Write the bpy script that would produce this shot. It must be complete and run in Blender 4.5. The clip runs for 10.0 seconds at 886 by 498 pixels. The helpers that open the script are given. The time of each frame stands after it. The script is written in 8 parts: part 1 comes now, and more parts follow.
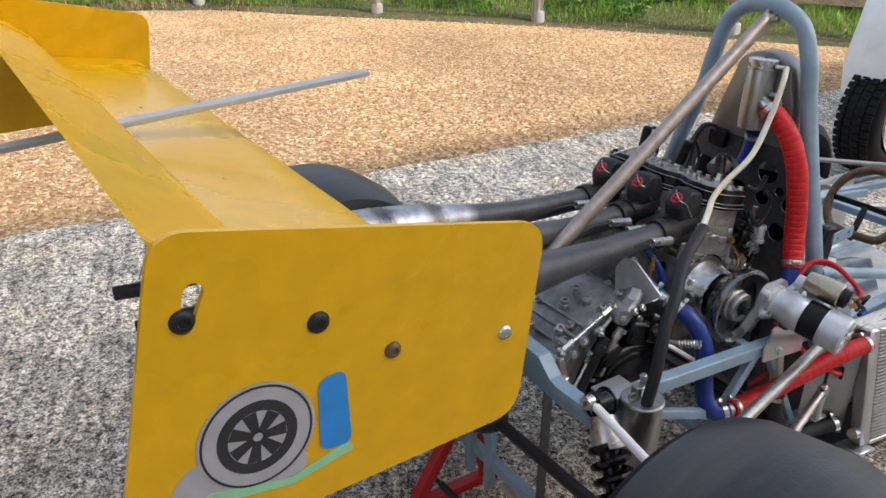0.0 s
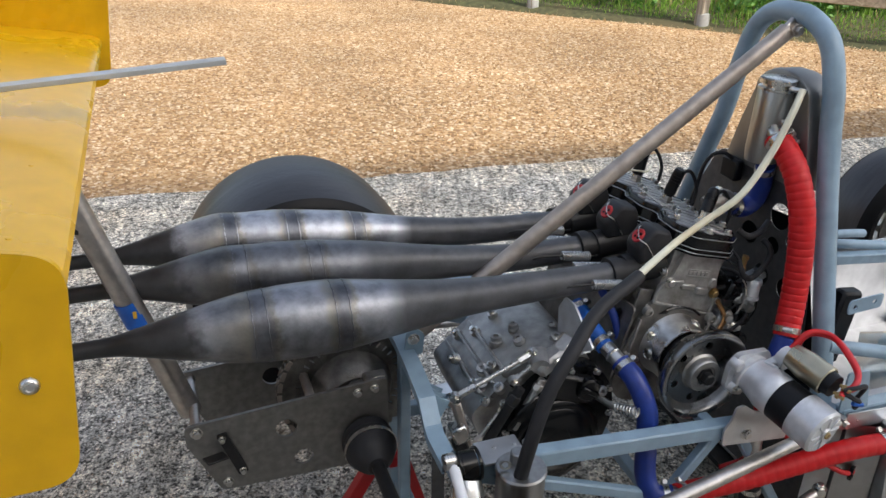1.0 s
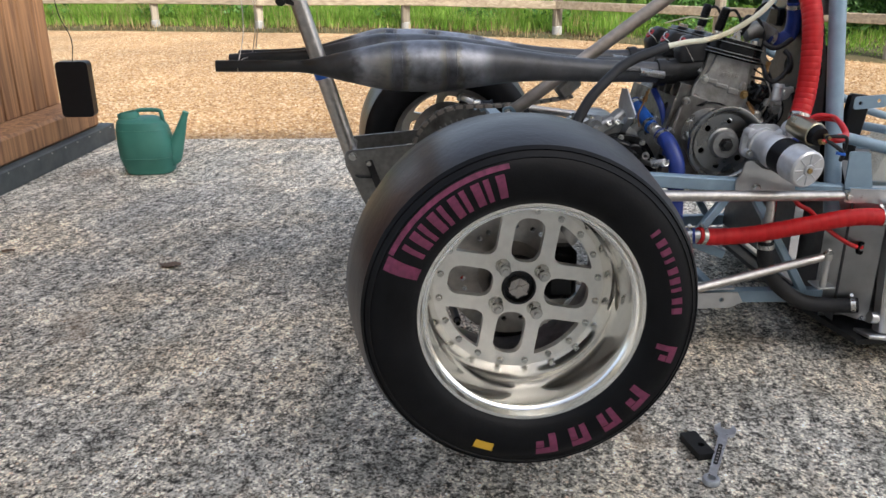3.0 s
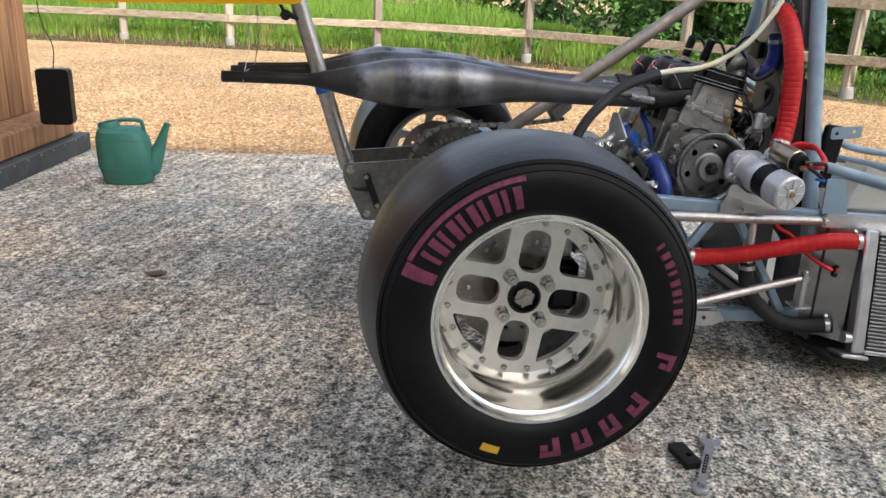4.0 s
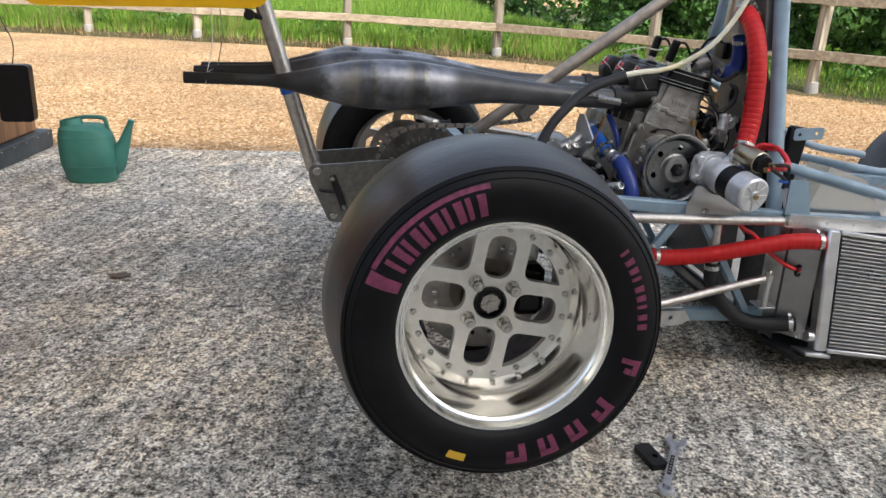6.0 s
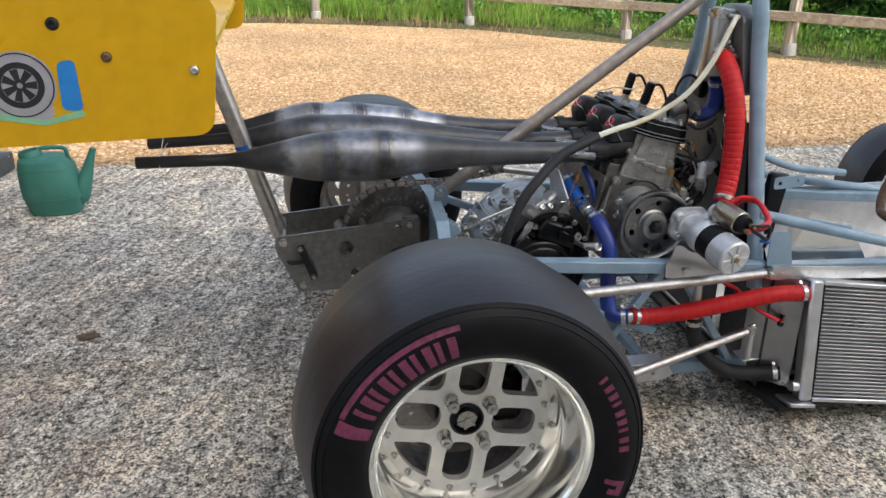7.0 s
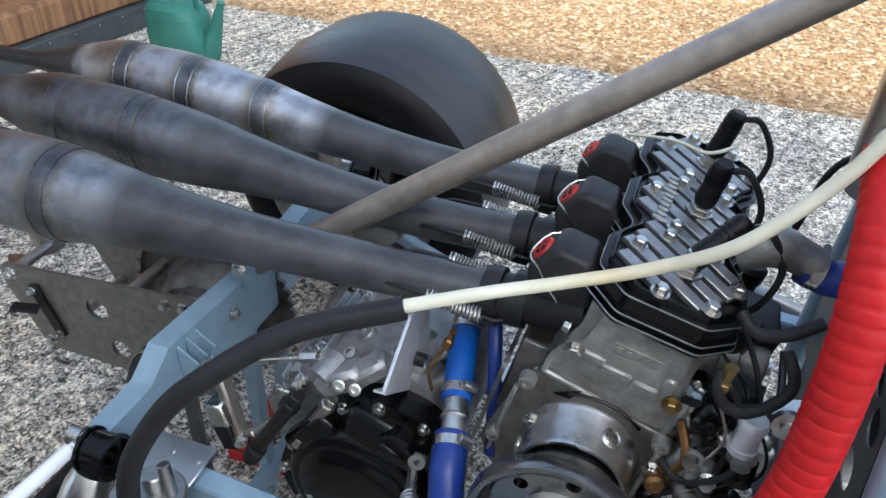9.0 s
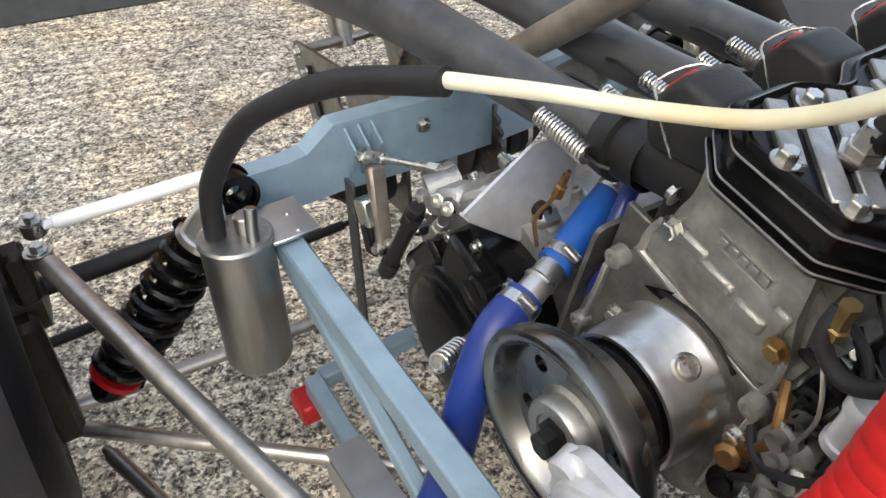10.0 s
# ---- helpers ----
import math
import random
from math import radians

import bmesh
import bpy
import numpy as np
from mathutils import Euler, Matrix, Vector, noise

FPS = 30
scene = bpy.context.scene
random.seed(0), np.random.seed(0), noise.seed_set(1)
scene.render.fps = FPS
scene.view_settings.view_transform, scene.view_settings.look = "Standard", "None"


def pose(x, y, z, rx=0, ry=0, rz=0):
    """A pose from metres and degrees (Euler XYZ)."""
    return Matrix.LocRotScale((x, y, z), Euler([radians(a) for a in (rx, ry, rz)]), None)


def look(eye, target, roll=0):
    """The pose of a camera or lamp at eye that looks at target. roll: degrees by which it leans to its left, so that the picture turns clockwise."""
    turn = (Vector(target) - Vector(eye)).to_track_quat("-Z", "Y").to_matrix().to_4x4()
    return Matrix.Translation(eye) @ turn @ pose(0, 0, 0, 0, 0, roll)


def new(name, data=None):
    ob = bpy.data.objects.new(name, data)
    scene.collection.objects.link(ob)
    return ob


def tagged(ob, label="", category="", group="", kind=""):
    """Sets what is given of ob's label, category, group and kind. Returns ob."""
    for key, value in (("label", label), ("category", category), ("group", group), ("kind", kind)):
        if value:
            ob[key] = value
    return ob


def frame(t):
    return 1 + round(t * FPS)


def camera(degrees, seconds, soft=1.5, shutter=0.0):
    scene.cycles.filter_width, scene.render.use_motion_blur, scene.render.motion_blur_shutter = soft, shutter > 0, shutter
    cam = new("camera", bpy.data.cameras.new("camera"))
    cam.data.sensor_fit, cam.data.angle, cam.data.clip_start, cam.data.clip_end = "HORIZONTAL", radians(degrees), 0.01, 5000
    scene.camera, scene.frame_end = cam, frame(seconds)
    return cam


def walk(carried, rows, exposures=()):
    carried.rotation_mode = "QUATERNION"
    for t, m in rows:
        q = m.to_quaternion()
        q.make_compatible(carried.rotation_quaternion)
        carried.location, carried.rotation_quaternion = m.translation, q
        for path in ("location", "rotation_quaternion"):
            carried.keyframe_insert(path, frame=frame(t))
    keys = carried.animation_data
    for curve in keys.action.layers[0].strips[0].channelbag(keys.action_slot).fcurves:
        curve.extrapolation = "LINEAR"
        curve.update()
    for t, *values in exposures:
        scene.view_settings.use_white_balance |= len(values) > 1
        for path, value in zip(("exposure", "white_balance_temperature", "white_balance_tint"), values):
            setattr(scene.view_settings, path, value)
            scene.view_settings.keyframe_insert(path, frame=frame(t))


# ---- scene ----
cam = camera(58.0, 10.0)
PATH = [
    (0, (-0.809, -1.171, 1.393), (0.198, 0.325, 0.528), 0.6),
    (0.5, (-0.477, -1.168, 1.363), (0.427, 0.373, 0.465), 2.2),
    (1, (-0.27, -1.241, 1.363), (0.339, 0.448, 0.481), 1.1),
    (1.5, (-0.17, -1.447, 1.312), (0.156, 0.367, 0.535), -0.1),
    (2, (-0.211, -1.679, 1.164), (0.091, 0.18, 0.491), -0.9),
    (2.5, (-0.212, -1.898, 0.998), (-0.008, -0.04, 0.287), -0.3),
    (2.7, (-0.211, -1.995, 0.963), (-0.069, -0.131, 0.251), -0.5),
    (3.8, (-0.318, -2.112, 0.944), (-0.082, -0.229, 0.313), 1.6),
    (4, (-0.323, -2.11, 0.942), (-0.066, -0.233, 0.304), 2.2),
    (4.5, (-0.327, -2.1, 0.947), (-0.039, -0.232, 0.292), 2.8),
    (5, (-0.321, -2.097, 0.946), (-0.014, -0.234, 0.288), 2.8),
    (6.3, (-0.308, -2.095, 0.984), (0.035, -0.236, 0.33), 2.3),
    (6.5, (-0.315, -2.071, 1.074), (0.052, -0.228, 0.388), 2.1),
    (7, (-0.262, -1.94, 1.211), (0.097, -0.129, 0.444), 0.3),
    (7.5, (-0.064, -1.684, 1.294), (0.175, 0.121, 0.466), 0.6),
    (8, (0.126, -1.313, 1.317), (0.276, 0.492, 0.47), 1.0),
    (8.5, (0.41, -1.002, 1.283), (0.246, 0.757, 0.346), 1.1),
    (9, (0.65, -0.773, 1.201), (0.096, 0.777, 0.065), 1.3),
    (9.5, (0.75, -0.609, 1.114), (-0.193, 0.623, -0.148), 0.0),
    (10, (0.881, -0.545, 1.007), (-0.463, 0.297, -0.212), -1.5),
]
walk(cam, [(t, look(eye, target, roll)) for t, eye, target, roll in PATH],
     exposures=[(0.0, 1.25, 6500, 10), (1.0, 1.14, 6350, 9), (2.0, 1.14, 6300, 9), (4.0, 1.28, 6500, 10), (7.0, 1.26, 6400, 9), (8.0, 1.20, 6100, 9), (8.5, 1.21, 6000, 9), (9.0, 1.54, 5750, 5), (9.5, 1.88, 6350, 7), (10.0, 1.98, 6950, 6)])

# ---- light ----
SUN_EL, SUN_AZ = 38.0, 153.0          # degrees; azimuth the sun stands at, clockwise from +y
world = bpy.data.worlds.new("sky")
scene.world = world
world.use_nodes = True
wn = world.node_tree.nodes
sky = wn.new("ShaderNodeTexSky")
sky.sky_type, sky.sun_disc = "NISHITA", False
sky.sun_elevation, sky.sun_rotation = radians(SUN_EL), radians(SUN_AZ)
sky.dust_density, sky.air_density = 4.0, 1.0
wn["Background"].inputs["Strength"].default_value = 0.15
haze = wn.new("ShaderNodeHueSaturation")          # thin high cloud: the sky's blue is washed out
haze.inputs["Saturation"].default_value = 0.62
world.node_tree.links.new(sky.outputs[0], haze.inputs["Color"])
world.node_tree.links.new(haze.outputs[0], wn["Background"].inputs["Color"])
sun = new("sun", bpy.data.lights.new("sun", "SUN"))
sun.data.energy, sun.data.angle, sun.data.color = 1.7, radians(0.7), (1.0, 0.93, 0.82)
_s = Vector((math.sin(radians(SUN_AZ)) * math.cos(radians(SUN_EL)), math.cos(radians(SUN_AZ)) * math.cos(radians(SUN_EL)), math.sin(radians(SUN_EL))))
sun.matrix_world = look(_s * 30, (0, 0, 0))


# ---- materials ----
def nodes_of(name):
    m = bpy.data.materials.new(name)
    m.use_nodes = True
    return m, m.node_tree.nodes, m.node_tree.links, m.node_tree.nodes["Principled BSDF"]


def mat(name, color, rough=0.5, metal=0.0, vary=0.12, scale=30.0, bump=0.0, bump_scale=200.0, coat=0.0, stain=None, stain_scale=6.0, stain_amount=0.35, spec=0.5, stretch=None):
    """Painted, cast or moulded surface: fine grain, broad stains, uneven gloss and a little relief."""
    m, n, l, p = nodes_of(name)
    tc = n.new("ShaderNodeTexCoord")
    n1 = n.new("ShaderNodeTexNoise")
    n1.inputs["Scale"].default_value, n1.inputs["Detail"].default_value = scale, 6
    n2 = n.new("ShaderNodeTexNoise")
    n2.inputs["Scale"].default_value, n2.inputs["Detail"].default_value = stain_scale, 4
    place = tc.outputs["Object"]
    if stretch:
        mp = n.new("ShaderNodeMapping")
        mp.inputs["Scale"].default_value = stretch
        l.new(place, mp.inputs["Vector"])
        place = mp.outputs[0]
    for q in (n1, n2):
        l.new(place, q.inputs["Vector"])
    ramp = n.new("ShaderNodeMapRange")
    ramp.inputs["From Min"].default_value, ramp.inputs["From Max"].default_value = 0.3, 0.7
    ramp.inputs["To Min"].default_value, ramp.inputs["To Max"].default_value = 1 - vary, 1 + vary
    l.new(n1.outputs["Fac"], ramp.inputs["Value"])
    hsv = n.new("ShaderNodeHueSaturation")
    hsv.inputs["Color"].default_value = (*color, 1)
    l.new(ramp.outputs[0], hsv.inputs["Value"])
    mix = n.new("ShaderNodeMix")
    mix.data_type = "RGBA"
    mix.inputs["B"].default_value = (*(stain or [c * 0.6 for c in color]), 1)
    r2 = n.new("ShaderNodeMapRange")
    r2.inputs["From Min"].default_value, r2.inputs["From Max"].default_value = 0.5, 0.75
    r2.inputs["To Max"].default_value = stain_amount
    l.new(n2.outputs["Fac"], r2.inputs["Value"])
    l.new(r2.outputs[0], mix.inputs["Factor"])
    l.new(hsv.outputs[0], mix.inputs["A"])
    l.new(mix.outputs["Result"], p.inputs["Base Color"])
    rr = n.new("ShaderNodeMapRange")
    rr.inputs["From Min"].default_value, rr.inputs["From Max"].default_value = 0.3, 0.7
    rr.inputs["To Min"].default_value, rr.inputs["To Max"].default_value = max(0.03, rough - 0.08), min(1, rough + 0.12)
    l.new(n2.outputs["Fac"], rr.inputs["Value"])
    l.new(rr.outputs[0], p.inputs["Roughness"])
    p.inputs["Metallic"].default_value = metal
    p.inputs["Coat Weight"].default_value = coat
    p.inputs["Coat Roughness"].default_value = 0.05
    p.inputs["Specular IOR Level"].default_value = spec
    if bump:
        n3 = n.new("ShaderNodeTexNoise")
        n3.inputs["Scale"].default_value, n3.inputs["Detail"].default_value = bump_scale, 3
        l.new(tc.outputs["Object"], n3.inputs["Vector"])
        b = n.new("ShaderNodeBump")
        b.inputs["Strength"].default_value, b.inputs["Distance"].default_value = bump, 0.002
        l.new(n3.outputs["Fac"], b.inputs["Height"])
        l.new(b.outputs[0], p.inputs["Normal"])
    return m


STREAK = 0.30          # direction of the tamping ridges in the slab


def concrete_material():
    """Old exposed-aggregate slab: pale paste, dark pits, single coloured stones, broad stains and float ridges."""
    m, n, l, p = nodes_of("exposed_aggregate_concrete")
    tc = n.new("ShaderNodeTexCoord")

    def noise_tex(scale, detail, rough=0.5, vector=None):
        q = n.new("ShaderNodeTexNoise")
        q.inputs["Scale"].default_value, q.inputs["Detail"].default_value, q.inputs["Roughness"].default_value = scale, detail, rough
        l.new(vector or tc.outputs["Object"], q.inputs["Vector"])
        return q.outputs["Fac"]

    def ramp_of(fac, stops):
        r = n.new("ShaderNodeValToRGB")
        e = r.color_ramp.elements
        e[0].position, e[0].color = stops[0][0], (*stops[0][1], 1)
        e[1].position, e[1].color = stops[-1][0], (*stops[-1][1], 1)
        for pos, c in stops[1:-1]:
            e.new(pos).color = (*c, 1)
        l.new(fac, r.inputs["Fac"])
        return r.outputs[0]

    def span(fac, a, b, lo, hi):
        r = n.new("ShaderNodeMapRange")
        for k, v in zip(("From Min", "From Max", "To Min", "To Max"), (a, b, lo, hi)):
            r.inputs[k].default_value = v
        l.new(fac, r.inputs["Value"])
        return r.outputs[0]

    def blend(fac, a, b, mode="MIX"):
        q = n.new("ShaderNodeMix")
        q.data_type, q.blend_type = "RGBA", mode
        for s, v in (("Factor", fac), ("A", a), ("B", b)):
            if isinstance(v, (int, float)):
                q.inputs[s].default_value = v
            elif isinstance(v, tuple):
                q.inputs[s].default_value = (*v, 1)
            else:
                l.new(v, q.inputs[s])
        return q.outputs["Result"]

    grit = noise_tex(52, 7, 0.82)
    paste = ramp_of(grit, [(0.38, (0.03, 0.028, 0.025)), (0.445, (0.14, 0.132, 0.12)), (0.49, (0.41, 0.395, 0.36)), (0.55, (0.64, 0.62, 0.575)), (0.66, (0.84, 0.82, 0.78))])
    vor = n.new("ShaderNodeTexVoronoi")
    vor.inputs["Scale"].default_value = 90
    l.new(tc.outputs["Object"], vor.inputs["Vector"])
    sep = n.new("ShaderNodeSeparateColor")
    l.new(vor.outputs["Color"], sep.inputs[0])
    stones = ramp_of(sep.outputs[0], [(0.0, (0.03, 0.028, 0.026)), (0.16, (0.07, 0.066, 0.06)), (0.24, (0.36, 0.35, 0.33)), (0.55, (0.50, 0.49, 0.46)), (0.72, (0.42, 0.32, 0.24)), (0.82, (0.60, 0.57, 0.53)), (1.0, (0.84, 0.83, 0.80))])
    core = span(vor.outputs["Distance"], 0.28, 0.42, 0.85, 0.0)
    c = blend(core, paste, stones)
    small = n.new("ShaderNodeTexVoronoi")
    small.inputs["Scale"].default_value = 210
    l.new(tc.outputs["Object"], small.inputs["Vector"])
    sep2 = n.new("ShaderNodeSeparateColor")
    l.new(small.outputs["Color"], sep2.inputs[0])
    c = blend(0.9, c, ramp_of(sep2.outputs[1], [(0.0, (0.26, 0.25, 0.235)), (0.16, (0.44, 0.425, 0.41)), (0.27, (1.03, 1.015, 0.985)), (0.75, (1.15, 1.13, 1.09)), (0.84, (1.65, 1.61, 1.53))]), "MULTIPLY")
    patch = noise_tex(7, 6, 0.65)
    c = blend(0.75, c, ramp_of(patch, [(0.32, (0.74, 0.73, 0.71)), (0.5, (1.12, 1.10, 1.06)), (0.66, (1.48, 1.45, 1.40))]), "MULTIPLY")
    tint = noise_tex(2.1, 5, 0.6)
    c = blend(0.8, c, ramp_of(tint, [(0.34, (0.88, 0.90, 0.93)), (0.5, (1.01, 1.0, 0.97)), (0.62, (1.14, 1.05, 0.92))]), "MULTIPLY")
    turned = n.new("ShaderNodeMapping")
    turned.inputs["Rotation"].default_value = (0, 0, STREAK)
    l.new(tc.outputs["Object"], turned.inputs["Vector"])
    stretch = n.new("ShaderNodeMapping")
    stretch.inputs["Scale"].default_value = (13, 1.3, 1)
    l.new(turned.outputs[0], stretch.inputs["Vector"])
    ridge = noise_tex(3.0, 5, 0.5, stretch.outputs[0])
    c = blend(0.7, c, ramp_of(ridge, [(0.38, (0.58, 0.58, 0.58)), (0.50, (0.98, 0.98, 0.98)), (0.64, (1.28, 1.28, 1.28))]), "MULTIPLY")
    rust = noise_tex(2.6, 6, 0.6)
    c = blend(span(rust, 0.62, 0.74, 0.0, 0.6), c, (0.30, 0.20, 0.125))
    l.new(c, p.inputs["Base Color"])
    p.inputs["Roughness"].default_value = 0.85
    p.inputs["Specular IOR Level"].default_value = 0.3
    b1 = n.new("ShaderNodeBump")
    b1.inputs["Strength"].default_value, b1.inputs["Distance"].default_value = 0.9, 0.006
    l.new(grit, b1.inputs["Height"])
    b2 = n.new("ShaderNodeBump")
    b2.inputs["Strength"].default_value, b2.inputs["Distance"].default_value = 0.5, 0.004
    l.new(patch, b2.inputs["Height"])
    l.new(b1.outputs[0], b2.inputs["Normal"])
    l.new(b2.outputs[0], p.inputs["Normal"])
    return m


def gravel_material(name="pea_gravel"):
    m, n, l, p = nodes_of(name)
    tc = n.new("ShaderNodeTexCoord")
    vor = n.new("ShaderNodeTexVoronoi")
    vor.inputs["Scale"].default_value = 55
    big = n.new("ShaderNodeTexNoise")
    big.inputs["Scale"].default_value, big.inputs["Detail"].default_value = 0.8, 8
    l.new(tc.outputs["Object"], vor.inputs["Vector"])
    l.new(tc.outputs["Object"], big.inputs["Vector"])
    sep = n.new("ShaderNodeSeparateColor")
    l.new(vor.outputs["Color"], sep.inputs[0])
    r = n.new("ShaderNodeValToRGB")
    e = r.color_ramp.elements
    e[0].position, e[0].color = 0.0, (0.22, 0.125, 0.055, 1)
    e[1].position, e[1].color = 1.0, (0.72, 0.58, 0.40, 1)
    for pos, c in ((0.25, (0.34, 0.20, 0.09, 1)), (0.55, (0.43, 0.27, 0.125, 1)), (0.8, (0.52, 0.35, 0.185, 1))):
        r.color_ramp.elements.new(pos).color = c
    l.new(sep.outputs[1], r.inputs["Fac"])
    st = n.new("ShaderNodeMapRange")
    st.inputs["From Min"].default_value, st.inputs["From Max"].default_value = 0.35, 0.7
    st.inputs["To Min"].default_value, st.inputs["To Max"].default_value = 0.75, 1.2
    l.new(big.outputs["Fac"], st.inputs["Value"])
    hsv = n.new("ShaderNodeHueSaturation")
    l.new(r.outputs[0], hsv.inputs["Color"])
    l.new(st.outputs[0], hsv.inputs["Value"])
    l.new(hsv.outputs[0], p.inputs["Base Color"])
    p.inputs["Roughness"].default_value = 0.9
    b = n.new("ShaderNodeBump")
    b.invert = True
    b.inputs["Strength"].default_value, b.inputs["Distance"].default_value = 0.6, 0.007
    l.new(vor.outputs["Distance"], b.inputs["Height"])
    l.new(b.outputs[0], p.inputs["Normal"])
    return m


def island_material(name, colors, rough=0.8, translucent=0.0):
    """Stones, leaves or blades that differ piece by piece."""
    m, n, l, p = nodes_of(name)
    g = n.new("ShaderNodeNewGeometry")
    r = n.new("ShaderNodeValToRGB")
    e = r.color_ramp.elements
    e[0].color, e[1].color = (*colors[0], 1), (*colors[-1], 1)
    for i, c in enumerate(colors[1:-1]):
        r.color_ramp.elements.new((i + 1) / (len(colors) - 1)).color = (*c, 1)
    l.new(g.outputs["Random Per Island"], r.inputs["Fac"])
    l.new(r.outputs[0], p.inputs["Base Color"])
    p.inputs["Roughness"].default_value = rough
    if translucent:
        tr = n.new("ShaderNodeBsdfTranslucent")
        l.new(r.outputs[0], tr.inputs["Color"])
        mixs = n.new("ShaderNodeMixShader")
        mixs.inputs[0].default_value = translucent
        l.new(p.outputs[0], mixs.inputs[1])
        l.new(tr.outputs[0], mixs.inputs[2])
        l.new(mixs.outputs[0], n["Material Output"].inputs["Surface"])
    return m


def wood_material(name, light, dark, axis="Z", scale=1.0, rough=0.75):
    m, n, l, p = nodes_of(name)
    tc = n.new("ShaderNodeTexCoord")
    oi = n.new("ShaderNodeObjectInfo")
    mp = n.new("ShaderNodeMapping")
    long = {"X": (0.6, 14, 14), "Y": (14, 0.6, 14), "Z": (14, 14, 0.6)}[axis]
    mp.inputs["Scale"].default_value = [c * scale for c in long]
    l.new(tc.outputs["Object"], mp.inputs["Vector"])
    ad = n.new("ShaderNodeVectorMath")
    l.new(mp.outputs[0], ad.inputs[0])
    cx = n.new("ShaderNodeCombineXYZ")
    k = n.new("ShaderNodeMath")
    k.operation = "MULTIPLY"
    k.inputs[1].default_value = 50
    l.new(oi.outputs["Random"], k.inputs[0])
    for i in range(3):
        l.new(k.outputs[0], cx.inputs[i])
    l.new(cx.outputs[0], ad.inputs[1])
    n1 = n.new("ShaderNodeTexNoise")
    n1.inputs["Scale"].default_value, n1.inputs["Detail"].default_value, n1.inputs["Distortion"].default_value = 2.0, 9, 1.2
    l.new(ad.outputs[0], n1.inputs["Vector"])
    r = n.new("ShaderNodeValToRGB")
    r.color_ramp.elements[0].position, r.color_ramp.elements[0].color = 0.32, (*dark, 1)
    r.color_ramp.elements[1].position, r.color_ramp.elements[1].color = 0.68, (*light, 1)
    l.new(n1.outputs["Fac"], r.inputs["Fac"])
    hs = n.new("ShaderNodeHueSaturation")
    mr = n.new("ShaderNodeMapRange")
    mr.inputs["To Min"].default_value, mr.inputs["To Max"].default_value = 0.75, 1.2
    l.new(oi.outputs["Random"], mr.inputs["Value"])
    l.new(mr.outputs[0], hs.inputs["Value"])
    l.new(r.outputs[0], hs.inputs["Color"])
    l.new(hs.outputs[0], p.inputs["Base Color"])
    p.inputs["Roughness"].default_value = rough
    b = n.new("ShaderNodeBump")
    b.inputs["Strength"].default_value, b.inputs["Distance"].default_value = 0.4, 0.003
    l.new(n1.outputs["Fac"], b.inputs["Height"])
    l.new(b.outputs[0], p.inputs["Normal"])
    return m


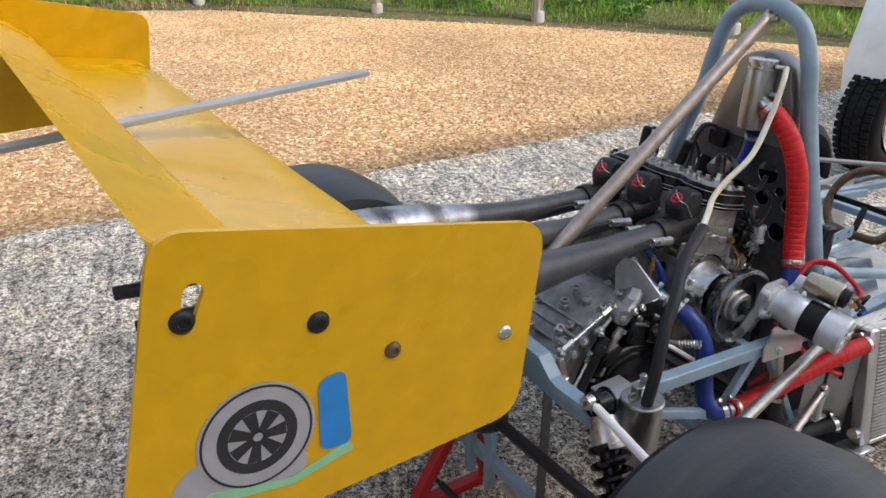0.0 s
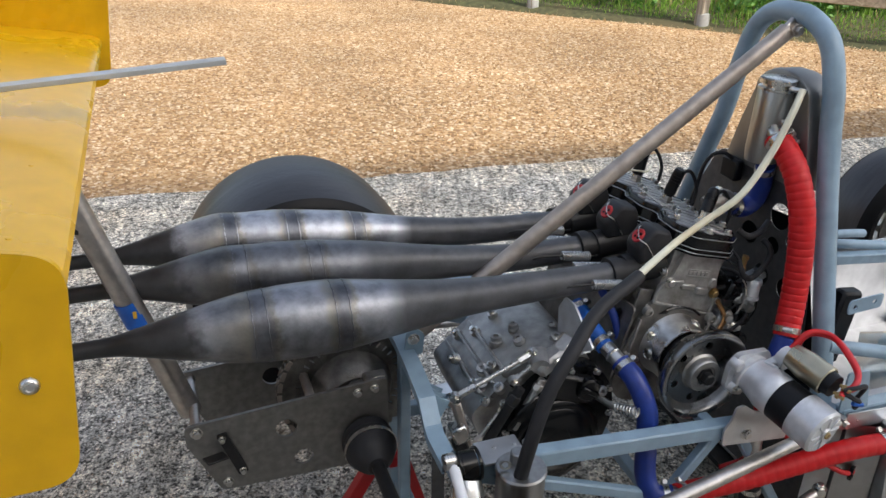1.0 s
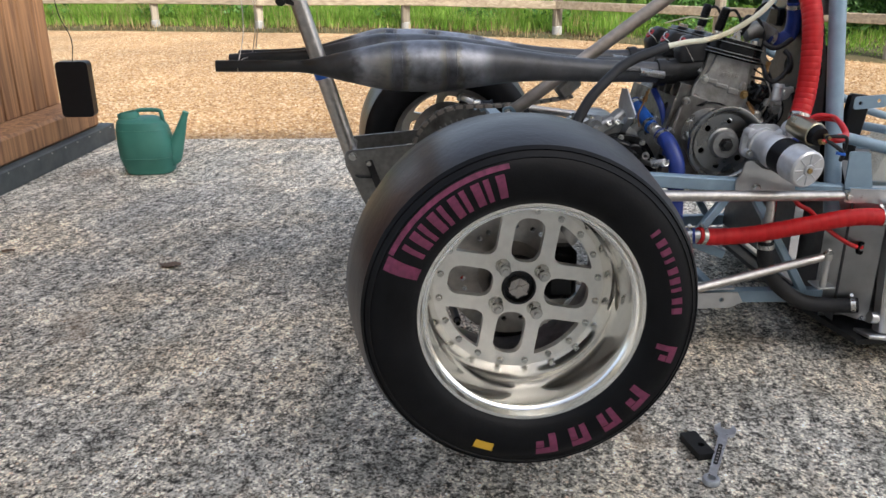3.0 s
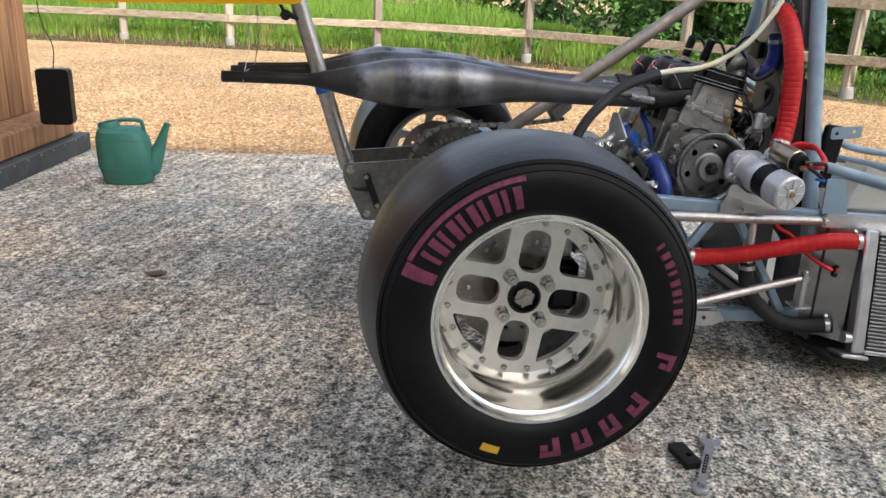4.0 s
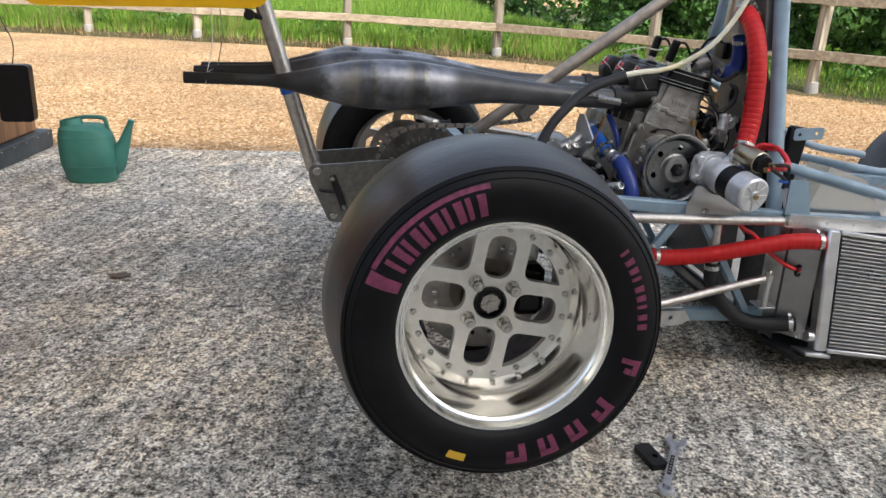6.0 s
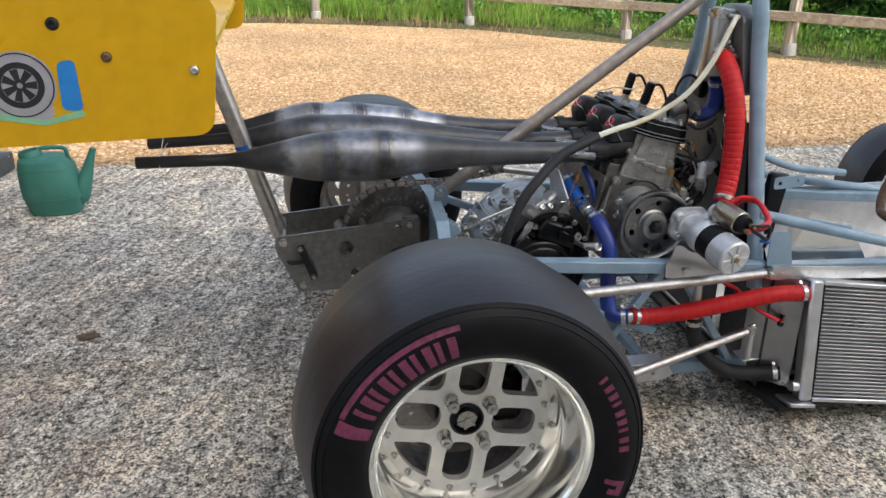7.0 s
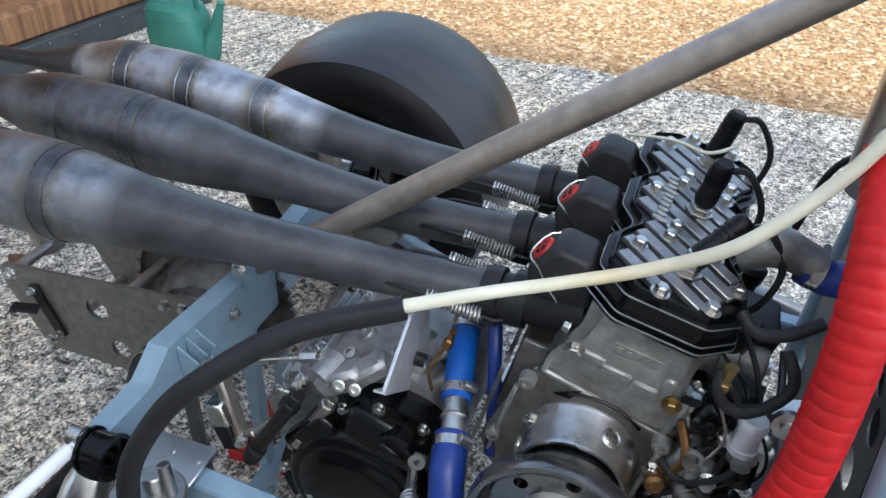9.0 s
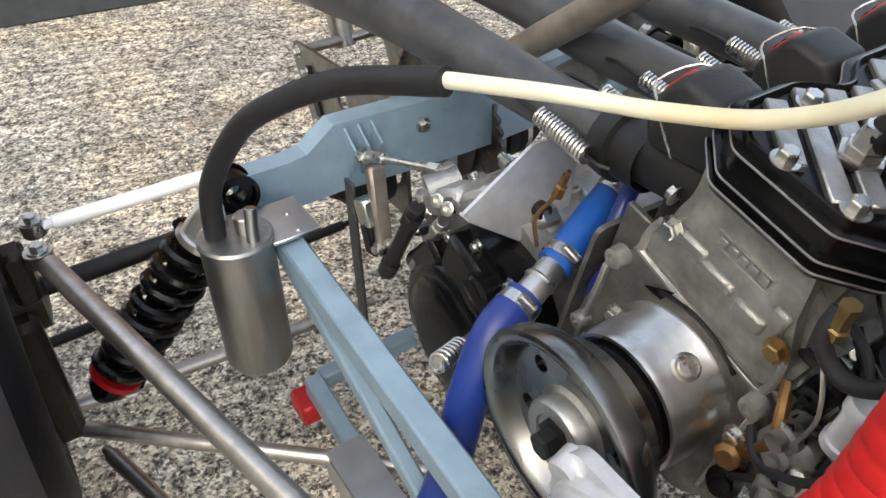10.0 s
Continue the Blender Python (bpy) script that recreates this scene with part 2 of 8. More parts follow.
def exhaust_material(name, welds, shift, bare=1.0):
    """Sooty grey rolled steel, scoured to bare metal round the chamber, with straw and blue bands beside each weld. welds: metres along x."""
    m, n, l, p = nodes_of(name)
    tc = n.new("ShaderNodeTexCoord")
    sep = n.new("ShaderNodeSeparateXYZ")
    l.new(tc.outputs["Object"], sep.inputs[0])
    noi = n.new("ShaderNodeTexNoise")
    noi.inputs["Scale"].default_value, noi.inputs["Detail"].default_value, noi.inputs["Roughness"].default_value = 24, 8, 0.62
    fine = n.new("ShaderNodeTexNoise")
    fine.inputs["Scale"].default_value, fine.inputs["Detail"].default_value = 260, 4
    for q in (noi, fine):
        l.new(tc.outputs["Object"], q.inputs["Vector"])
    wob = n.new("ShaderNodeMath")
    wob.operation = "MULTIPLY_ADD"
    wob.inputs[1].default_value, wob.inputs[2].default_value = 0.05, -0.025
    l.new(noi.outputs["Fac"], wob.inputs[0])
    xx = n.new("ShaderNodeMath")
    l.new(sep.outputs[0], xx.inputs[0])
    l.new(wob.outputs[0], xx.inputs[1])

    def ramp_x(value, stops):
        mr = n.new("ShaderNodeMapRange")
        mr.inputs["From Min"].default_value, mr.inputs["From Max"].default_value = -0.62 - shift, 0.52 - shift
        l.new(value, mr.inputs["Value"])
        r = n.new("ShaderNodeValToRGB")
        el = r.color_ramp.elements
        f = lambda x: (x + 0.62) / 1.14
        el[0].position, el[0].color = f(stops[0][0]), stops[0][1]
        el[1].position, el[1].color = f(stops[-1][0]), stops[-1][1]
        for x, c in stops[1:-1]:
            el.new(f(x)).color = c
        l.new(mr.outputs[0], r.inputs["Fac"])
        return r.outputs[0]

    g = lambda v: (v * 0.97, v, v * 1.09, 1)
    dark, plain = g(0.058), g(0.065 + 0.18 * bare)
    stops = [(-0.62, g(0.010)), (welds[0] - 0.20, g(0.018)), (welds[0] - 0.105, g(0.034)), (welds[0] - 0.075, plain)]
    for i, w in enumerate(welds):
        if i:
            stops.append((w - 0.030, plain))
        tan = (0.13 * bare + 0.06, 0.12 * bare + 0.06, 0.10 * bare + 0.06, 1)
        stops += [(w - 0.019, tan), (w - 0.009, (0.13, 0.135, 0.15, 1)), (w + 0.009, (0.13, 0.135, 0.15, 1)), (w + 0.019, tan), (w + 0.027, plain)]
    stops += [(welds[-1] + 0.075, plain), (welds[-1] + 0.105, g(0.058)), (0.52, dark)]
    col = ramp_x(xx.outputs[0], stops)
    mx = n.new("ShaderNodeMix")
    mx.data_type, mx.blend_type = "RGBA", "MULTIPLY"
    mx.inputs["Factor"].default_value = 0.8
    q = n.new("ShaderNodeMapRange")
    q.inputs["From Min"].default_value, q.inputs["From Max"].default_value = 0.32, 0.66
    q.inputs["To Min"].default_value, q.inputs["To Max"].default_value = 0.42, 1.4
    l.new(noi.outputs["Fac"], q.inputs["Value"])
    l.new(col, mx.inputs["A"])
    l.new(q.outputs[0], mx.inputs["B"])
    l.new(mx.outputs["Result"], p.inputs["Base Color"])
    metal = ramp_x(xx.outputs[0], [(-0.62, g(0.1)), (welds[0] - 0.105, g(0.1)), (welds[0] - 0.075, g(0.85)), (welds[-1] + 0.075, g(0.85)), (welds[-1] + 0.105, g(0.15)), (0.52, g(0.1))])
    l.new(metal, p.inputs["Metallic"])
    ro = n.new("ShaderNodeMapRange")
    ro.inputs["From Min"].default_value, ro.inputs["From Max"].default_value = 0.3, 0.7
    ro.inputs["To Min"].default_value, ro.inputs["To Max"].default_value = 0.30, 0.52
    l.new(noi.outputs["Fac"], ro.inputs["Value"])
    l.new(ro.outputs[0], p.inputs["Roughness"])
    b = n.new("ShaderNodeBump")
    b.inputs["Strength"].default_value, b.inputs["Distance"].default_value = 0.25, 0.001
    l.new(fine.outputs["Fac"], b.inputs["Height"])
    l.new(b.outputs[0], p.inputs["Normal"])
    return m


YELLOW = mat("yellow_gloss_paint", (0.66, 0.37, 0.004), 0.28, vary=0.06, coat=0.15, stain=(0.56, 0.29, 0.008), stain_amount=0.3, stain_scale=4, spec=0.25)
FRAME = mat("blue_grey_paint", (0.225, 0.32, 0.40), 0.36, vary=0.1, bump=0.15, bump_scale=350, stain=(0.12, 0.17, 0.21), stain_scale=9, stain_amount=0.45, coat=0.15)
BACKING = mat("satin_grey_backing", (0.22, 0.22, 0.215), 0.42, 0.85, vary=0.12, scale=18, bump=0.03, bump_scale=300, stain=(0.15, 0.15, 0.145), stain_scale=5, stretch=(1, 1, 0.3))
STEEL = mat("brushed_steel", (0.46, 0.43, 0.40), 0.38, 1.0, vary=0.18, scale=60, bump=0.06, bump_scale=500)
BRACE = mat("dull_brown_steel", (0.37, 0.325, 0.285), 0.5, 0.8, vary=0.2, scale=40, bump=0.08, bump_scale=400)
BOUNCE_WALL = mat("pale_bounce_wall", (0.70, 0.67, 0.60), 0.9, vary=0.05, scale=5, bump=0.2, bump_scale=60)
FOOT = mat("pale_post_foot", (0.33, 0.33, 0.32), 0.8, vary=0.1)
PLATE = mat("dull_dark_plate", (0.085, 0.085, 0.088), 0.5, 0.6, vary=0.2, scale=60, bump=0.05, bump_scale=500, stain=(0.16, 0.16, 0.16), stain_scale=6)
GRIMY = mat("oily_cast_alloy", (0.17, 0.162, 0.15), 0.42, 0.7, vary=0.4, scale=34, bump=0.5, bump_scale=260, stain=(0.03, 0.026, 0.022), stain_scale=14, stain_amount=0.9)
BRUSHED = mat("brushed_tank_alloy", (0.36, 0.36, 0.35), 0.34, 1.0, vary=0.16, scale=30, bump=0.06, bump_scale=400, stain=(0.36, 0.35, 0.32), stain_scale=9, stretch=(3, 3, 0.4))
VANADIUM = mat("satin_tool_steel", (0.55, 0.58, 0.63), 0.32, 0.75, vary=0.15, scale=80, stain=(0.2, 0.21, 0.24), stain_scale=30)
FLYWHEEL = mat("grey_dished_steel", (0.27, 0.27, 0.265), 0.27, 1.0, vary=0.35, scale=14, stain=(0.14, 0.135, 0.125), stain_scale=14, stain_amount=0.8)
CARRIER = mat("satin_alloy_plate", (0.22, 0.215, 0.205), 0.42, 0.8, vary=0.2, scale=70, bump=0.06, bump_scale=400, stain=(0.2, 0.19, 0.18), stain_scale=10)
ALLOY = mat("cast_alloy", (0.35, 0.345, 0.33), 0.46, 0.7, vary=0.3, scale=38, bump=0.5, bump_scale=280, stain=(0.09, 0.078, 0.062), stain_scale=16, stain_amount=0.85)
MILLED = mat("machined_alloy", (0.60, 0.60, 0.59), 0.3, 1.0, vary=0.12, scale=80, stain=(0.35, 0.34, 0.32), stain_scale=12)
POLISHED = mat("polished_alloy", (0.86, 0.85, 0.81), 0.13, 1.0, vary=0.05, scale=40, stain=(0.76, 0.73, 0.66), stain_scale=14, stain_amount=0.4)
SPOKE = mat("satin_alloy", (0.78, 0.76, 0.71), 0.36, 0.65, vary=0.06, scale=60, bump=0.05, bump_scale=600, stain=(0.62, 0.59, 0.52), stain_amount=0.3)
CASE = mat("bright_cast_alloy", (0.38, 0.38, 0.375), 0.42, 0.7, vary=0.25, scale=42, bump=0.35, bump_scale=300, stain=(0.10, 0.09, 0.08), stain_scale=14, stain_amount=0.75)
TURNED = mat("dull_turned_alloy", (0.42, 0.415, 0.40), 0.42, 0.9, vary=0.3, scale=26, stain=(0.12, 0.11, 0.10), stain_scale=22, stain_amount=0.85, bump=0.2, bump_scale=260)
RIB = mat("cast_rib_alloy", (0.36, 0.36, 0.365), 0.40, 0.8, vary=0.3, scale=60, bump=0.3, bump_scale=400, stain=(0.10, 0.10, 0.096), stain_scale=30, stain_amount=0.8)
FLANGE = mat("grey_folded_bracket", (0.34, 0.34, 0.34), 0.45, 0.7, vary=0.15, scale=40, stain=(0.2, 0.18, 0.16), stain_scale=12)
SHEET = mat("bare_aluminium_sheet", (0.62, 0.62, 0.62), 0.33, 1.0, vary=0.1, scale=25, stain=(0.4, 0.4, 0.41), stain_scale=7)
CHROME = mat("zinc_plated_steel", (0.58, 0.57, 0.54), 0.27, 1.0, vary=0.15, scale=60, stain=(0.3, 0.28, 0.25), stain_scale=40, stain_amount=0.5)
RUBBER = mat("slick_tyre_rubber", (0.0050, 0.0050, 0.0058), 0.46, vary=0.3, scale=25, bump=0.15, bump_scale=160, stain=(0.013, 0.012, 0.013), stain_scale=5, stain_amount=0.7, spec=0.15)
TREAD = mat("scrubbed_tread_rubber", (0.020, 0.020, 0.023), 0.38, vary=0.25, scale=14, bump=0.25, bump_scale=120, stain=(0.060, 0.056, 0.054), stain_scale=2.2, stain_amount=0.85, spec=0.5, stretch=(1, 7, 1))
HOSE = mat("black_rubber_hose", (0.016, 0.016, 0.018), 0.55, vary=0.15, scale=50, bump=0.1, stain=(0.035, 0.034, 0.034), stain_scale=12, spec=0.3)
BLACK = mat("black_painted_casting", (0.0032, 0.0032, 0.0035), 0.22, vary=0.25, scale=60, bump=0.06, bump_scale=500, stain=(0.009, 0.008, 0.0075), spec=0.28)
GREASE = mat("greasy_iron_casting", (0.022, 0.017, 0.013), 0.38, 0.3, vary=0.4, scale=50, bump=0.3, bump_scale=220, stain=(0.05, 0.036, 0.024), stain_scale=16, spec=0.4)
PALE = mat("pale_cast_alloy", (0.60, 0.61, 0.63), 0.36, 0.5, vary=0.12, scale=50, bump=0.15, bump_scale=350, stain=(0.34, 0.33, 0.31), stain_scale=18, stain_amount=0.5)
PLASTIC = mat("black_plastic", (0.005, 0.005, 0.006), 0.42, vary=0.15, scale=60, bump=0.1, bump_scale=500, spec=0.25)
HOUSING = mat("grey_black_moulding", (0.014, 0.014, 0.016), 0.5, vary=0.2, scale=40, bump=0.15, bump_scale=400, stain=(0.05, 0.048, 0.045), stain_scale=14, spec=0.4)
RED_HOSE = mat("red_silicone_hose", (0.50, 0.010, 0.012), 0.45, vary=0.12, scale=60, stain=(0.30, 0.008, 0.008), spec=0.3)
BLUE_HOSE = mat("blue_silicone_hose", (0.012, 0.035, 0.22), 0.35, vary=0.15, scale=50, stain=(0.02, 0.015, 0.12), spec=0.5)
BLUE_BRIGHT = mat("bright_blue_silicone", (0.01, 0.10, 0.45), 0.35, vary=0.15, scale=50)
RED = mat("red_paint", (0.42, 0.008, 0.012), 0.4, vary=0.1, scale=40)
RED_WIRE = mat("red_cable_sheath", (0.55, 0.01, 0.015), 0.4, vary=0.05)
MILKY = mat("milky_plastic_tube", (0.68, 0.66, 0.52), 0.38, vary=0.06, scale=30, stain=(0.55, 0.42, 0.2), stain_scale=9, stain_amount=0.6)
WHITE = mat("white_paint", (0.8, 0.8, 0.8), 0.35, vary=0.03)
GREYPAINT = mat("grey_paint", (0.40, 0.42, 0.42), 0.5, vary=0.08)
CADMIUM = mat("gold_passivated_steel", (0.50, 0.45, 0.33), 0.3, 1.0, vary=0.1)
BRASS = mat("tarnished_brass", (0.36, 0.25, 0.11), 0.4, 1.0, vary=0.25)
CAN_GREEN = mat("faded_green_plastic", (0.035, 0.17, 0.135), 0.5, vary=0.1, scale=12, stain=(0.08, 0.24, 0.19), stain_scale=5, stain_amount=0.5)
PINK = mat("faded_pink_sidewall_paint", (0.16, 0.025, 0.07), 0.6, vary=0.4, scale=90, stain=(0.05, 0.015, 0.03), stain_scale=40, stain_amount=0.8)
TAPE = mat("yellow_tape", (0.65, 0.38, 0.03), 0.5)
STICKER_GREY = mat("grey_vinyl", (0.36, 0.35, 0.38), 0.4)
STICKER_BLUE = mat("blue_vinyl", (0.02, 0.22, 0.60), 0.4)
STICKER_BLACK = mat("black_vinyl", (0.02, 0.02, 0.022), 0.4)
STICKER_GREEN = mat("pale_green_vinyl", (0.25, 0.52, 0.30), 0.4)
BLACK_METAL = mat("blackened_steel", (0.016, 0.016, 0.017), 0.48, 0.4, vary=0.3, scale=60)
RUST = mat("rusty_steel", (0.16, 0.10, 0.06), 0.6, 0.6, vary=0.4, scale=50)
COPPER = mat("old_copper_and_oil", (0.22, 0.12, 0.05), 0.4, 0.8, vary=0.4, scale=40)
CONCRETE = concrete_material()
GRAVEL = gravel_material()
OAK = wood_material("weathered_larch_board", (0.36, 0.19, 0.09), (0.14, 0.07, 0.035))
RAIL_WOOD = wood_material("grey_weathered_rail", (0.42, 0.36, 0.27), (0.22, 0.18, 0.13), axis="X", scale=0.8)
POST_WOOD = wood_material("grey_weathered_post", (0.40, 0.36, 0.29), (0.2, 0.17, 0.13), axis="Z", scale=0.8)
PLINTH = mat("slate_grey_plinth", (0.055, 0.065, 0.07), 0.6, vary=0.2, scale=20, bump=0.2)
SOIL = mat("grassy_soil", (0.075, 0.075, 0.03), 0.95, vary=0.4, scale=20, bump=0.5, bump_scale=40, stain=(0.14, 0.10, 0.05), stain_scale=1.5, stain_amount=0.7)


# ---- building helpers ----
PLACED = {}


def rot_to(axis):
    return Vector((0, 0, 1)).rotation_difference(Vector(axis).normalized()).to_matrix().to_4x4()


def part(name, bm, material, parent=None, label="", smooth=38):
    """Links a bmesh as one mesh object, its origin at its middle, under a thing or a part."""
    while parent is not None and parent.parent is not None and parent.parent.parent is not None:
        parent = parent.parent             # thing > part > piece, no deeper
    bmesh.ops.recalc_face_normals(bm, faces=bm.faces)
    me = bpy.data.meshes.new(name)
    co = [v.co for v in bm.verts]
    c = Vector([(min(v[i] for v in co) + max(v[i] for v in co)) / 2 for i in range(3)])
    for v in bm.verts:
        v.co = v.co - c
    bm.to_mesh(me)
    bm.free()
    if smooth:
        me.shade_smooth()
        me.set_sharp_from_angle(angle=radians(smooth))
    me.materials.append(material)
    ob = new(name, me)
    PLACED[ob.name] = c
    if parent is not None:
        ob.parent = parent
        ob.location = c - PLACED[parent.name]
    else:
        ob.location = c
    if label:
        tagged(ob, label)
    return ob


def empty(name, place, label="", category="", group="", parent=None):
    ob = new(name)
    ob.empty_display_size = 0.05
    PLACED[ob.name] = Vector(place)
    if parent is not None:
        ob.parent = parent
        ob.location = Vector(place) - PLACED[parent.name]
    else:
        ob.location = place
    return tagged(ob, label, category, group)


def B():
    return bmesh.new()


def box(bm, m, size, bevel=0.002):
    """A chamfered block in the pose m (a matrix or its centre)."""
    if not isinstance(m, Matrix):
        m = Matrix.Translation(m)
    h = [s / 2 for s in size]
    b = min(bevel, min(h) * 0.45)
    vs = {}
    for sx in (-1, 1):
        for sy in (-1, 1):
            for sz in (-1, 1):
                for a in range(3):
                    p = [sx * (h[0] - b), sy * (h[1] - b), sz * (h[2] - b)]
                    p[a] = (sx, sy, sz)[a] * h[a]
                    vs[sx, sy, sz, a] = bm.verts.new(m @ Vector(p))
    for a in range(3):
        o = [i for i in range(3) if i != a]
        for s in (-1, 1):
            loop = []
            for u, w in ((-1, -1), (1, -1), (1, 1), (-1, 1)):
                k = [0, 0, 0]
                k[a], k[o[0]], k[o[1]] = s, u, w
                loop.append(vs[(*k, a)])
            bm.faces.new(loop)
        for u in (-1, 1):
            for w in (-1, 1):
                k0, k1 = [0] * 3, [0] * 3
                k0[a], k1[a] = -1, 1
                k0[o[0]] = k1[o[0]] = u
                k0[o[1]] = k1[o[1]] = w
                bm.faces.new([vs[(*k0, o[0])], vs[(*k1, o[0])], vs[(*k1, o[1])], vs[(*k0, o[1])]])
    for sx in (-1, 1):
        for sy in (-1, 1):
            for sz in (-1, 1):
                bm.faces.new([vs[sx, sy, sz, i] for i in range(3)])
    return bm


def beam(bm, a, b, w, h, up=(0, 0, 1), bevel=0.002):
    """A square tube or bar from a to b; w across, h along up."""
    a, b = Vector(a), Vector(b)
    d = (b - a).normalized()
    s = d.cross(Vector(up)).normalized()
    u = s.cross(d)
    m = Matrix(((d.x, s.x, u.x, 0), (d.y, s.y, u.y, 0), (d.z, s.z, u.z, 0), (0, 0, 0, 1)))
    return box(bm, Matrix.Translation((a + b) / 2) @ m, ((b - a).length, w, h), bevel)


def curve_points(pts, n=8):
    """Catmull-Rom through pts, n steps a span; entries may carry a radius as fourth value."""
    pts = [np.array(p, float) for p in pts]
    if len(pts) == 2 or n == 1:
        return pts
    out = []
    e = [2 * pts[0] - pts[1], *pts, 2 * pts[-1] - pts[-2]]
    for i in range(1, len(e) - 2):
        p0, p1, p2, p3 = e[i - 1:i + 3]
        for k in range(n):
            t = k / n
            out.append(0.5 * (2 * p1 + (p2 - p0) * t + (2 * p0 - 5 * p1 + 4 * p2 - p3) * t * t + (3 * p1 - p0 - 3 * p2 + p3) * t ** 3))
    return out + [pts[-1]]


def tube(bm, pts, r=None, seg=12, n=8, caps=True, hollow=0.0):
    """A round tube through pts; r one radius, or None where each point has its own."""
    path = curve_points(pts, n)
    rad = [max(0.0004, p[3]) if r is None else r for p in path]
    pos = [Vector(p[:3]) for p in path]
    rings, ref = [], None
    for i, p in enumerate(pos):
        d = (pos[min(i + 1, len(pos) - 1)] - pos[max(i - 1, 0)]).normalized()
        if ref is None:
            ref = d.orthogonal().normalized()
        ref = (ref - d * ref.dot(d)).normalized()
        s = d.cross(ref)
        rings.append([bm.verts.new(p + (ref * math.cos(a) + s * math.sin(a)) * rad[i]) for a in (2 * math.pi * k / seg for k in range(seg))])
    for a, b in zip(rings, rings[1:]):
        for k in range(seg):
            bm.faces.new((a[k], a[(k + 1) % seg], b[(k + 1) % seg], b[k]))
    if caps:
        bm.faces.new(rings[0][::-1])
        bm.faces.new(rings[-1])
    return bm


def lathe(bm, profile, place=(0, 0, 0), axis=(0, 0, 1), seg=32, closed=False):
    """Turns (height, radius) rows round the axis through place."""
    m = Matrix.Translation(place) @ rot_to(axis)
    rings = []
    for h, r in profile:
        if r < 1e-5:
            rings.append([bm.verts.new(m @ Vector((0, 0, h)))])
        else:
            rings.append([bm.verts.new(m @ Vector((r * math.cos(a), r * math.sin(a), h))) for a in (2 * math.pi * k / seg for k in range(seg))])
    pairs = list(zip(rings, rings[1:])) + ([(rings[-1], rings[0])] if closed else [])
    for a, b in pairs:
        for k in range(seg):
            q = (k + 1) % seg
            if len(a) == 1 and len(b) == 1:
                continue
            if len(a) == 1:
                bm.faces.new((a[0], b[q], b[k]))
            elif len(b) == 1:
                bm.faces.new((a[k], a[q], b[0]))
            else:
                bm.faces.new((a[k], a[q], b[q], b[k]))
    return bm


def rod(bm, a, b, r, seg=16, bev=0.0):
    """A straight round bar with slightly broken ends."""
    a, b = Vector(a), Vector(b)
    L = (b - a).length
    e = bev or min(r * 0.15, L * 0.2)
    return lathe(bm, [(0, 0), (0, r - e), (e, r), (L - e, r), (L, r - e), (L, 0)], a, b - a, seg)


def circle2(cx, cy, r, n=20):
    return [(cx + r * math.cos(2 * math.pi * k / n), cy + r * math.sin(2 * math.pi * k / n)) for k in range(n)]


def rounded(pts, r, n=5):
    """A polygon with its corners rounded by r (one number or one a corner)."""
    out = []
    N = len(pts)
    for i in range(N):
        p, a, b = Vector(pts[i]), Vector(pts[i - 1]), Vector(pts[(i + 1) % N])
        rr = r[i] if isinstance(r, (list, tuple)) else r
        u, v = (a - p).normalized(), (b - p).normalized()
        d = min(rr, (a - p).length * 0.49, (b - p).length * 0.49)
        s, e = p + u * d, p + v * d
        for k in range(n + 1):
            t = k / n
            q = s * (1 - t) ** 2 + p * 2 * t * (1 - t) + e * t * t
            out.append((q.x, q.y))
    return out


def sheet(bm, outline, thick, m, holes=()):
    """A plate cut to an outline, with holes through it; m maps its plane into the place."""
    tmp = bmesh.new()
    edges = []
    for loop in (outline, *holes):
        vs = [tmp.verts.new((x, y, 0)) for x, y in loop]
        edges += [tmp.edges.new((vs[i], vs[(i + 1) % len(vs)])) for i in range(len(vs))]
    bmesh.ops.triangle_fill(tmp, use_beauty=True, use_dissolve=False, edges=edges)
    ex = bmesh.ops.extrude_face_region(tmp, geom=list(tmp.faces))
    for v in ex["geom"]:
        if isinstance(v, bmesh.types.BMVert):
            v.co.z += thick
    bmesh.ops.recalc_face_normals(tmp, faces=tmp.faces)
    tmp.verts.index_update()
    made = [bm.verts.new(m @ v.co) for v in tmp.verts]
    for f in tmp.faces:
        bm.faces.new([made[v.index] for v in f.verts])
    tmp.free()
    return bm


# plane x-z (seen from the near side), thickness towards +y
def XZ(y):
    return Matrix(((1, 0, 0, 0), (0, 0, 1, y), (0, 1, 0, 0), (0, 0, 0, 1)))


def YZ(x):
    return Matrix(((0, 0, 1, x), (1, 0, 0, 0), (0, 1, 0, 0), (0, 0, 0, 1)))


def XY(z):
    return Matrix.Translation((0, 0, z))


def hexbolt(bm, place, axis, r=0.006, h=0.005, washer=True):
    """A bolt's hexagon head on its washer."""
    prof = []
    if washer:
        lathe(bm, [(0, 0), (0, r * 1.45), (0.0012, r * 1.45), (0.0012, 0)], place, axis, 16)
    m = Matrix.Translation(place) @ rot_to(axis)
    z0 = 0.0012 if washer else 0
    lathe(bm, [(z0, 0), (z0, r), (z0 + h * 0.85, r), (z0 + h, r * 0.84), (z0 + h, 0)], place, axis, 6)
    return bm


def capbolt(bm, place, axis, r=0.006, h=0.006):
    lathe(bm, [(0, 0), (0, r * 1.5), (0.001, r * 1.5), (0.001, r), (h * 0.85, r), (h, r * 0.86), (h, r * 0.5), (h * 0.55, r * 0.45), (h * 0.55, 0)], place, axis, 12)
    return bm


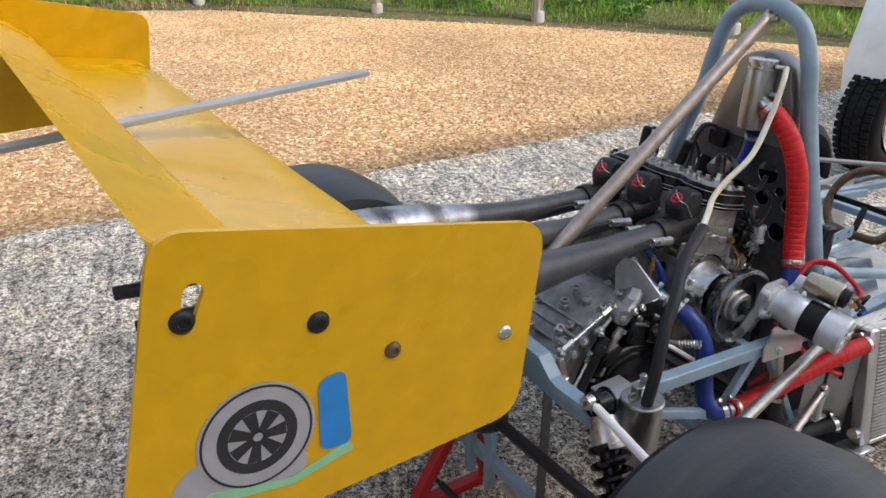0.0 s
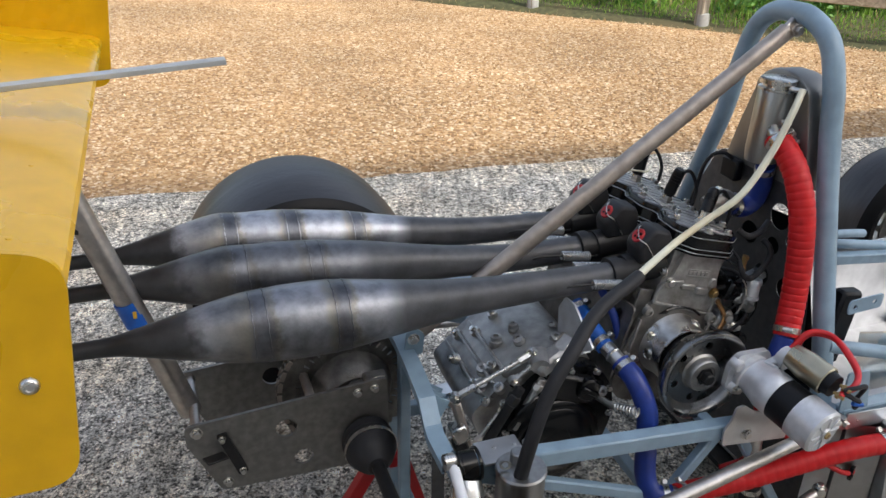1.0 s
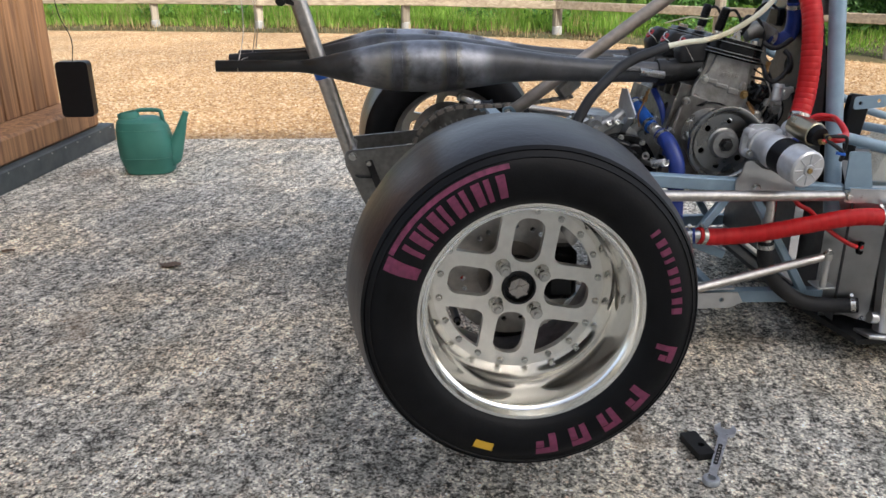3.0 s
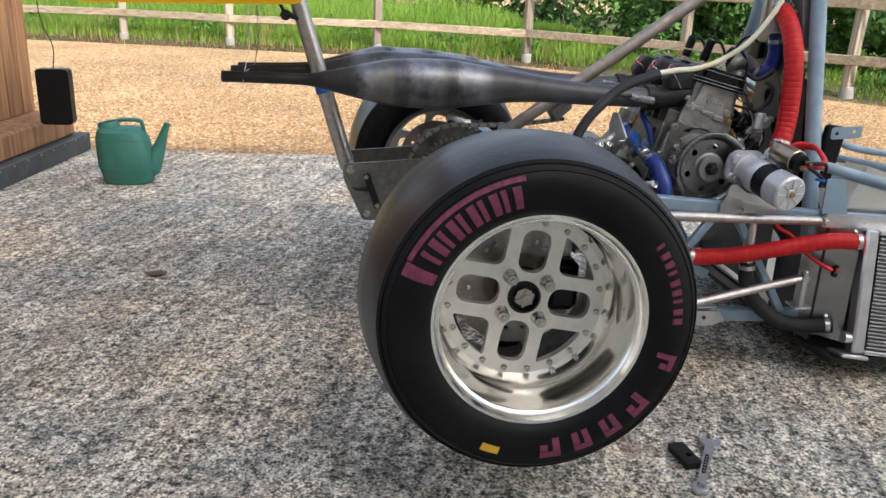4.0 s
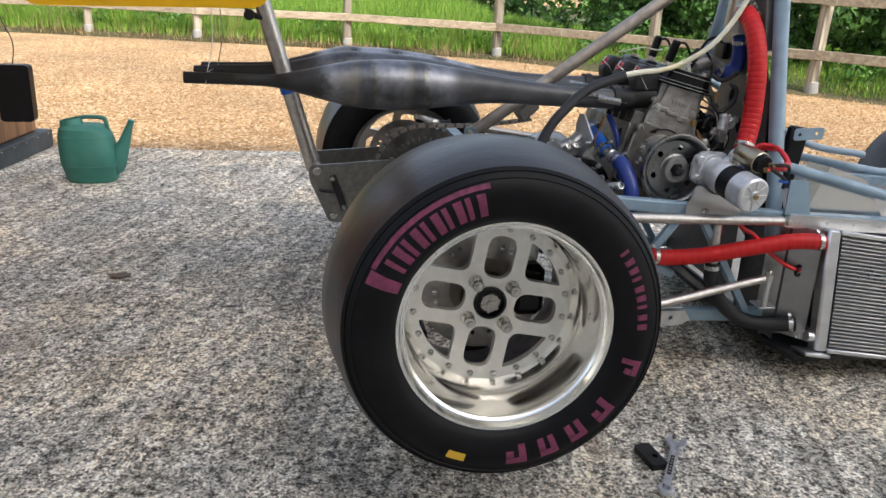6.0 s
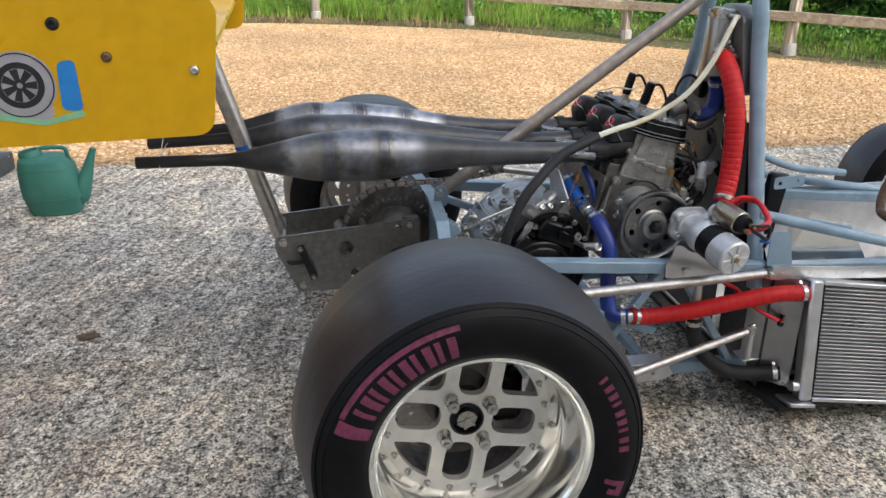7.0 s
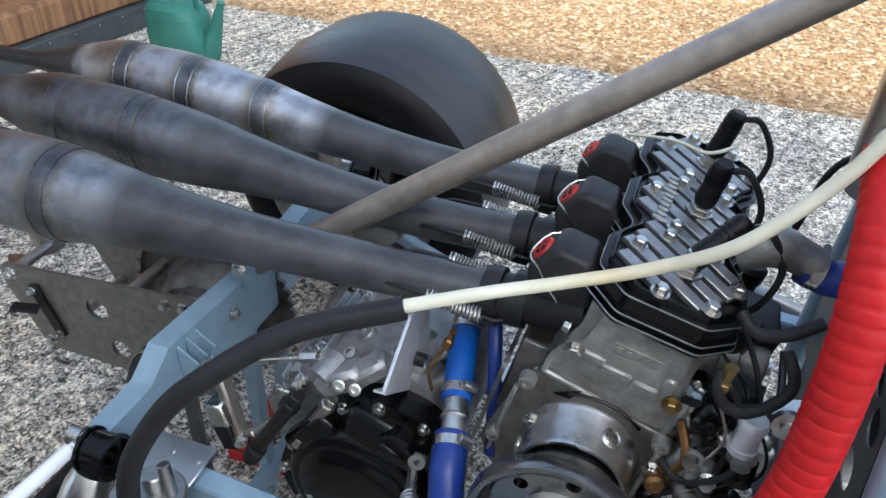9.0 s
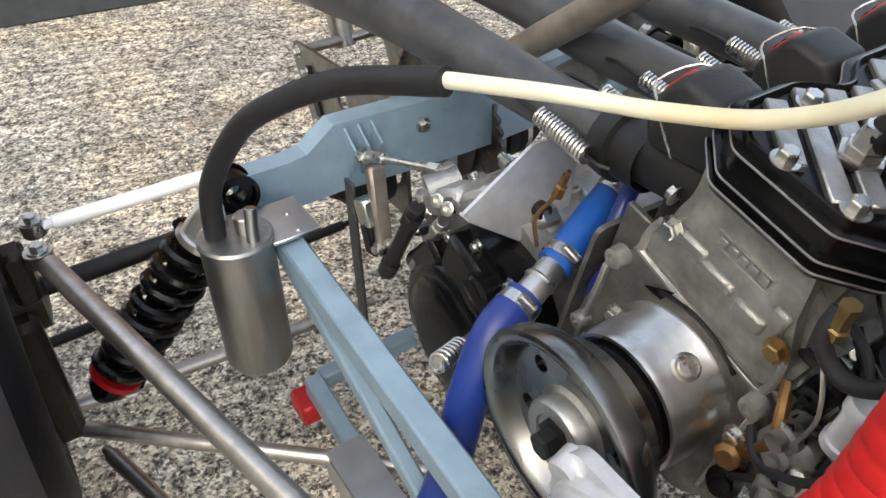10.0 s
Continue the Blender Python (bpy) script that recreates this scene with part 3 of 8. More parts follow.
def clamp(bm, a, axis, r, w=0.011):
    """A worm-drive hose clamp with its screw housing."""
    lathe(bm, [(-w / 2, r), (-w / 2, r + 0.0012), (w / 2, r + 0.0012), (w / 2, r)], a, axis, 24, closed=True)
    d = Vector(axis).normalized()
    o = d.orthogonal().normalized()
    if o.z < 0:
        o = -o
    s = d.cross(o)
    rod(bm, Vector(a) + o * (r + 0.005) - s * 0.009, Vector(a) + o * (r + 0.005) + s * 0.009, 0.005, 10)
    return bm


def spring(bm, a, b, r, wire, turns, seg=6, per=12):
    a, b = Vector(a), Vector(b)
    d = (b - a)
    o = d.orthogonal().normalized()
    s = d.normalized().cross(o)
    pts = [a + d * (k / (turns * per)) + (o * math.cos(2 * math.pi * k / per) + s * math.sin(2 * math.pi * k / per)) * r for k in range(int(turns * per) + 1)]
    return tube(bm, pts, wire, seg, 1)


# ---- setting ----
EDGE = lambda x: 2.25 - 0.075 * x      # where the concrete ends


def setting():
    bm = B()
    vs = [bm.verts.new(p) for p in ((-400, -400, -0.012), (400, -400, -0.012), (400, 400, -0.012), (-400, 400, -0.012))]
    bm.faces.new(vs)
    tagged(part("ground", bm, GRAVEL, smooth=0), "pale orange pea gravel drive", "ground", kind="structure")
    # concrete slab with a ragged far edge
    rnd = random.Random(3)
    xs = [-9 + 0.06 * i for i in range(320)]
    bm = B()
    prev = None
    for x in xs:
        e = EDGE(x) + 0.03 * noise.noise(Vector((x * 3, 0, 0))) + 0.015 * noise.noise(Vector((x * 13, 5, 0)))
        row = [bm.verts.new((x, -9.5, 0)), bm.verts.new((x, e, 0)), bm.verts.new((x, e + 0.01, -0.1))]
        if prev:
            for a, b in zip(range(2), range(1, 3)):
                bm.faces.new((prev[a], row[a], row[b], prev[b]))
        prev = row
    tagged(part("pavement", bm, CONCRETE, smooth=0), "worn grey exposed-aggregate concrete yard", "concrete", kind="structure")


def gravel_stones():
    """Loose stones lying on the drive, thick near the concrete's edge."""
    r = np.random.RandomState(5)
    n = 26000
    x = r.uniform(-3.2, 5.5, n)
    d = r.beta(1.0, 2.2, n) * 6.2
    y = 2.25 - 0.075 * x + d - 0.03 + r.normal(0, 0.03, n)
    size = r.uniform(0.005, 0.012, n)
    base = np.array([(1, 0, 0), (0, 1, 0), (-1, 0, 0), (0, -1, 0), (0, 0, 0.75), (0, 0, -0.4)])
    ang = r.uniform(0, 6.28, n)
    st = r.uniform(0.65, 1.35, n)
    bx, by, bz = base[:, 0], base[:, 1], base[:, 2]
    px = (bx[None] * st[:, None]) * size[:, None]
    py = by[None] * size[:, None]
    X = x[:, None] + px * np.cos(ang)[:, None] - py * np.sin(ang)[:, None]
    Y = y[:, None] + px * np.sin(ang)[:, None] + py * np.cos(ang)[:, None]
    Z = -0.010 + size[:, None] * 0.35 + bz[None] * size[:, None]
    V = np.stack([X, Y, Z], -1).reshape(-1, 3)
    F = np.array([(0, 1, 4), (1, 2, 4), (2, 3, 4), (3, 0, 4), (1, 0, 5), (2, 1, 5), (3, 2, 5), (0, 3, 5)])
    faces = (F[None] + (np.arange(n) * 6)[:, None, None]).reshape(-1, 3)
    me = bpy.data.meshes.new("gravel")
    me.from_pydata(V.tolist(), [], faces.tolist())
    me.materials.append(island_material("loose_stone", [(0.24, 0.14, 0.06), (0.36, 0.215, 0.10), (0.45, 0.285, 0.14), (0.53, 0.37, 0.20), (0.64, 0.50, 0.34), (0.33, 0.19, 0.085)], 0.85))
    tagged(new("gravel", me), "loose rounded orange and cream gravel stones", "gravel", kind="stuff")


POSTS = [(-4.9, 9.8), (-3.17, 9.41), (-1.74, 9.04), (0.18, 8.55), (1.96, 7.72), (3.33, 6.25), (4.48, 5.05), (5.6, 3.6), (6.7, 2.1)]


def fence():
    f = empty("post_and_rail_fence", (POSTS[3][0], POSTS[3][1], 0), "weathered grey two-rail timber fence along the gravel", "fence")
    for i, (x, y) in enumerate(POSTS):
        bm = B()
        box(bm, Matrix.Translation((x, y, 0.5)) @ pose(0, 0, 0, random.uniform(-1, 1), random.uniform(-1.5, 1.5), 20 + random.uniform(-8, 8)), (0.10, 0.075, 1.24), 0.008)
        part("post", bm, POST_WOOD, f)
        bm = B()
        lathe(bm, [(0, 0), (0, 0.062), (0.13, 0.060), (0.14, 0.05), (0.14, 0)], (x, y - 0.01, -0.02), (0, 0, 1), 10)
        part("post_footing", bm, FOOT, f, "grey concrete post footing")
    for a, b in zip(POSTS, POSTS[1:]):
        for z in (0.37, 0.87):
            d = Vector((b[0] - a[0], b[1] - a[1], 0)).normalized()
            s = Vector((d.y, -d.x, 0)) * 0.055
            bm = B()
            beam(bm, Vector((*a, z + random.uniform(-.01, .01))) + s - d * 0.03, Vector((*b, z + random.uniform(-.01, .01))) + s + d * 0.03, 0.04, 0.092, bevel=0.007)
            part("rail", bm, RAIL_WOOD, f)


def fence_y(x):
    for a, b in zip(POSTS, POSTS[1:]):
        if a[0] <= x <= b[0]:
            return a[1] + (b[1] - a[1]) * (x - a[0]) / (b[0] - a[0])
    return POSTS[0][1] + 0.3 if x < POSTS[0][0] else POSTS[-1][1]


def bank_height(d):
    return 0.0 if d < 0 else 0.05 + 0.10 * min(d, 1.5)


def vegetation():
    r = np.random.RandomState(11)
    # soil bank under the grass
    bm = B()
    rows = []
    for i in range(100):
        x = -10 + 0.22 * i
        rows.append([bm.verts.new((x + 0.35 * d, fence_y(min(x, 6.6)) - 0.28 + d, -0.03 + (0.03 if d else 0) + 0.10 * min(d, 1.6) + 0.03 * noise.noise(Vector((x * 2, d * 2, 0))))) for d in (0, 0.15, 0.5, 1.0, 1.7, 3, 6, 14)])
    for a, b in zip(rows, rows[1:]):
        for k in range(7):
            bm.faces.new((a[k], b[k], b[k + 1], a[k + 1]))
    tagged(part("bank", bm, SOIL), "low earth bank under the grass verge", "bank", kind="structure")

    def blades(name, n, xr, dmax, h0, h1, w, colors, label, clump=0.0, seed=1, start=0.0):
        q = np.random.RandomState(seed)
        x = q.uniform(*xr, n)
        if clump:
            c = q.uniform(*xr, 260)
            x = c[q.randint(0, 260, n)] + q.normal(0, clump, n)
        d = start + q.beta(1.0, 1.5, n) * dmax
        y = np.array([fence_y(min(max(v, -4.8), 6.6)) for v in x]) - 0.22 + d + q.normal(0, 0.03, n)
        z = 0.10 * np.minimum(d, 1.6) - 0.02
        x = x + 0.35 * d
        patch = np.array([0.6 + 0.55 * (noise.noise(Vector((a * 1.3, b * 1.3, seed))) + 0.6) for a, b in zip(x, y)])
        h = q.uniform(h0, h1, n) * np.clip(patch, 0.35, 1.35) * np.clip(0.22 + d * 0.7, 0.22, 1)
        h = h * np.clip(1.0 - 0.40 * (x - 1.6), 0.30, 1.0)      # shorter under the hedge
        a = q.uniform(0, 6.28, n)
        lean = q.uniform(0.05, 0.5, n) * h
        la = q.uniform(0, 6.28, n)
        ww = w * q.uniform(0.6, 1.4, n)
        ca, sa, cl, sl = np.cos(a) * ww, np.sin(a) * ww, np.cos(la) * lean, np.sin(la) * lean
        V = np.stack([np.stack([x - ca, y - sa, z], -1), np.stack([x + ca, y + sa, z], -1),
                      np.stack([x + ca * .7 + cl * .35, y + sa * .7 + sl * .35, z + h * .6], -1), np.stack([x - ca * .7 + cl * .35, y - sa * .7 + sl * .35, z + h * .6], -1),
                      np.stack([x + cl, y + sl, z + h], -1)], 1).reshape(-1, 3)
        i = (np.arange(n) * 5)[:, None]
        me = bpy.data.meshes.new(name)
        me.from_pydata(V.tolist(), [], (i + np.array([[0, 1, 2, 3]])).tolist() + (i + np.array([[3, 2, 4]])).tolist())
        me.materials.append(island_material(name + "_blade", colors, 0.6, 0.35))
        tagged(new(name, me), label, "grass", kind="stuff")

    blades("tall_grass", 90000, (-6.5, 6.6), 5.0, 0.18, 0.58, 0.006, [(0.09, 0.19, 0.02), (0.16, 0.32, 0.035), (0.23, 0.41, 0.05), (0.32, 0.48, 0.09), (0.12, 0.25, 0.025)], "tall bright green verge grass behind the fence", seed=3, start=0.22)
    blades("dry_grass", 5000, (-6.5, 6.6), 1.2, 0.15, 0.6, 0.004, [(0.36, 0.26, 0.12), (0.5, 0.38, 0.2), (0.28, 0.2, 0.1)], "dry straw-coloured grass tufts at the fence foot", clump=0.12, seed=4)

    blades("withered_grass", 26000, (-6.5, 6.6), 0.75, 0.05, 0.22, 0.006, [(0.10, 0.07, 0.035), (0.17, 0.12, 0.06), (0.07, 0.05, 0.025), (0.10, 0.12, 0.03)], "short withered brown grass along the gravel edge", seed=5)

    def leaves(name, spots, n, size, colors, label, category, seed, flat=0.5):
        q = np.random.RandomState(seed)
        s = np.array(spots)[q.randint(0, len(spots), n)]
        v = q.normal(0, 1, (n, 3))
        v /= np.linalg.norm(v, axis=1)[:, None]
        rad = q.uniform(0.72, 1.05, n) ** 1.0
        c = s[:, :3] + v * rad[:, None] * s[:, 3:6]
        c[:, 2] = np.maximum(c[:, 2], 0.02)
        nrm = v + q.normal(0, 0.6, (n, 3))
        nrm /= np.linalg.norm(nrm, axis=1)[:, None]
        t = np.cross(nrm, q.normal(0, 1, (n, 3)))
        t /= np.linalg.norm(t, axis=1)[:, None]
        b = np.cross(nrm, t)
        L = size * q.uniform(0.6, 1.5, n)[:, None]
        V = np.stack([c - t * L, c + b * L * 0.55 + nrm * L * 0.15, c + t * L * 1.1, c - b * L * 0.55 + nrm * L * 0.15], 1).reshape(-1, 3)
        me = bpy.data.meshes.new(name)
        me.from_pydata(V.tolist(), [], ((np.arange(n) * 4)[:, None] + np.array([[0, 1, 2, 3]])).tolist())
        me.materials.append(island_material(name + "_leaf", colors, 0.5, 0.25))
        tagged(new(name, me), label, category, kind="stuff")

    spots = []
    for i in range(120):
        x = 1.9 + i * 0.058 + r.uniform(-.15, .15)
        d = r.uniform(0.35, 1.7)
        spots.append((x + 0.9 + d * 0.55, fence_y(min(x, 6.6)) + d * 0.8, r.uniform(0.2, 1.4), r.uniform(.25, .5), r.uniform(.25, .5), r.uniform(.25, .5)))
    leaves("ivy_hedge", spots, 90000, 0.034, [(0.022, 0.065, 0.014), (0.045, 0.13, 0.02), (0.085, 0.21, 0.04), (0.14, 0.31, 0.065), (0.04, 0.085, 0.02)], "dense dark green ivy and bramble hedge behind the fence", "hedge", 21)
    spots = []
    for i in range(80):
        x = -9 + i * 0.27 + r.uniform(-.2, .2)
        spots.append((x + 1.5, fence_y(min(max(x, -4.8), 6.6)) + r.uniform(4.0, 5.5), r.uniform(0.2, 2.6), r.uniform(.5, .9), r.uniform(.5, .9), r.uniform(.5, .9)))
    leaves("hedgerow", spots, 26000, 0.075, [(0.012, 0.04, 0.008), (0.025, 0.08, 0.015), (0.05, 0.13, 0.03), (0.08, 0.18, 0.04)], "shaded hedgerow of bushes beyond the grass", "hedge", 22)
    # weeds with broad leaves among the grass
    spots = []
    for i in range(70):
        x = r.uniform(-5, 5.5)
        d = r.uniform(0.35, 1.6)
        spots.append((x + .35 * d, fence_y(min(max(x, -4.8), 6.6)) - 0.1 + d, 0.12 + 0.1 * d, r.uniform(.1, .25), r.uniform(.1, .25), r.uniform(.08, .22)))
    leaves("broadleaf_weeds", spots, 7000, 0.028, [(0.04, 0.12, 0.02), (0.08, 0.2, 0.03), (0.13, 0.28, 0.05)], "broad-leaved green weeds in the verge", "weeds", 23)


def shade_wall():
    """Tall unseen wall added behind the camera to shade the yard; pale for bounce."""
    bm = B()
    box(bm, pose(0, -10.02, 5.225, 0, 0, -4.0) @ Matrix.Translation((0.6, 0, 0)), (23.2, 2.0, 10.45), 0.02)
    tagged(part("unseen_wall_south", bm, BOUNCE_WALL, smooth=0), "plain pale unseen wall added to shade the yard", "wall", kind="structure")


BX, BZ0, BZ1 = -1.625, 0.235, 0.49      # the hanging box


def timber_gate():
    """Open boarded door leaf of the building at the yard's edge, with its plinth."""
    x0, y0, y1 = -1.655, 2.38, -0.6
    g = empty("garage_door", (x0, y0, 0), "open larch-boarded garage door on a dark grey plinth", "door")
    bm = B()
    box(bm, (x0 - 0.16, (y0 + y1) / 2, 0.047), (0.32, y0 - y1, 0.094), 0.006)
    part("plinth", bm, PLINTH, g, "dark slate-grey base board with nail heads")
    bm = B()
    box(bm, (x0 - 0.20, (y0 + y1) / 2 - 0.045, 0.155), (0.32, y0 - y1 - 0.07, 0.122), 0.014)
    part("sill_board", bm, OAK, g)
    y = y0 - 0.10
    while y > y1 + 0.05:
        bm = B()
        box(bm, (x0 - 0.25, y - 0.062, 1.20), (0.05, 0.118, 1.97), 0.006)
        part("board", bm, OAK, g)
        y -= 0.124
    bm = B()
    beam(bm, (x0 - 0.21, y0 - 0.65, 0.75), (x0 - 0.21, y0 - 1.6, 1.8), 0.035, 0.14, up=(1, 0, 0), bevel=0.005)
    part("brace", bm, OAK, g)
    for k in range(22):
        bm = B()
        lathe(bm, [(0, 0), (0, 0.004), (0.002, 0.003), (0.002, 0)], (x0, y0 - 0.05 - k * 0.12, 0.08), (1, 0, 0), 8)
        part("nail_head", bm, CHROME, g)
    g.rotation_euler.z = radians(-8.4)
    # hanging black box and its wire
    k = empty("wall_box", (BX, 1.8, 0.2), "black plastic box hung by a wire on the boards", "box")
    bm = B()
    sheet(bm, rounded([(BX - 0.072, BZ0), (BX + 0.072, BZ0), (BX + 0.072, BZ1), (BX - 0.072, BZ1)], 0.022), 0.06, XZ(1.8))
    part("case", bm, PLASTIC, k)
    bm = B()
    tube(bm, [(BX, 1.83, BZ1), (BX + 0.01, 1.83, BZ1 + 0.1), (BX - 0.03, 1.82, BZ1 + 0.25), (BX - 0.02, 1.8, BZ1 + 0.6)], 0.0025, 6)
    part("wire", bm, BLACK_METAL, k)


# ---- loose things on the yard ----
def watering_can():
    w = empty("watering_can", (-1.29, 1.67, 0), "faded green plastic watering can with upright spout", "watering can")
    cy = 1.67
    bm = B()
    levels = [(0.0, -1.287, 0.098, 0.078), (0.006, -1.287, 0.106, 0.085), (0.075, -1.292, 0.121, 0.098), (0.080, -1.292, 0.1225, 0.0995), (0.15, -1.298, 0.120, 0.098), (0.205, -1.304, 0.113, 0.093), (0.238, -1.310, 0.101, 0.084), (0.252, -1.316, 0.084, 0.068), (0.256, -1.320, 0.05, 0.04)]
    rings = [[bm.verts.new((cx + a * math.copysign(abs(math.cos(t)) ** 0.7, math.cos(t)), cy + b * math.copysign(abs(math.sin(t)) ** 0.7, math.sin(t)), z)) for t in (2 * math.pi * k / 40 for k in range(40))] for z, cx, a, b in levels]
    for a, b in zip(rings, rings[1:]):
        for k in range(40):
            bm.faces.new((a[k], a[(k + 1) % 40], b[(k + 1) % 40], b[k]))
    bm.faces.new(rings[0][::-1])
    bm.faces.new(rings[-1])
    body = part("body", bm, CAN_GREEN, w, smooth=30)
    bm = B()
    lathe(bm, [(-0.03, 0.052), (0.022, 0.046), (0.026, 0.0445), (0.025, 0.041), (0.0, 0.043), (-0.008, 0.0)], (-1.358, cy, 0.252), (-0.18, 0, 1), 28)
    part("filling_mouth", bm, CAN_GREEN, w)
    bm = B()
    tube(bm, [(-1.175, cy, 0.030, 0.030), (-1.188, cy, 0.062, 0.046), (-1.168, cy, 0.110, 0.038), (-1.140, cy, 0.175, 0.026), (-1.116, cy, 0.240, 0.0165), (-1.105, cy, 0.268, 0.0135)], None, 18, 5)
    part("spout", bm, CAN_GREEN, w)
    bm = B()
    lathe(bm, [(0, 0.0), (0, 0.0145), (0.008, 0.0155), (0.010, 0.012), (0.006, 0.0)], (-1.105, cy, 0.266), (0.35, 0, 1), 16)
    part("spout_lip", bm, CAN_GREEN, w)
    bm = B()
    tube(bm, [(-1.330, cy, 0.262), (-1.318, cy, 0.283), (-1.270, cy, 0.287), (-1.222, cy, 0.282), (-1.212, cy, 0.262), (-1.208, cy, 0.215)], 0.0095, 12, 6)
    part("handle", bm, CAN_GREEN, w)
    for z in (0.078, 0.205):
        bm = B()
        cx, a, b = (-1.292, 0.1228, 0.0998) if z < 0.1 else (-1.304, 0.1135, 0.0935)
        tube(bm, [(cx + a * math.copysign(abs(math.cos(t)) ** 0.7, math.cos(t)), cy + b * math.copysign(abs(math.sin(t)) ** 0.7, math.sin(t)), z) for t in (2 * math.pi * k / 40 for k in range(41))], 0.0018, 6, 1, caps=False)
        part("moulding_line", bm, CAN_GREEN, body)


def spanner():
    s = empty("combination_spanner", (0.44, -0.75, 0), "chrome combination spanner lying on the concrete", "spanner")
    a, b = Vector((0.383, -0.839, 0.0)), Vector((0.474, -0.686, 0.0))
    d = (b - a).normalized()
    n = Vector((-d.y, d.x, 0))
    m = Matrix(((d.x, n.x, 0, a.x), (d.y, n.y, 0, a.y), (0, 0, 1, 0.006), (0, 0, 0, 1)))
    L = (b - a).length
    bm = B()
    jaw = [(L - 0.020, -0.0095), (L - 0.008, -0.020), (L + 0.010, -0.022), (L + 0.027, -0.013), (L + 0.008, -0.009), (L + 0.002, 0.0), (L + 0.008, 0.009), (L + 0.027, 0.013), (L + 0.010, 0.022), (L - 0.008, 0.020), (L - 0.020, 0.0095)]
    sheet(bm, [(0.010, -0.0075)] + jaw + [(0.010, 0.0075)], 0.008, m)
    lathe(bm, [(0.004, 0.0085), (0.004, 0.0155), (0.006, 0.0165), (0.013, 0.0165), (0.0155, 0.0150), (0.0155, 0.0085)], a - d * 0.004, (0, 0, 1), 24, closed=True)
    part("body", bm, VANADIUM, s)
    bm = B()
    sheet(bm, rounded([(0.045, -0.0042), (0.120, -0.0042), (0.120, 0.0042), (0.045, 0.0042)], 0.003), 0.0005, m @ Matrix.Translation((0, 0, 0.0081)))
    part("recessed_panel", bm, BLACK_METAL, s, smooth=0)
    for k in range(6):
        bm = B()
        box(bm, m @ Matrix.Translation((0.055 + k * 0.0112, 0, 0.0088)), (0.006, 0.004, 0.0006), 0.0001)
        part("stamped_mark", bm, CHROME, s, smooth=0)
    k = empty("steel_packer", (0.40, -0.73, 0), "small drilled black steel packing plate on the concrete", "plate")
    bm = B()
    d = Vector((0.01, -0.077, 0)).normalized()
    m = Matrix(((d.x, -d.y, 0, 0.3985), (d.y, d.x, 0, -0.727), (0, 0, 1, 0.001), (0, 0, 0, 1)))
    sheet(bm, rounded([(-0.040, -0.018), (0.040, -0.018), (0.040, 0.018), (-0.040, 0.018)], 0.003), 0.014, m, [circle2(0.008, 0.004, 0.007)])
    part("plate_body", bm, BLACK_METAL, k)


def leaf_litter():
    for x, y, s in ((-0.916, 0.411, 0.035), (-0.62, -1.05, 0.02), (0.9, -0.9, 0.018), (-1.5, 0.6, 0.022)):
        bm = B()
        out = []
        for k in range(12):
            t = 2 * math.pi * k / 12
            out.append(bm.verts.new((x + s * math.cos(t) * (1 + 0.2 * math.sin(3 * t)), y + 0.6 * s * math.sin(t), 0.004 + 0.006 * abs(math.sin(t * 1.5)))))
        bm.faces.new(out)
        tagged(part("dead_leaf", bm, RUST), "curled brown dead leaf on the concrete", "leaf", "dead leaves")


def axle_stand():
    """Low red quick-lift stand under the tail."""
    s = empty("axle_stand", (0.08, 0.08, 0), "red painted steel stand under the rear of the car", "axle stand")
    for yy in (0.07,):
        bm = B()
        beam(bm, (-0.045, yy, 0.02), (0.075, yy, 0.225), 0.030, 0.026, (0, 1, 0))
        part("leg", bm, RED, s)
        bm = B()
        beam(bm, (0.165, yy, 0.02), (0.105, yy, 0.225), 0.028, 0.024, (0, 1, 0))
        part("leg", bm, RED, s)
        bm = B()
        beam(bm, (-0.07, yy, 0.012), (0.19, yy, 0.012), 0.03, 0.024)
        part("foot", bm, RED, s)
    bm = B()
    beam(bm, (0.09, 0.0, 0.236), (0.09, 0.14, 0.236), 0.04, 0.025)
    part("crossbar", bm, RED, s)


setting()
fence()
vegetation()
shade_wall()
timber_gate()
watering_can()
spanner()
leaf_litter()
axle_stand()

# ---- the racing car ----
CAR = empty("racing_car", (0, 0, 0), "open-wheeled single-seater racing car with its bodywork off", "racing car")


def tyre_profile(R, rim, w, crown=0.008):
    """(offset across from the outer face inwards, radius) of a slick."""
    S = R - crown                      # radius at the shoulders, below the crowned tread
    half = [(0.034, rim - 0.008), (0.018, rim + 0.002), (0.007, rim + 0.014), (0.0, rim + 0.04), (0.0015, S - 0.036), (0.010, S - 0.016), (0.026, S - 0.002), (0.055, S + crown * 0.36)]
    return half + [(w / 2, R)] + [(w - a, r) for a, r in reversed(half)]


def slot(r0, r1, half, a, n=6):
    """Radial slot outline with round ends between radii r0 and r1 at angle a."""
    pts = []
    for k in range(n + 1):
        t = -math.pi / 2 + math.pi * k / n
        pts.append((r1 - half * 1.15 + half * 1.15 * math.cos(t), half * 1.15 * math.sin(t)))
    for k in range(n + 1):
        t = math.pi / 2 + math.pi * k / n
        pts.append((r0 + half * 0.75 + half * 0.75 * math.cos(t), half * 0.75 * math.sin(t)))
    c, s = math.cos(a), math.sin(a)
    return [(x * c - y * s, x * s + y * c) for x, y in pts]


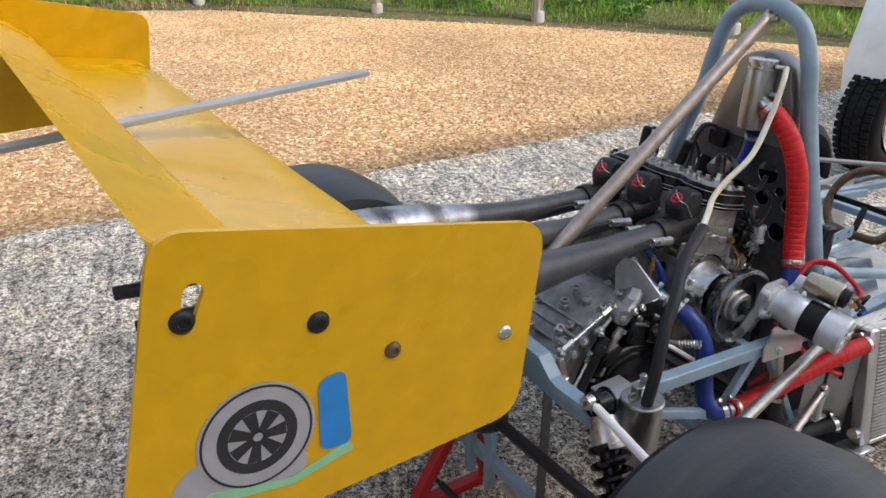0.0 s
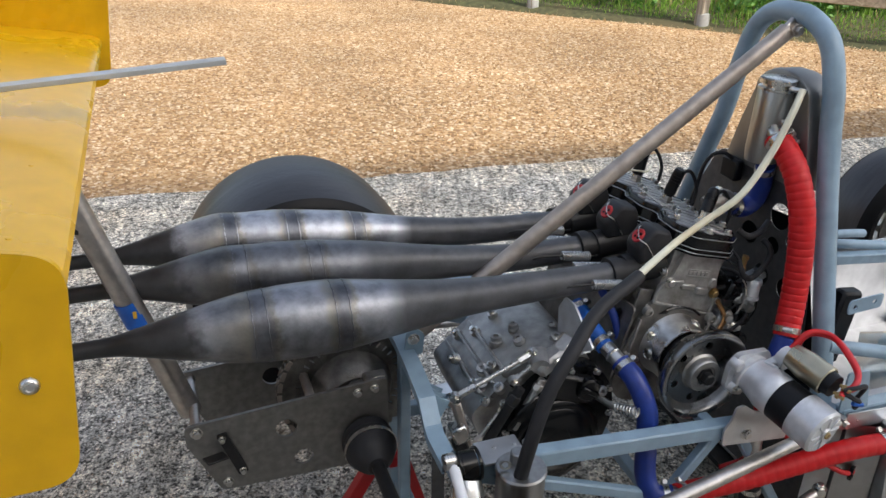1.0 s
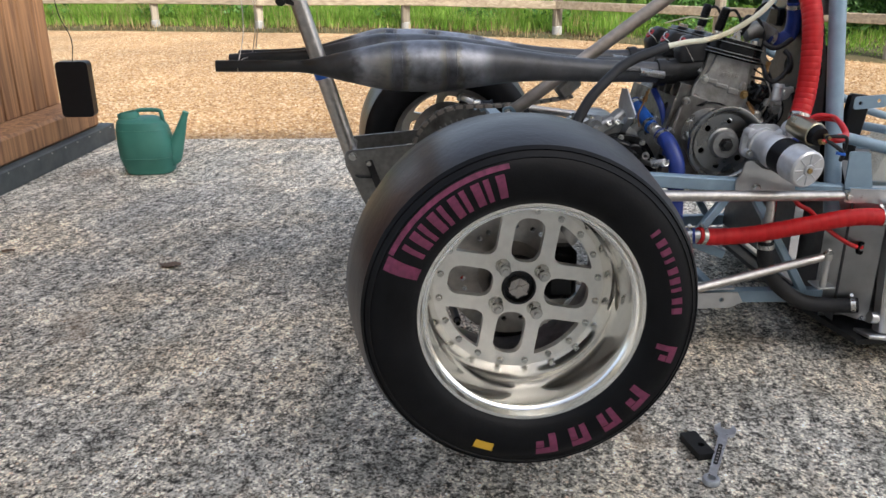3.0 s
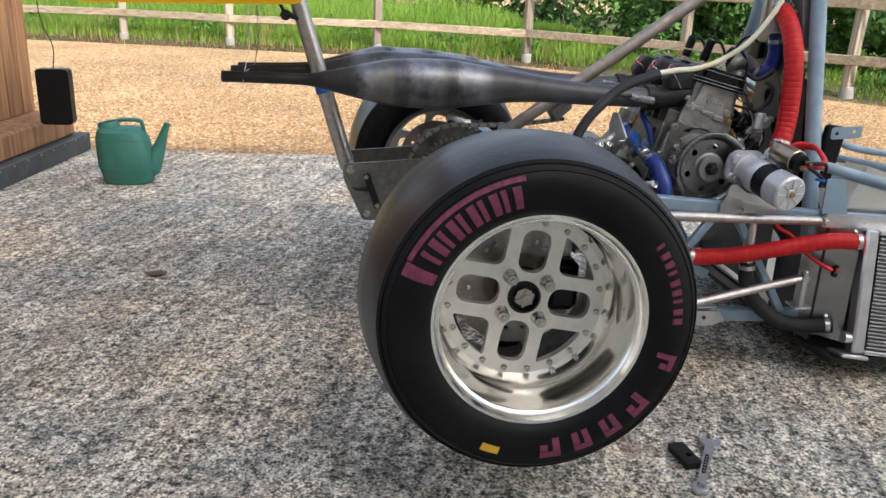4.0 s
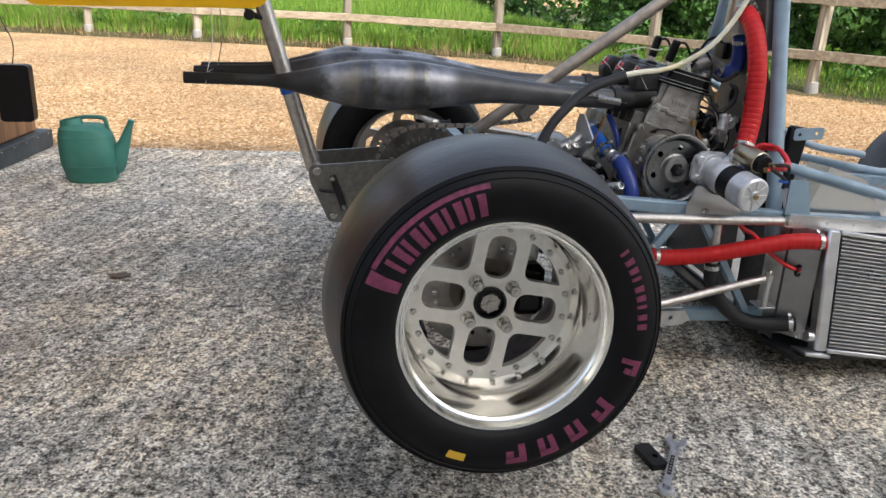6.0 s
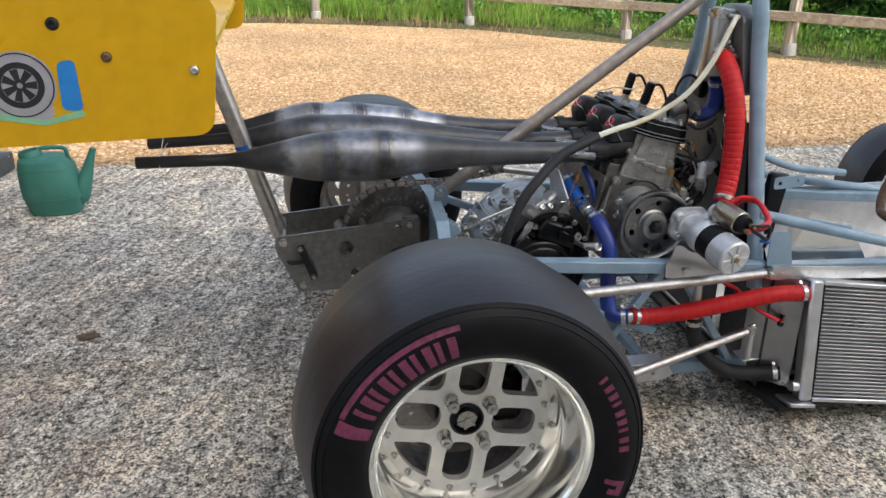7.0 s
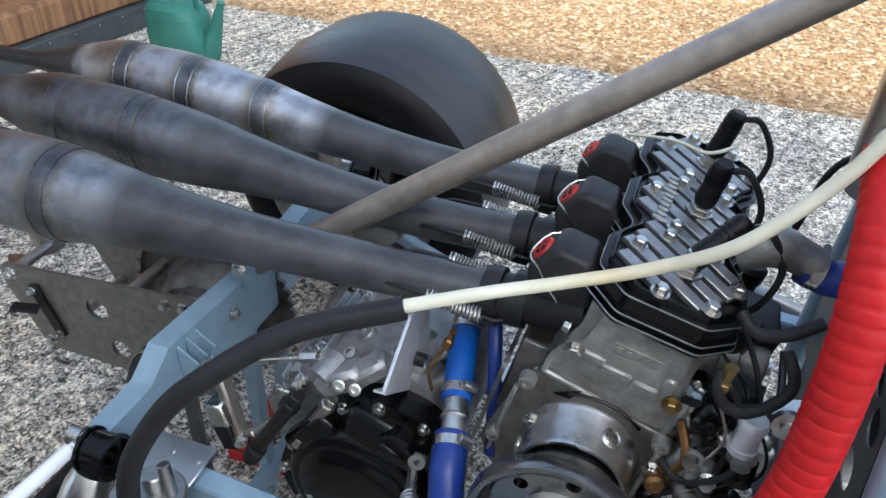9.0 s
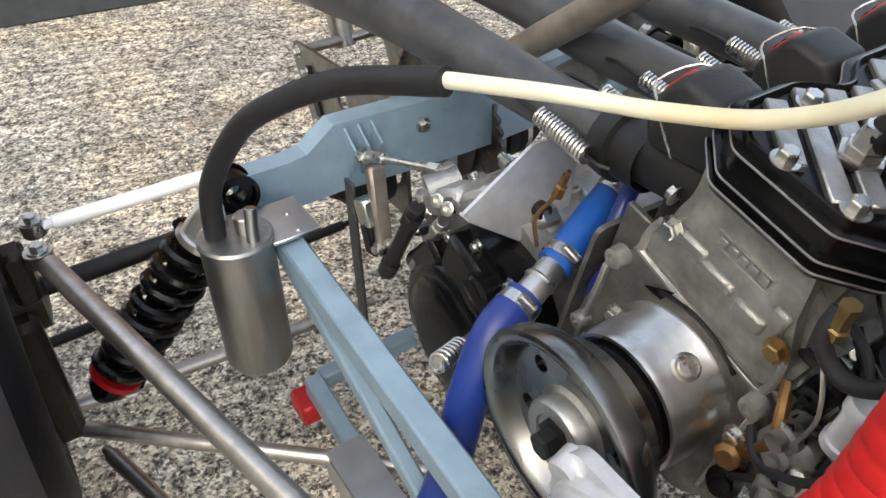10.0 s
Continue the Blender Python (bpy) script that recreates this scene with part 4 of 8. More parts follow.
def wheel(cx, y_out, cz, R, w, side, rim=0.178, marks=False, face=0.148, label="", crown=0.008, camber=0.0, seat=0.0):
    """A slick on a split rim; y_out: the tyre's outer face; side: -1 on the near side of the car, 1 on the far side."""
    hub = empty("wheel", (cx, y_out - side * w / 2, cz), label, parent=CAR)
    ax = (0, -side, 0)          # from the outer face inwards
    o = (cx, y_out, cz)
    prof = tyre_profile(R, rim, w, crown)
    bm = B()
    lathe(bm, prof[:7], o, ax, 96)
    lathe(bm, prof[10:], o, ax, 96)
    bmesh.ops.remove_doubles(bm, verts=bm.verts, dist=1e-5)
    t = part("tyre", bm, RUBBER, hub, "worn black slick tyre")
    for rr, off in ((R - crown - 0.017, 0.0100), (R - crown - 0.007, 0.0195)):
        bm = B()
        lathe(bm, [(off, rr - 0.0022), (off - 0.0022, rr), (off, rr + 0.0022)], o, ax, 96)
        part("sidewall_ridge", bm, RUBBER, hub)
    bm = B()
    lathe(bm, prof[6:11], o, ax, 96)
    part("tread", bm, TREAD, hub, "scuffed slick tread")
    # outer barrel and lip, a deep stepped dish set back from the bulging sidewall
    fr = rim - 0.034
    o = (cx, y_out - side * seat, cz)
    face -= seat
    bm = B()
    lathe(bm, [(0.030, rim - 0.010), (0.010, rim - 0.004), (0.004, rim + 0.002), (0.0, rim + 0.004), (-0.003, rim + 0.001), (-0.002, rim - 0.004), (0.006, rim - 0.007), (0.013, rim - 0.010), (0.016, rim - 0.015), (0.030, rim - 0.017), (face * 0.5, rim - 0.018), (face * 0.68, rim - 0.019), (face * 0.72, rim - 0.0225), (face - 0.020, rim - 0.027), (face - 0.006, rim - 0.031), (face - 0.001, fr + 0.001), (face + 0.006, fr)], o, ax, 96)
    r = part("rim", bm, POLISHED, hub, "polished split-rim alloy lip")
    bm = B()
    lathe(bm, [(face + 0.012, fr - 0.016), (face + 0.012, rim - 0.022), (w - 0.06, rim - 0.018), (w - 0.035, rim - 0.006), (w - 0.022, rim + 0.002)], o, ax, 64)
    part("inner_barrel", bm, TURNED, hub)
    # spoked centre: four long slots, and between them four wide openings bounded by the rim
    m = Matrix.Translation((cx, o[1] - side * face, cz)) @ (XZ(0) if side < 0 else XZ(0) @ Matrix.Diagonal((1, 1, -1, 1)))
    turn = lambda pts, a: [(x * math.cos(a) - y * math.sin(a), x * math.sin(a) + y * math.cos(a)) for x, y in pts]
    k0 = fr / 0.151
    pill = rounded([(0.047 * k0, -0.0255), (0.127 * k0, -0.0265), (0.127 * k0, 0.0265), (0.047 * k0, 0.0255)], 0.0245, 8)
    A_, R_ = 0.0515 * k0, 0.134 * k0
    t0, t1 = math.asin(A_ / R_), math.pi / 2 - math.asin(A_ / R_)
    fan = [(A_, A_)] + [(R_ * math.cos(t0 + (t1 - t0) * k / 10), R_ * math.sin(t0 + (t1 - t0) * k / 10)) for k in range(11)]
    fan = rounded(fan, [0.02, 0.012] + [0.0] * 9 + [0.012], 5)
    fan = [q for i_, q in enumerate(fan) if i_ == 0 or math.dist(q, fan[i_ - 1]) > 0.0008]
    holes = [turn(pill, radians(80 + 90 * k)) for k in range(4)] + [turn(fan, radians(80 + 90 * k)) for k in range(4)] + [circle2(0, 0, 0.029, 24)]
    bm = B()
    sheet(bm, circle2(0, 0, fr + 0.002, 96), 0.016, m, holes)
    c = part("wheel_centre", bm, SPOKE, hub, "satin alloy slotted wheel centre")
    for k in range(20):
        a = 2 * math.pi * (k + 0.3) / 20
        bm = B()
        capbolt(bm, (cx + (fr - 0.009) * math.cos(a), o[1] - side * face, cz + (fr - 0.009) * math.sin(a)), (0, side, 0), 0.0042, 0.009)
        part("rim_bolt", bm, CHROME, hub)
    for k in range(4):
        a = radians(35 + 90 * k)
        bm = B()
        p = (cx + 0.049 * math.cos(a), o[1] - side * face, cz + 0.049 * math.sin(a))
        lathe(bm, [(0, 0), (0, 0.0135), (0.009, 0.0115), (0.010, 0.0105), (0.026, 0.0105), (0.029, 0.0085), (0.029, 0.0055), (0.036, 0.005), (0.037, 0)], p, (0, side, 0), 12)
        part("wheel_nut", bm, CHROME, hub, "chrome wheel nut on its stud")
    bm = B()
    lathe(bm, [(face + 0.004, 0.0305), (face - 0.004, 0.0305), (face - 0.004, 0.0270), (face + 0.012, 0.0255), (face + 0.012, 0)], o, ax, 32)
    part("hub_ring", bm, BLACK_METAL, hub)
    bm = B()
    lathe(bm, [(face - 0.004, 0), (face - 0.004, 0.0175), (face + 0.012, 0.0185)], o, ax, 8)
    lathe(bm, [(face - 0.012, 0), (face - 0.012, 0.006), (face, 0.007)], o, ax, 12)
    for k in range(3):
        d_ = Vector((math.cos(radians(80 + 60 * k)), 0, math.sin(radians(80 + 60 * k)))) * 0.0185
        beam(bm, Vector((cx, o[1] - side * (face - 0.005), cz)) - d_, Vector((cx, o[1] - side * (face - 0.005), cz)) + d_, 0.0045, 0.003, (0, 1, 0), 0.0005)
    part("hub_nut", bm, STEEL, hub, "steel castellated hub nut")
    # brake disc and upright behind the slots
    bm = B()
    m2 = Matrix.Translation((cx, o[1] - side * (face + 0.075), cz)) @ XZ(0)
    sheet(bm, circle2(0, 0, 0.118, 64), 0.007, m2, [circle2(0, 0, 0.06, 32)] + [circle2(0.09 * math.cos(2 * math.pi * (k + .25 * (k % 2)) / 22), 0.09 * math.sin(2 * math.pi * (k + .25 * (k % 2)) / 22), 0.005, 8) for k in range(22)])
    lathe(bm, [(face + 0.03, 0.05), (face + 0.075, 0.062), (face + 0.08, 0.062), (face + 0.08, 0.02)], o, ax, 32)
    part("brake_disc", bm, STEEL, hub, "drilled steel brake disc")
    bm = B()
    box(bm, Matrix.Translation((cx + 0.085, o[1] - side * (face + 0.07), cz + 0.005)), (0.06, 0.06, 0.10), 0.012)
    part("brake_caliper", bm, BLACK, hub, "black brake caliper")
    bm = B()
    box(bm, (cx - 0.005, o[1] - side * (face + 0.125), cz), (0.09, 0.05, 0.20), 0.014)
    lathe(bm, [(face + 0.08, 0.0), (face + 0.08, 0.045), (face + 0.16, 0.04), (face + 0.17, 0.0)], o, ax, 24)
    part("upright", bm, ALLOY, hub)
    if marks:
        outer = sorted([(q[1], q[0]) for q in prof[:8]])

        def on(a, rr):
            off = np.interp(rr, [q[0] for q in outer], [q[1] for q in outer])
            return (cx + rr * math.cos(a), y_out - side * off + side * 0.0009, cz + rr * math.sin(a))

        def patch(bm, a0, a1, r0, r1, na=6, nr=10, skew=0.0):
            g = [[bm.verts.new(on(radians(a0 + (a1 - a0) * i / na + skew * j / nr), r0 + (r1 - r0) * j / nr)) for i in range(na + 1)] for j in range(nr + 1)]
            for j in range(nr):
                for i in range(na):
                    bm.faces.new((g[j][i], g[j][i + 1], g[j + 1][i + 1], g[j + 1][i]))

        def mark(rows, label):
            for row in rows:
                b_ = B()
                patch(b_, *row)
                part("sidewall_mark", b_, PINK, hub, label, smooth=0)

        # maker's mark as plain bars under one long bar
        mark([(159, 153.5, 0.197, 0.252, 4), (153, 100, 0.246, 0.254, 24)], "faded pink painted bar")
        mark([(149 - k * 4.8, 149 - k * 4.8 - (3.4 if k % 2 else 2.2), 0.203, 0.2405, 3) for k in range(10)], "faded pink painted bar")
        mark([(37 - k * 4.3, 37 - k * 4.3 - (2.6 if k % 3 else 1.6), 0.220, 0.237, 2) for k in range(9)], "faded pink painted bar")
        for a, s in ((-14, 7), (-36, 9), (-51, 8), (-65, 8), (-79, 9)):
            mark([(a, a - s * 0.36, 0.208, 0.243, 3), (a - s * 0.36, a - s, 0.231, 0.243, 3), (a - s * 0.62, a - s, 0.208 + 0.010 * (s % 2), 0.230, 3)], "faded pink painted bar")
        bm = B()
        patch(bm, -106, -114, 0.226, 0.241, 3)
        part("tape_label", bm, TAPE, t, "small yellow paper label", smooth=0)
    hub.rotation_euler.x = radians(side * camber)
    return hub


wheel(0.008, -0.945, 0.402, 0.300, 0.350, -1, rim=0.1835, marks=True, label="rear wheel with a wide worn slick", crown=0.025, camber=2.7, seat=0.020)
wheel(0.004, 0.788, 0.376, 0.295, 0.325, 1, rim=0.1835, label="rear wheel with a wide worn slick", crown=0.016, camber=2.7, seat=0.020)
wheel(2.078, 0.745, 0.252, 0.252, 0.20, 1, rim=0.165, face=0.09, label="front wheel with a narrower slick")
wheel(2.078, -0.745, 0.252, 0.252, 0.20, -1, rim=0.165, face=0.09, label="front wheel with a narrower slick")


# rear wing
def rear_wing():
    w = empty("rear_wing", (-0.55, 0, 1.0), "yellow painted two-element rear wing", parent=CAR)
    out = [(-0.703, 1.172), (-0.353, 1.098), (-0.376, 0.893), (-0.768, 0.885)]
    for y in (-0.664, 0.652):
        bm = B()
        slotted = [slot(0.004, 0.045, 0.0066, radians(70))]
        slotted = [[(x - 0.692, z + 1.085) for x, z in slotted[0]]]
        sheet(bm, rounded(out, [0.028, 0.03, 0.03, 0.035], 8), 0.006, XZ(y), slotted if y < 0 else [])
        ep = part("end_plate", bm, YELLOW, w, "yellow end plate with rounded corners")
        for x, z, r, mt in ((-0.690, 1.100, 0.0085, BLACK_METAL), (-0.586, 1.066, 0.0085, BLACK_METAL), (-0.519, 1.017, 0.007, RUST), (-0.396, 0.994, 0.0068, CHROME)):
            bm = B()
            s = -1 if y < 0 else 1
            lathe(bm, [(0, 0), (0, r * 1.15), (0.0015, r * 1.1), (0.004, r * 0.8), (0.0045, r * 0.5), (0.003, r * 0.42), (0.003, 0)], (x, y if y < 0 else y + 0.006, z), (0, s, 0), 18)
            part("screw", bm, mt, ep)
    def element(name, prof, label):
        bm = B()
        ys = [-0.657 + 1.308 * k / 12 for k in range(13)]
        rings = [[bm.verts.new((x, y, z)) for x, z in prof] for y in ys]
        n = len(prof)
        for a, b in zip(rings, rings[1:]):
            for k in range(n):
                bm.faces.new((a[k], a[(k + 1) % n], b[(k + 1) % n], b[k]))
        bm.faces.new(rings[0][::-1])
        bm.faces.new(rings[-1])
        return part(name, bm, YELLOW, w, label, smooth=30)
    top = [(-0.381, 0.989), (-0.384, 0.997), (-0.40, 1.006), (-0.45, 1.016), (-0.51, 1.024), (-0.57, 1.034), (-0.622, 1.047)]
    bot = [(-0.62, 1.041), (-0.57, 1.018), (-0.51, 0.995), (-0.45, 0.980), (-0.41, 0.977), (-0.388, 0.982)]
    mp = element("main_plane", top + bot, "yellow main plane")
    top = [(-0.586, 1.062), (-0.588, 1.074), (-0.605, 1.092), (-0.64, 1.116), (-0.68, 1.143), (-0.706, 1.166)]
    bot = [(-0.702, 1.158), (-0.66, 1.116), (-0.625, 1.084), (-0.602, 1.064), (-0.592, 1.058)]
    fl = element("flap", top + bot, "yellow flap")
    for y in (-0.42, -0.2, 0.2, 0.42):
        for x, z in ((-0.435, 1.0125), (-0.50, 1.0225)):
            bm = B()
            lathe(bm, [(0, 0), (0, 0.0035), (0.0012, 0.0028), (0.0014, 0)], (x, y, z), (0.25, 0, 1), 10)
            part("rivet", bm, YELLOW, mp)
    bm = B()
    beam(bm, (-0.735, -0.002, 1.048), (-0.175, 0.005, 1.081), 0.024, 0.008, bevel=0.001)
    part("support_bar", bm, GREYPAINT, w, "flat grey support bar through the slot")
    # strut and its links
    bm = B()
    tube(bm, [(-0.299, 0.008, 0.455), (-0.449, 0.0, 0.97)], 0.0205, 24)
    st = part("strut", bm, STEEL, w, "bare steel tube strut")
    bm = B()
    tube(bm, [(-0.3595, 0.004, 0.655), (-0.3725, 0.004, 0.70)], 0.0213, 24)
    part("strut_sticker", bm, BLUE_BRIGHT, st, "small blue sticker")
    bm = B()
    box(bm, (-0.3615, -0.018, 0.682), (0.006, 0.003, 0.012), 0.0004)
    part("strut_sticker_print", bm, TAPE, st)
    bm = B()
    lathe(bm, [(-0.014, 0), (-0.014, 0.013), (0.014, 0.013), (0.014, 0)], (-0.452, -0.01, 0.845), (0, 1, 0), 16)
    tube(bm, [(-0.445, -0.01, 0.845), (-0.42, -0.01, 0.838)], 0.007, 10)
    rod(bm, (-0.455, -0.01, 0.85), (-0.505, -0.02, 0.955), 0.0045, 10)
    part("incidence_link", bm, BLACK_METAL, w, "small adjustable link under the wing")
    # plain stickers on the near end plate: shapes only
    m = XZ(-0.6648)
    bm = B()
    c, s = (-0.645, 0.979), 0.050
    sheet(bm, circle2(*c, s, 40), 0.0005, m)
    part("sticker", bm, STICKER_GREY, w, "plain grey round vinyl sticker", smooth=0)
    bm = B()
    sheet(bm, rounded([(-0.722, 0.950), (-0.66, 0.925), (-0.61, 0.925), (-0.60, 0.945), (-0.70, 0.975)], 0.012, 4), 0.0004, XZ(-0.6643))
    part("sticker", bm, STICKER_GREY, w, "plain grey vinyl strip", smooth=0)
    bm = B()
    sheet(bm, circle2(*c, 0.0475, 40), 0.0003, XZ(-0.6652), [circle2(*c, 0.0455, 40)])
    part("sticker", bm, STICKER_BLACK, w, "thin black printed ring", smooth=0)
    bm = B()
    sheet(bm, circle2(*c, 0.034, 36), 0.0005, XZ(-0.6653), [circle2(*c, 0.025, 36)])
    part("sticker", bm, STICKER_BLACK, w, "black printed ring", smooth=0)
    for k in range(7):
        bm = B()
        a = 2 * math.pi * k / 7
        q = [(0.004, -0.003), (0.024, -0.006), (0.024, 0.006), (0.004, 0.003)]
        sheet(bm, [(c[0] + x * math.cos(a) - y * math.sin(a), c[1] + x * math.sin(a) + y * math.cos(a)) for x, y in q], 0.0005, XZ(-0.6653))
        part("sticker", bm, STICKER_BLACK, w, "black printed bar", smooth=0)
    bm = B()
    sheet(bm, rounded([(-0.592, 0.940), (-0.562, 0.938), (-0.565, 1.015), (-0.590, 1.012)], 0.010, 4), 0.0005, XZ(-0.6651))
    part("sticker", bm, STICKER_BLUE, w, "plain blue vinyl patch", smooth=0)
    bm = B()
    sheet(bm, rounded([(-0.70, 0.932), (-0.62, 0.918), (-0.56, 0.930), (-0.565, 0.940), (-0.62, 0.926), (-0.69, 0.942)], 0.004, 3), 0.0005, XZ(-0.6651))
    part("sticker", bm, STICKER_GREEN, w, "pale green vinyl strip", smooth=0)


rear_wing()


# three expansion-chamber exhausts
def exhaust(route, welds, fat=0.060, bare=1.0):
    mean = (-0.596 + 0.50) / 2
    M_ = exhaust_material("bare_steel_exhaust", welds, mean, bare)
    line = np.array(curve_points(route, 12))
    e = empty("exhaust_pipe", (0, route[2][1], route[2][2]), "bare steel expansion-chamber exhaust with heat-marked welds", parent=CAR)
    stations = [(-0.596, 0.0135), (-0.50, 0.0135), (-0.41, 0.0140), (-0.36, 0.021), (-0.29, 0.037), (-0.215, 0.053), (-0.165, fat - 0.002), (-0.11, fat), (-0.05, fat - 0.002), (0.03, 0.0475), (0.11, 0.0375), (0.20, 0.0305), (0.30, 0.0275), (0.40, 0.0255), (0.50, 0.0245)]
    def axis(x):
        return float(np.interp(x, line[:, 0], line[:, 1])), float(np.interp(x, line[:, 0], line[:, 2]))
    bm = B()
    tube(bm, [(x, *axis(x), r) for x, r in stations], None, 36, 5, caps=False)
    part("chamber", bm, M_, e)
    bm = B()
    y, z = axis(-0.596)
    lathe(bm, [(0, 0.0135), (0, 0.0115), (0.06, 0.0113), (0.06, 0)], (-0.596, y, z), (1, 0, 0), 20)
    part("tailpipe_mouth", bm, BLACK_METAL, e)
    for wx in [w_ + d_ for w_ in welds for d_ in (-0.011, 0.011)]:
        y, z = axis(wx)
        r = np.interp(wx, [s[0] for s in stations], [s[1] for s in stations])
        bm = B()
        pts = []
        for k in range(65):
            a = 2 * math.pi * k / 64
            rr = r + 0.0004 + 0.0005 * math.sin(k * 3.1)
            pts.append((wx + 0.0005 * math.sin(k * 1.7), y + rr * math.cos(a), z + rr * math.sin(a)))
        tube(bm, pts, 0.0010, 6, 1, caps=False)
        part("weld_bead", bm, M_, e, "heat-blued weld bead")
    # flange, socket and two springs at the port
    y, z = axis(0.47)
    bm = B()
    lathe(bm, [(0, 0.0255), (0, 0.0315), (0.012, 0.033), (0.02, 0.033), (0.022, 0.028), (0.05, 0.028)], (0.462, y, z), (1, 0, 0), 28)
    part("port_socket", bm, BLACK_METAL, e, "black exhaust port socket")
    for s in (-1, 1):
        yy = y + s * 0.036
        bm = B()
        tube(bm, [(0.352, yy - s * 0.006, z + 0.006), (0.37, yy - s * 0.002, z + 0.010), (0.400, yy, z + 0.009), (0.412, yy, z + 0.007)], 0.0022, 6, 4)
        part("spring_hook", bm, BLACK_METAL, e)
        bm = B()
        tube(bm, [(0.470, yy, z - 0.002), (0.484, yy, z - 0.004), (0.492, yy - s * 0.006, z - 0.006)], 0.0022, 6, 4)
        part("spring_hook", bm, BLACK_METAL, e)
        bm = B()
        spring(bm, (0.410, yy, z + 0.008), (0.472, yy, z - 0.002), 0.0080, 0.0016, 15, 5, 10)
        part("spring", bm, CHROME, e, "bright steel retaining spring")
    return e


exhaust([(-0.60, -0.146, 0.708), (-0.494, -0.144, 0.706), (-0.254, -0.141, 0.701), (0.09, -0.149, 0.698), (0.290, -0.126, 0.681), (0.50, -0.110, 0.670)], (-0.178, -0.052))
exhaust([(-0.60, 0.047, 0.700), (-0.49, 0.034, 0.706), (-0.257, 0.023, 0.710), (0.093, 0.010, 0.692), (0.311, 0.010, 0.671), (0.50, 0.010, 0.671)], (-0.186, -0.06), 0.055, 0.4)
exhaust([(-0.60, 0.206, 0.692), (-0.468, 0.178, 0.697), (-0.197, 0.166, 0.708), (0.071, 0.150, 0.693), (0.294, 0.134, 0.677), (0.50, 0.122, 0.676)], (-0.187, -0.075, 0.05), 0.054, 1.8)
bm = B()
tube(bm, [(-0.545, -0.17, 0.70), (-0.545, -0.10, 0.715), (-0.55, 0.05, 0.705), (-0.55, 0.2, 0.70), (-0.548, 0.235, 0.69), (-0.55, 0.2, 0.676), (-0.55, 0.05, 0.68), (-0.545, -0.1, 0.69), (-0.545, -0.17, 0.70)], 0.0012, 5)
for dx, y in ((0, -0.15), (0.006, 0.04), (-0.006, 0.2)):
    tube(bm, [(-0.545 + dx, y, 0.71), (-0.53 + dx, y * 0.8, 0.80), (-0.54 + dx, y * 0.6, 0.97)], 0.0011, 5)
part("lashing_wire", bm, STEEL, CAR, "thin twisted wire holding the tailpipes")

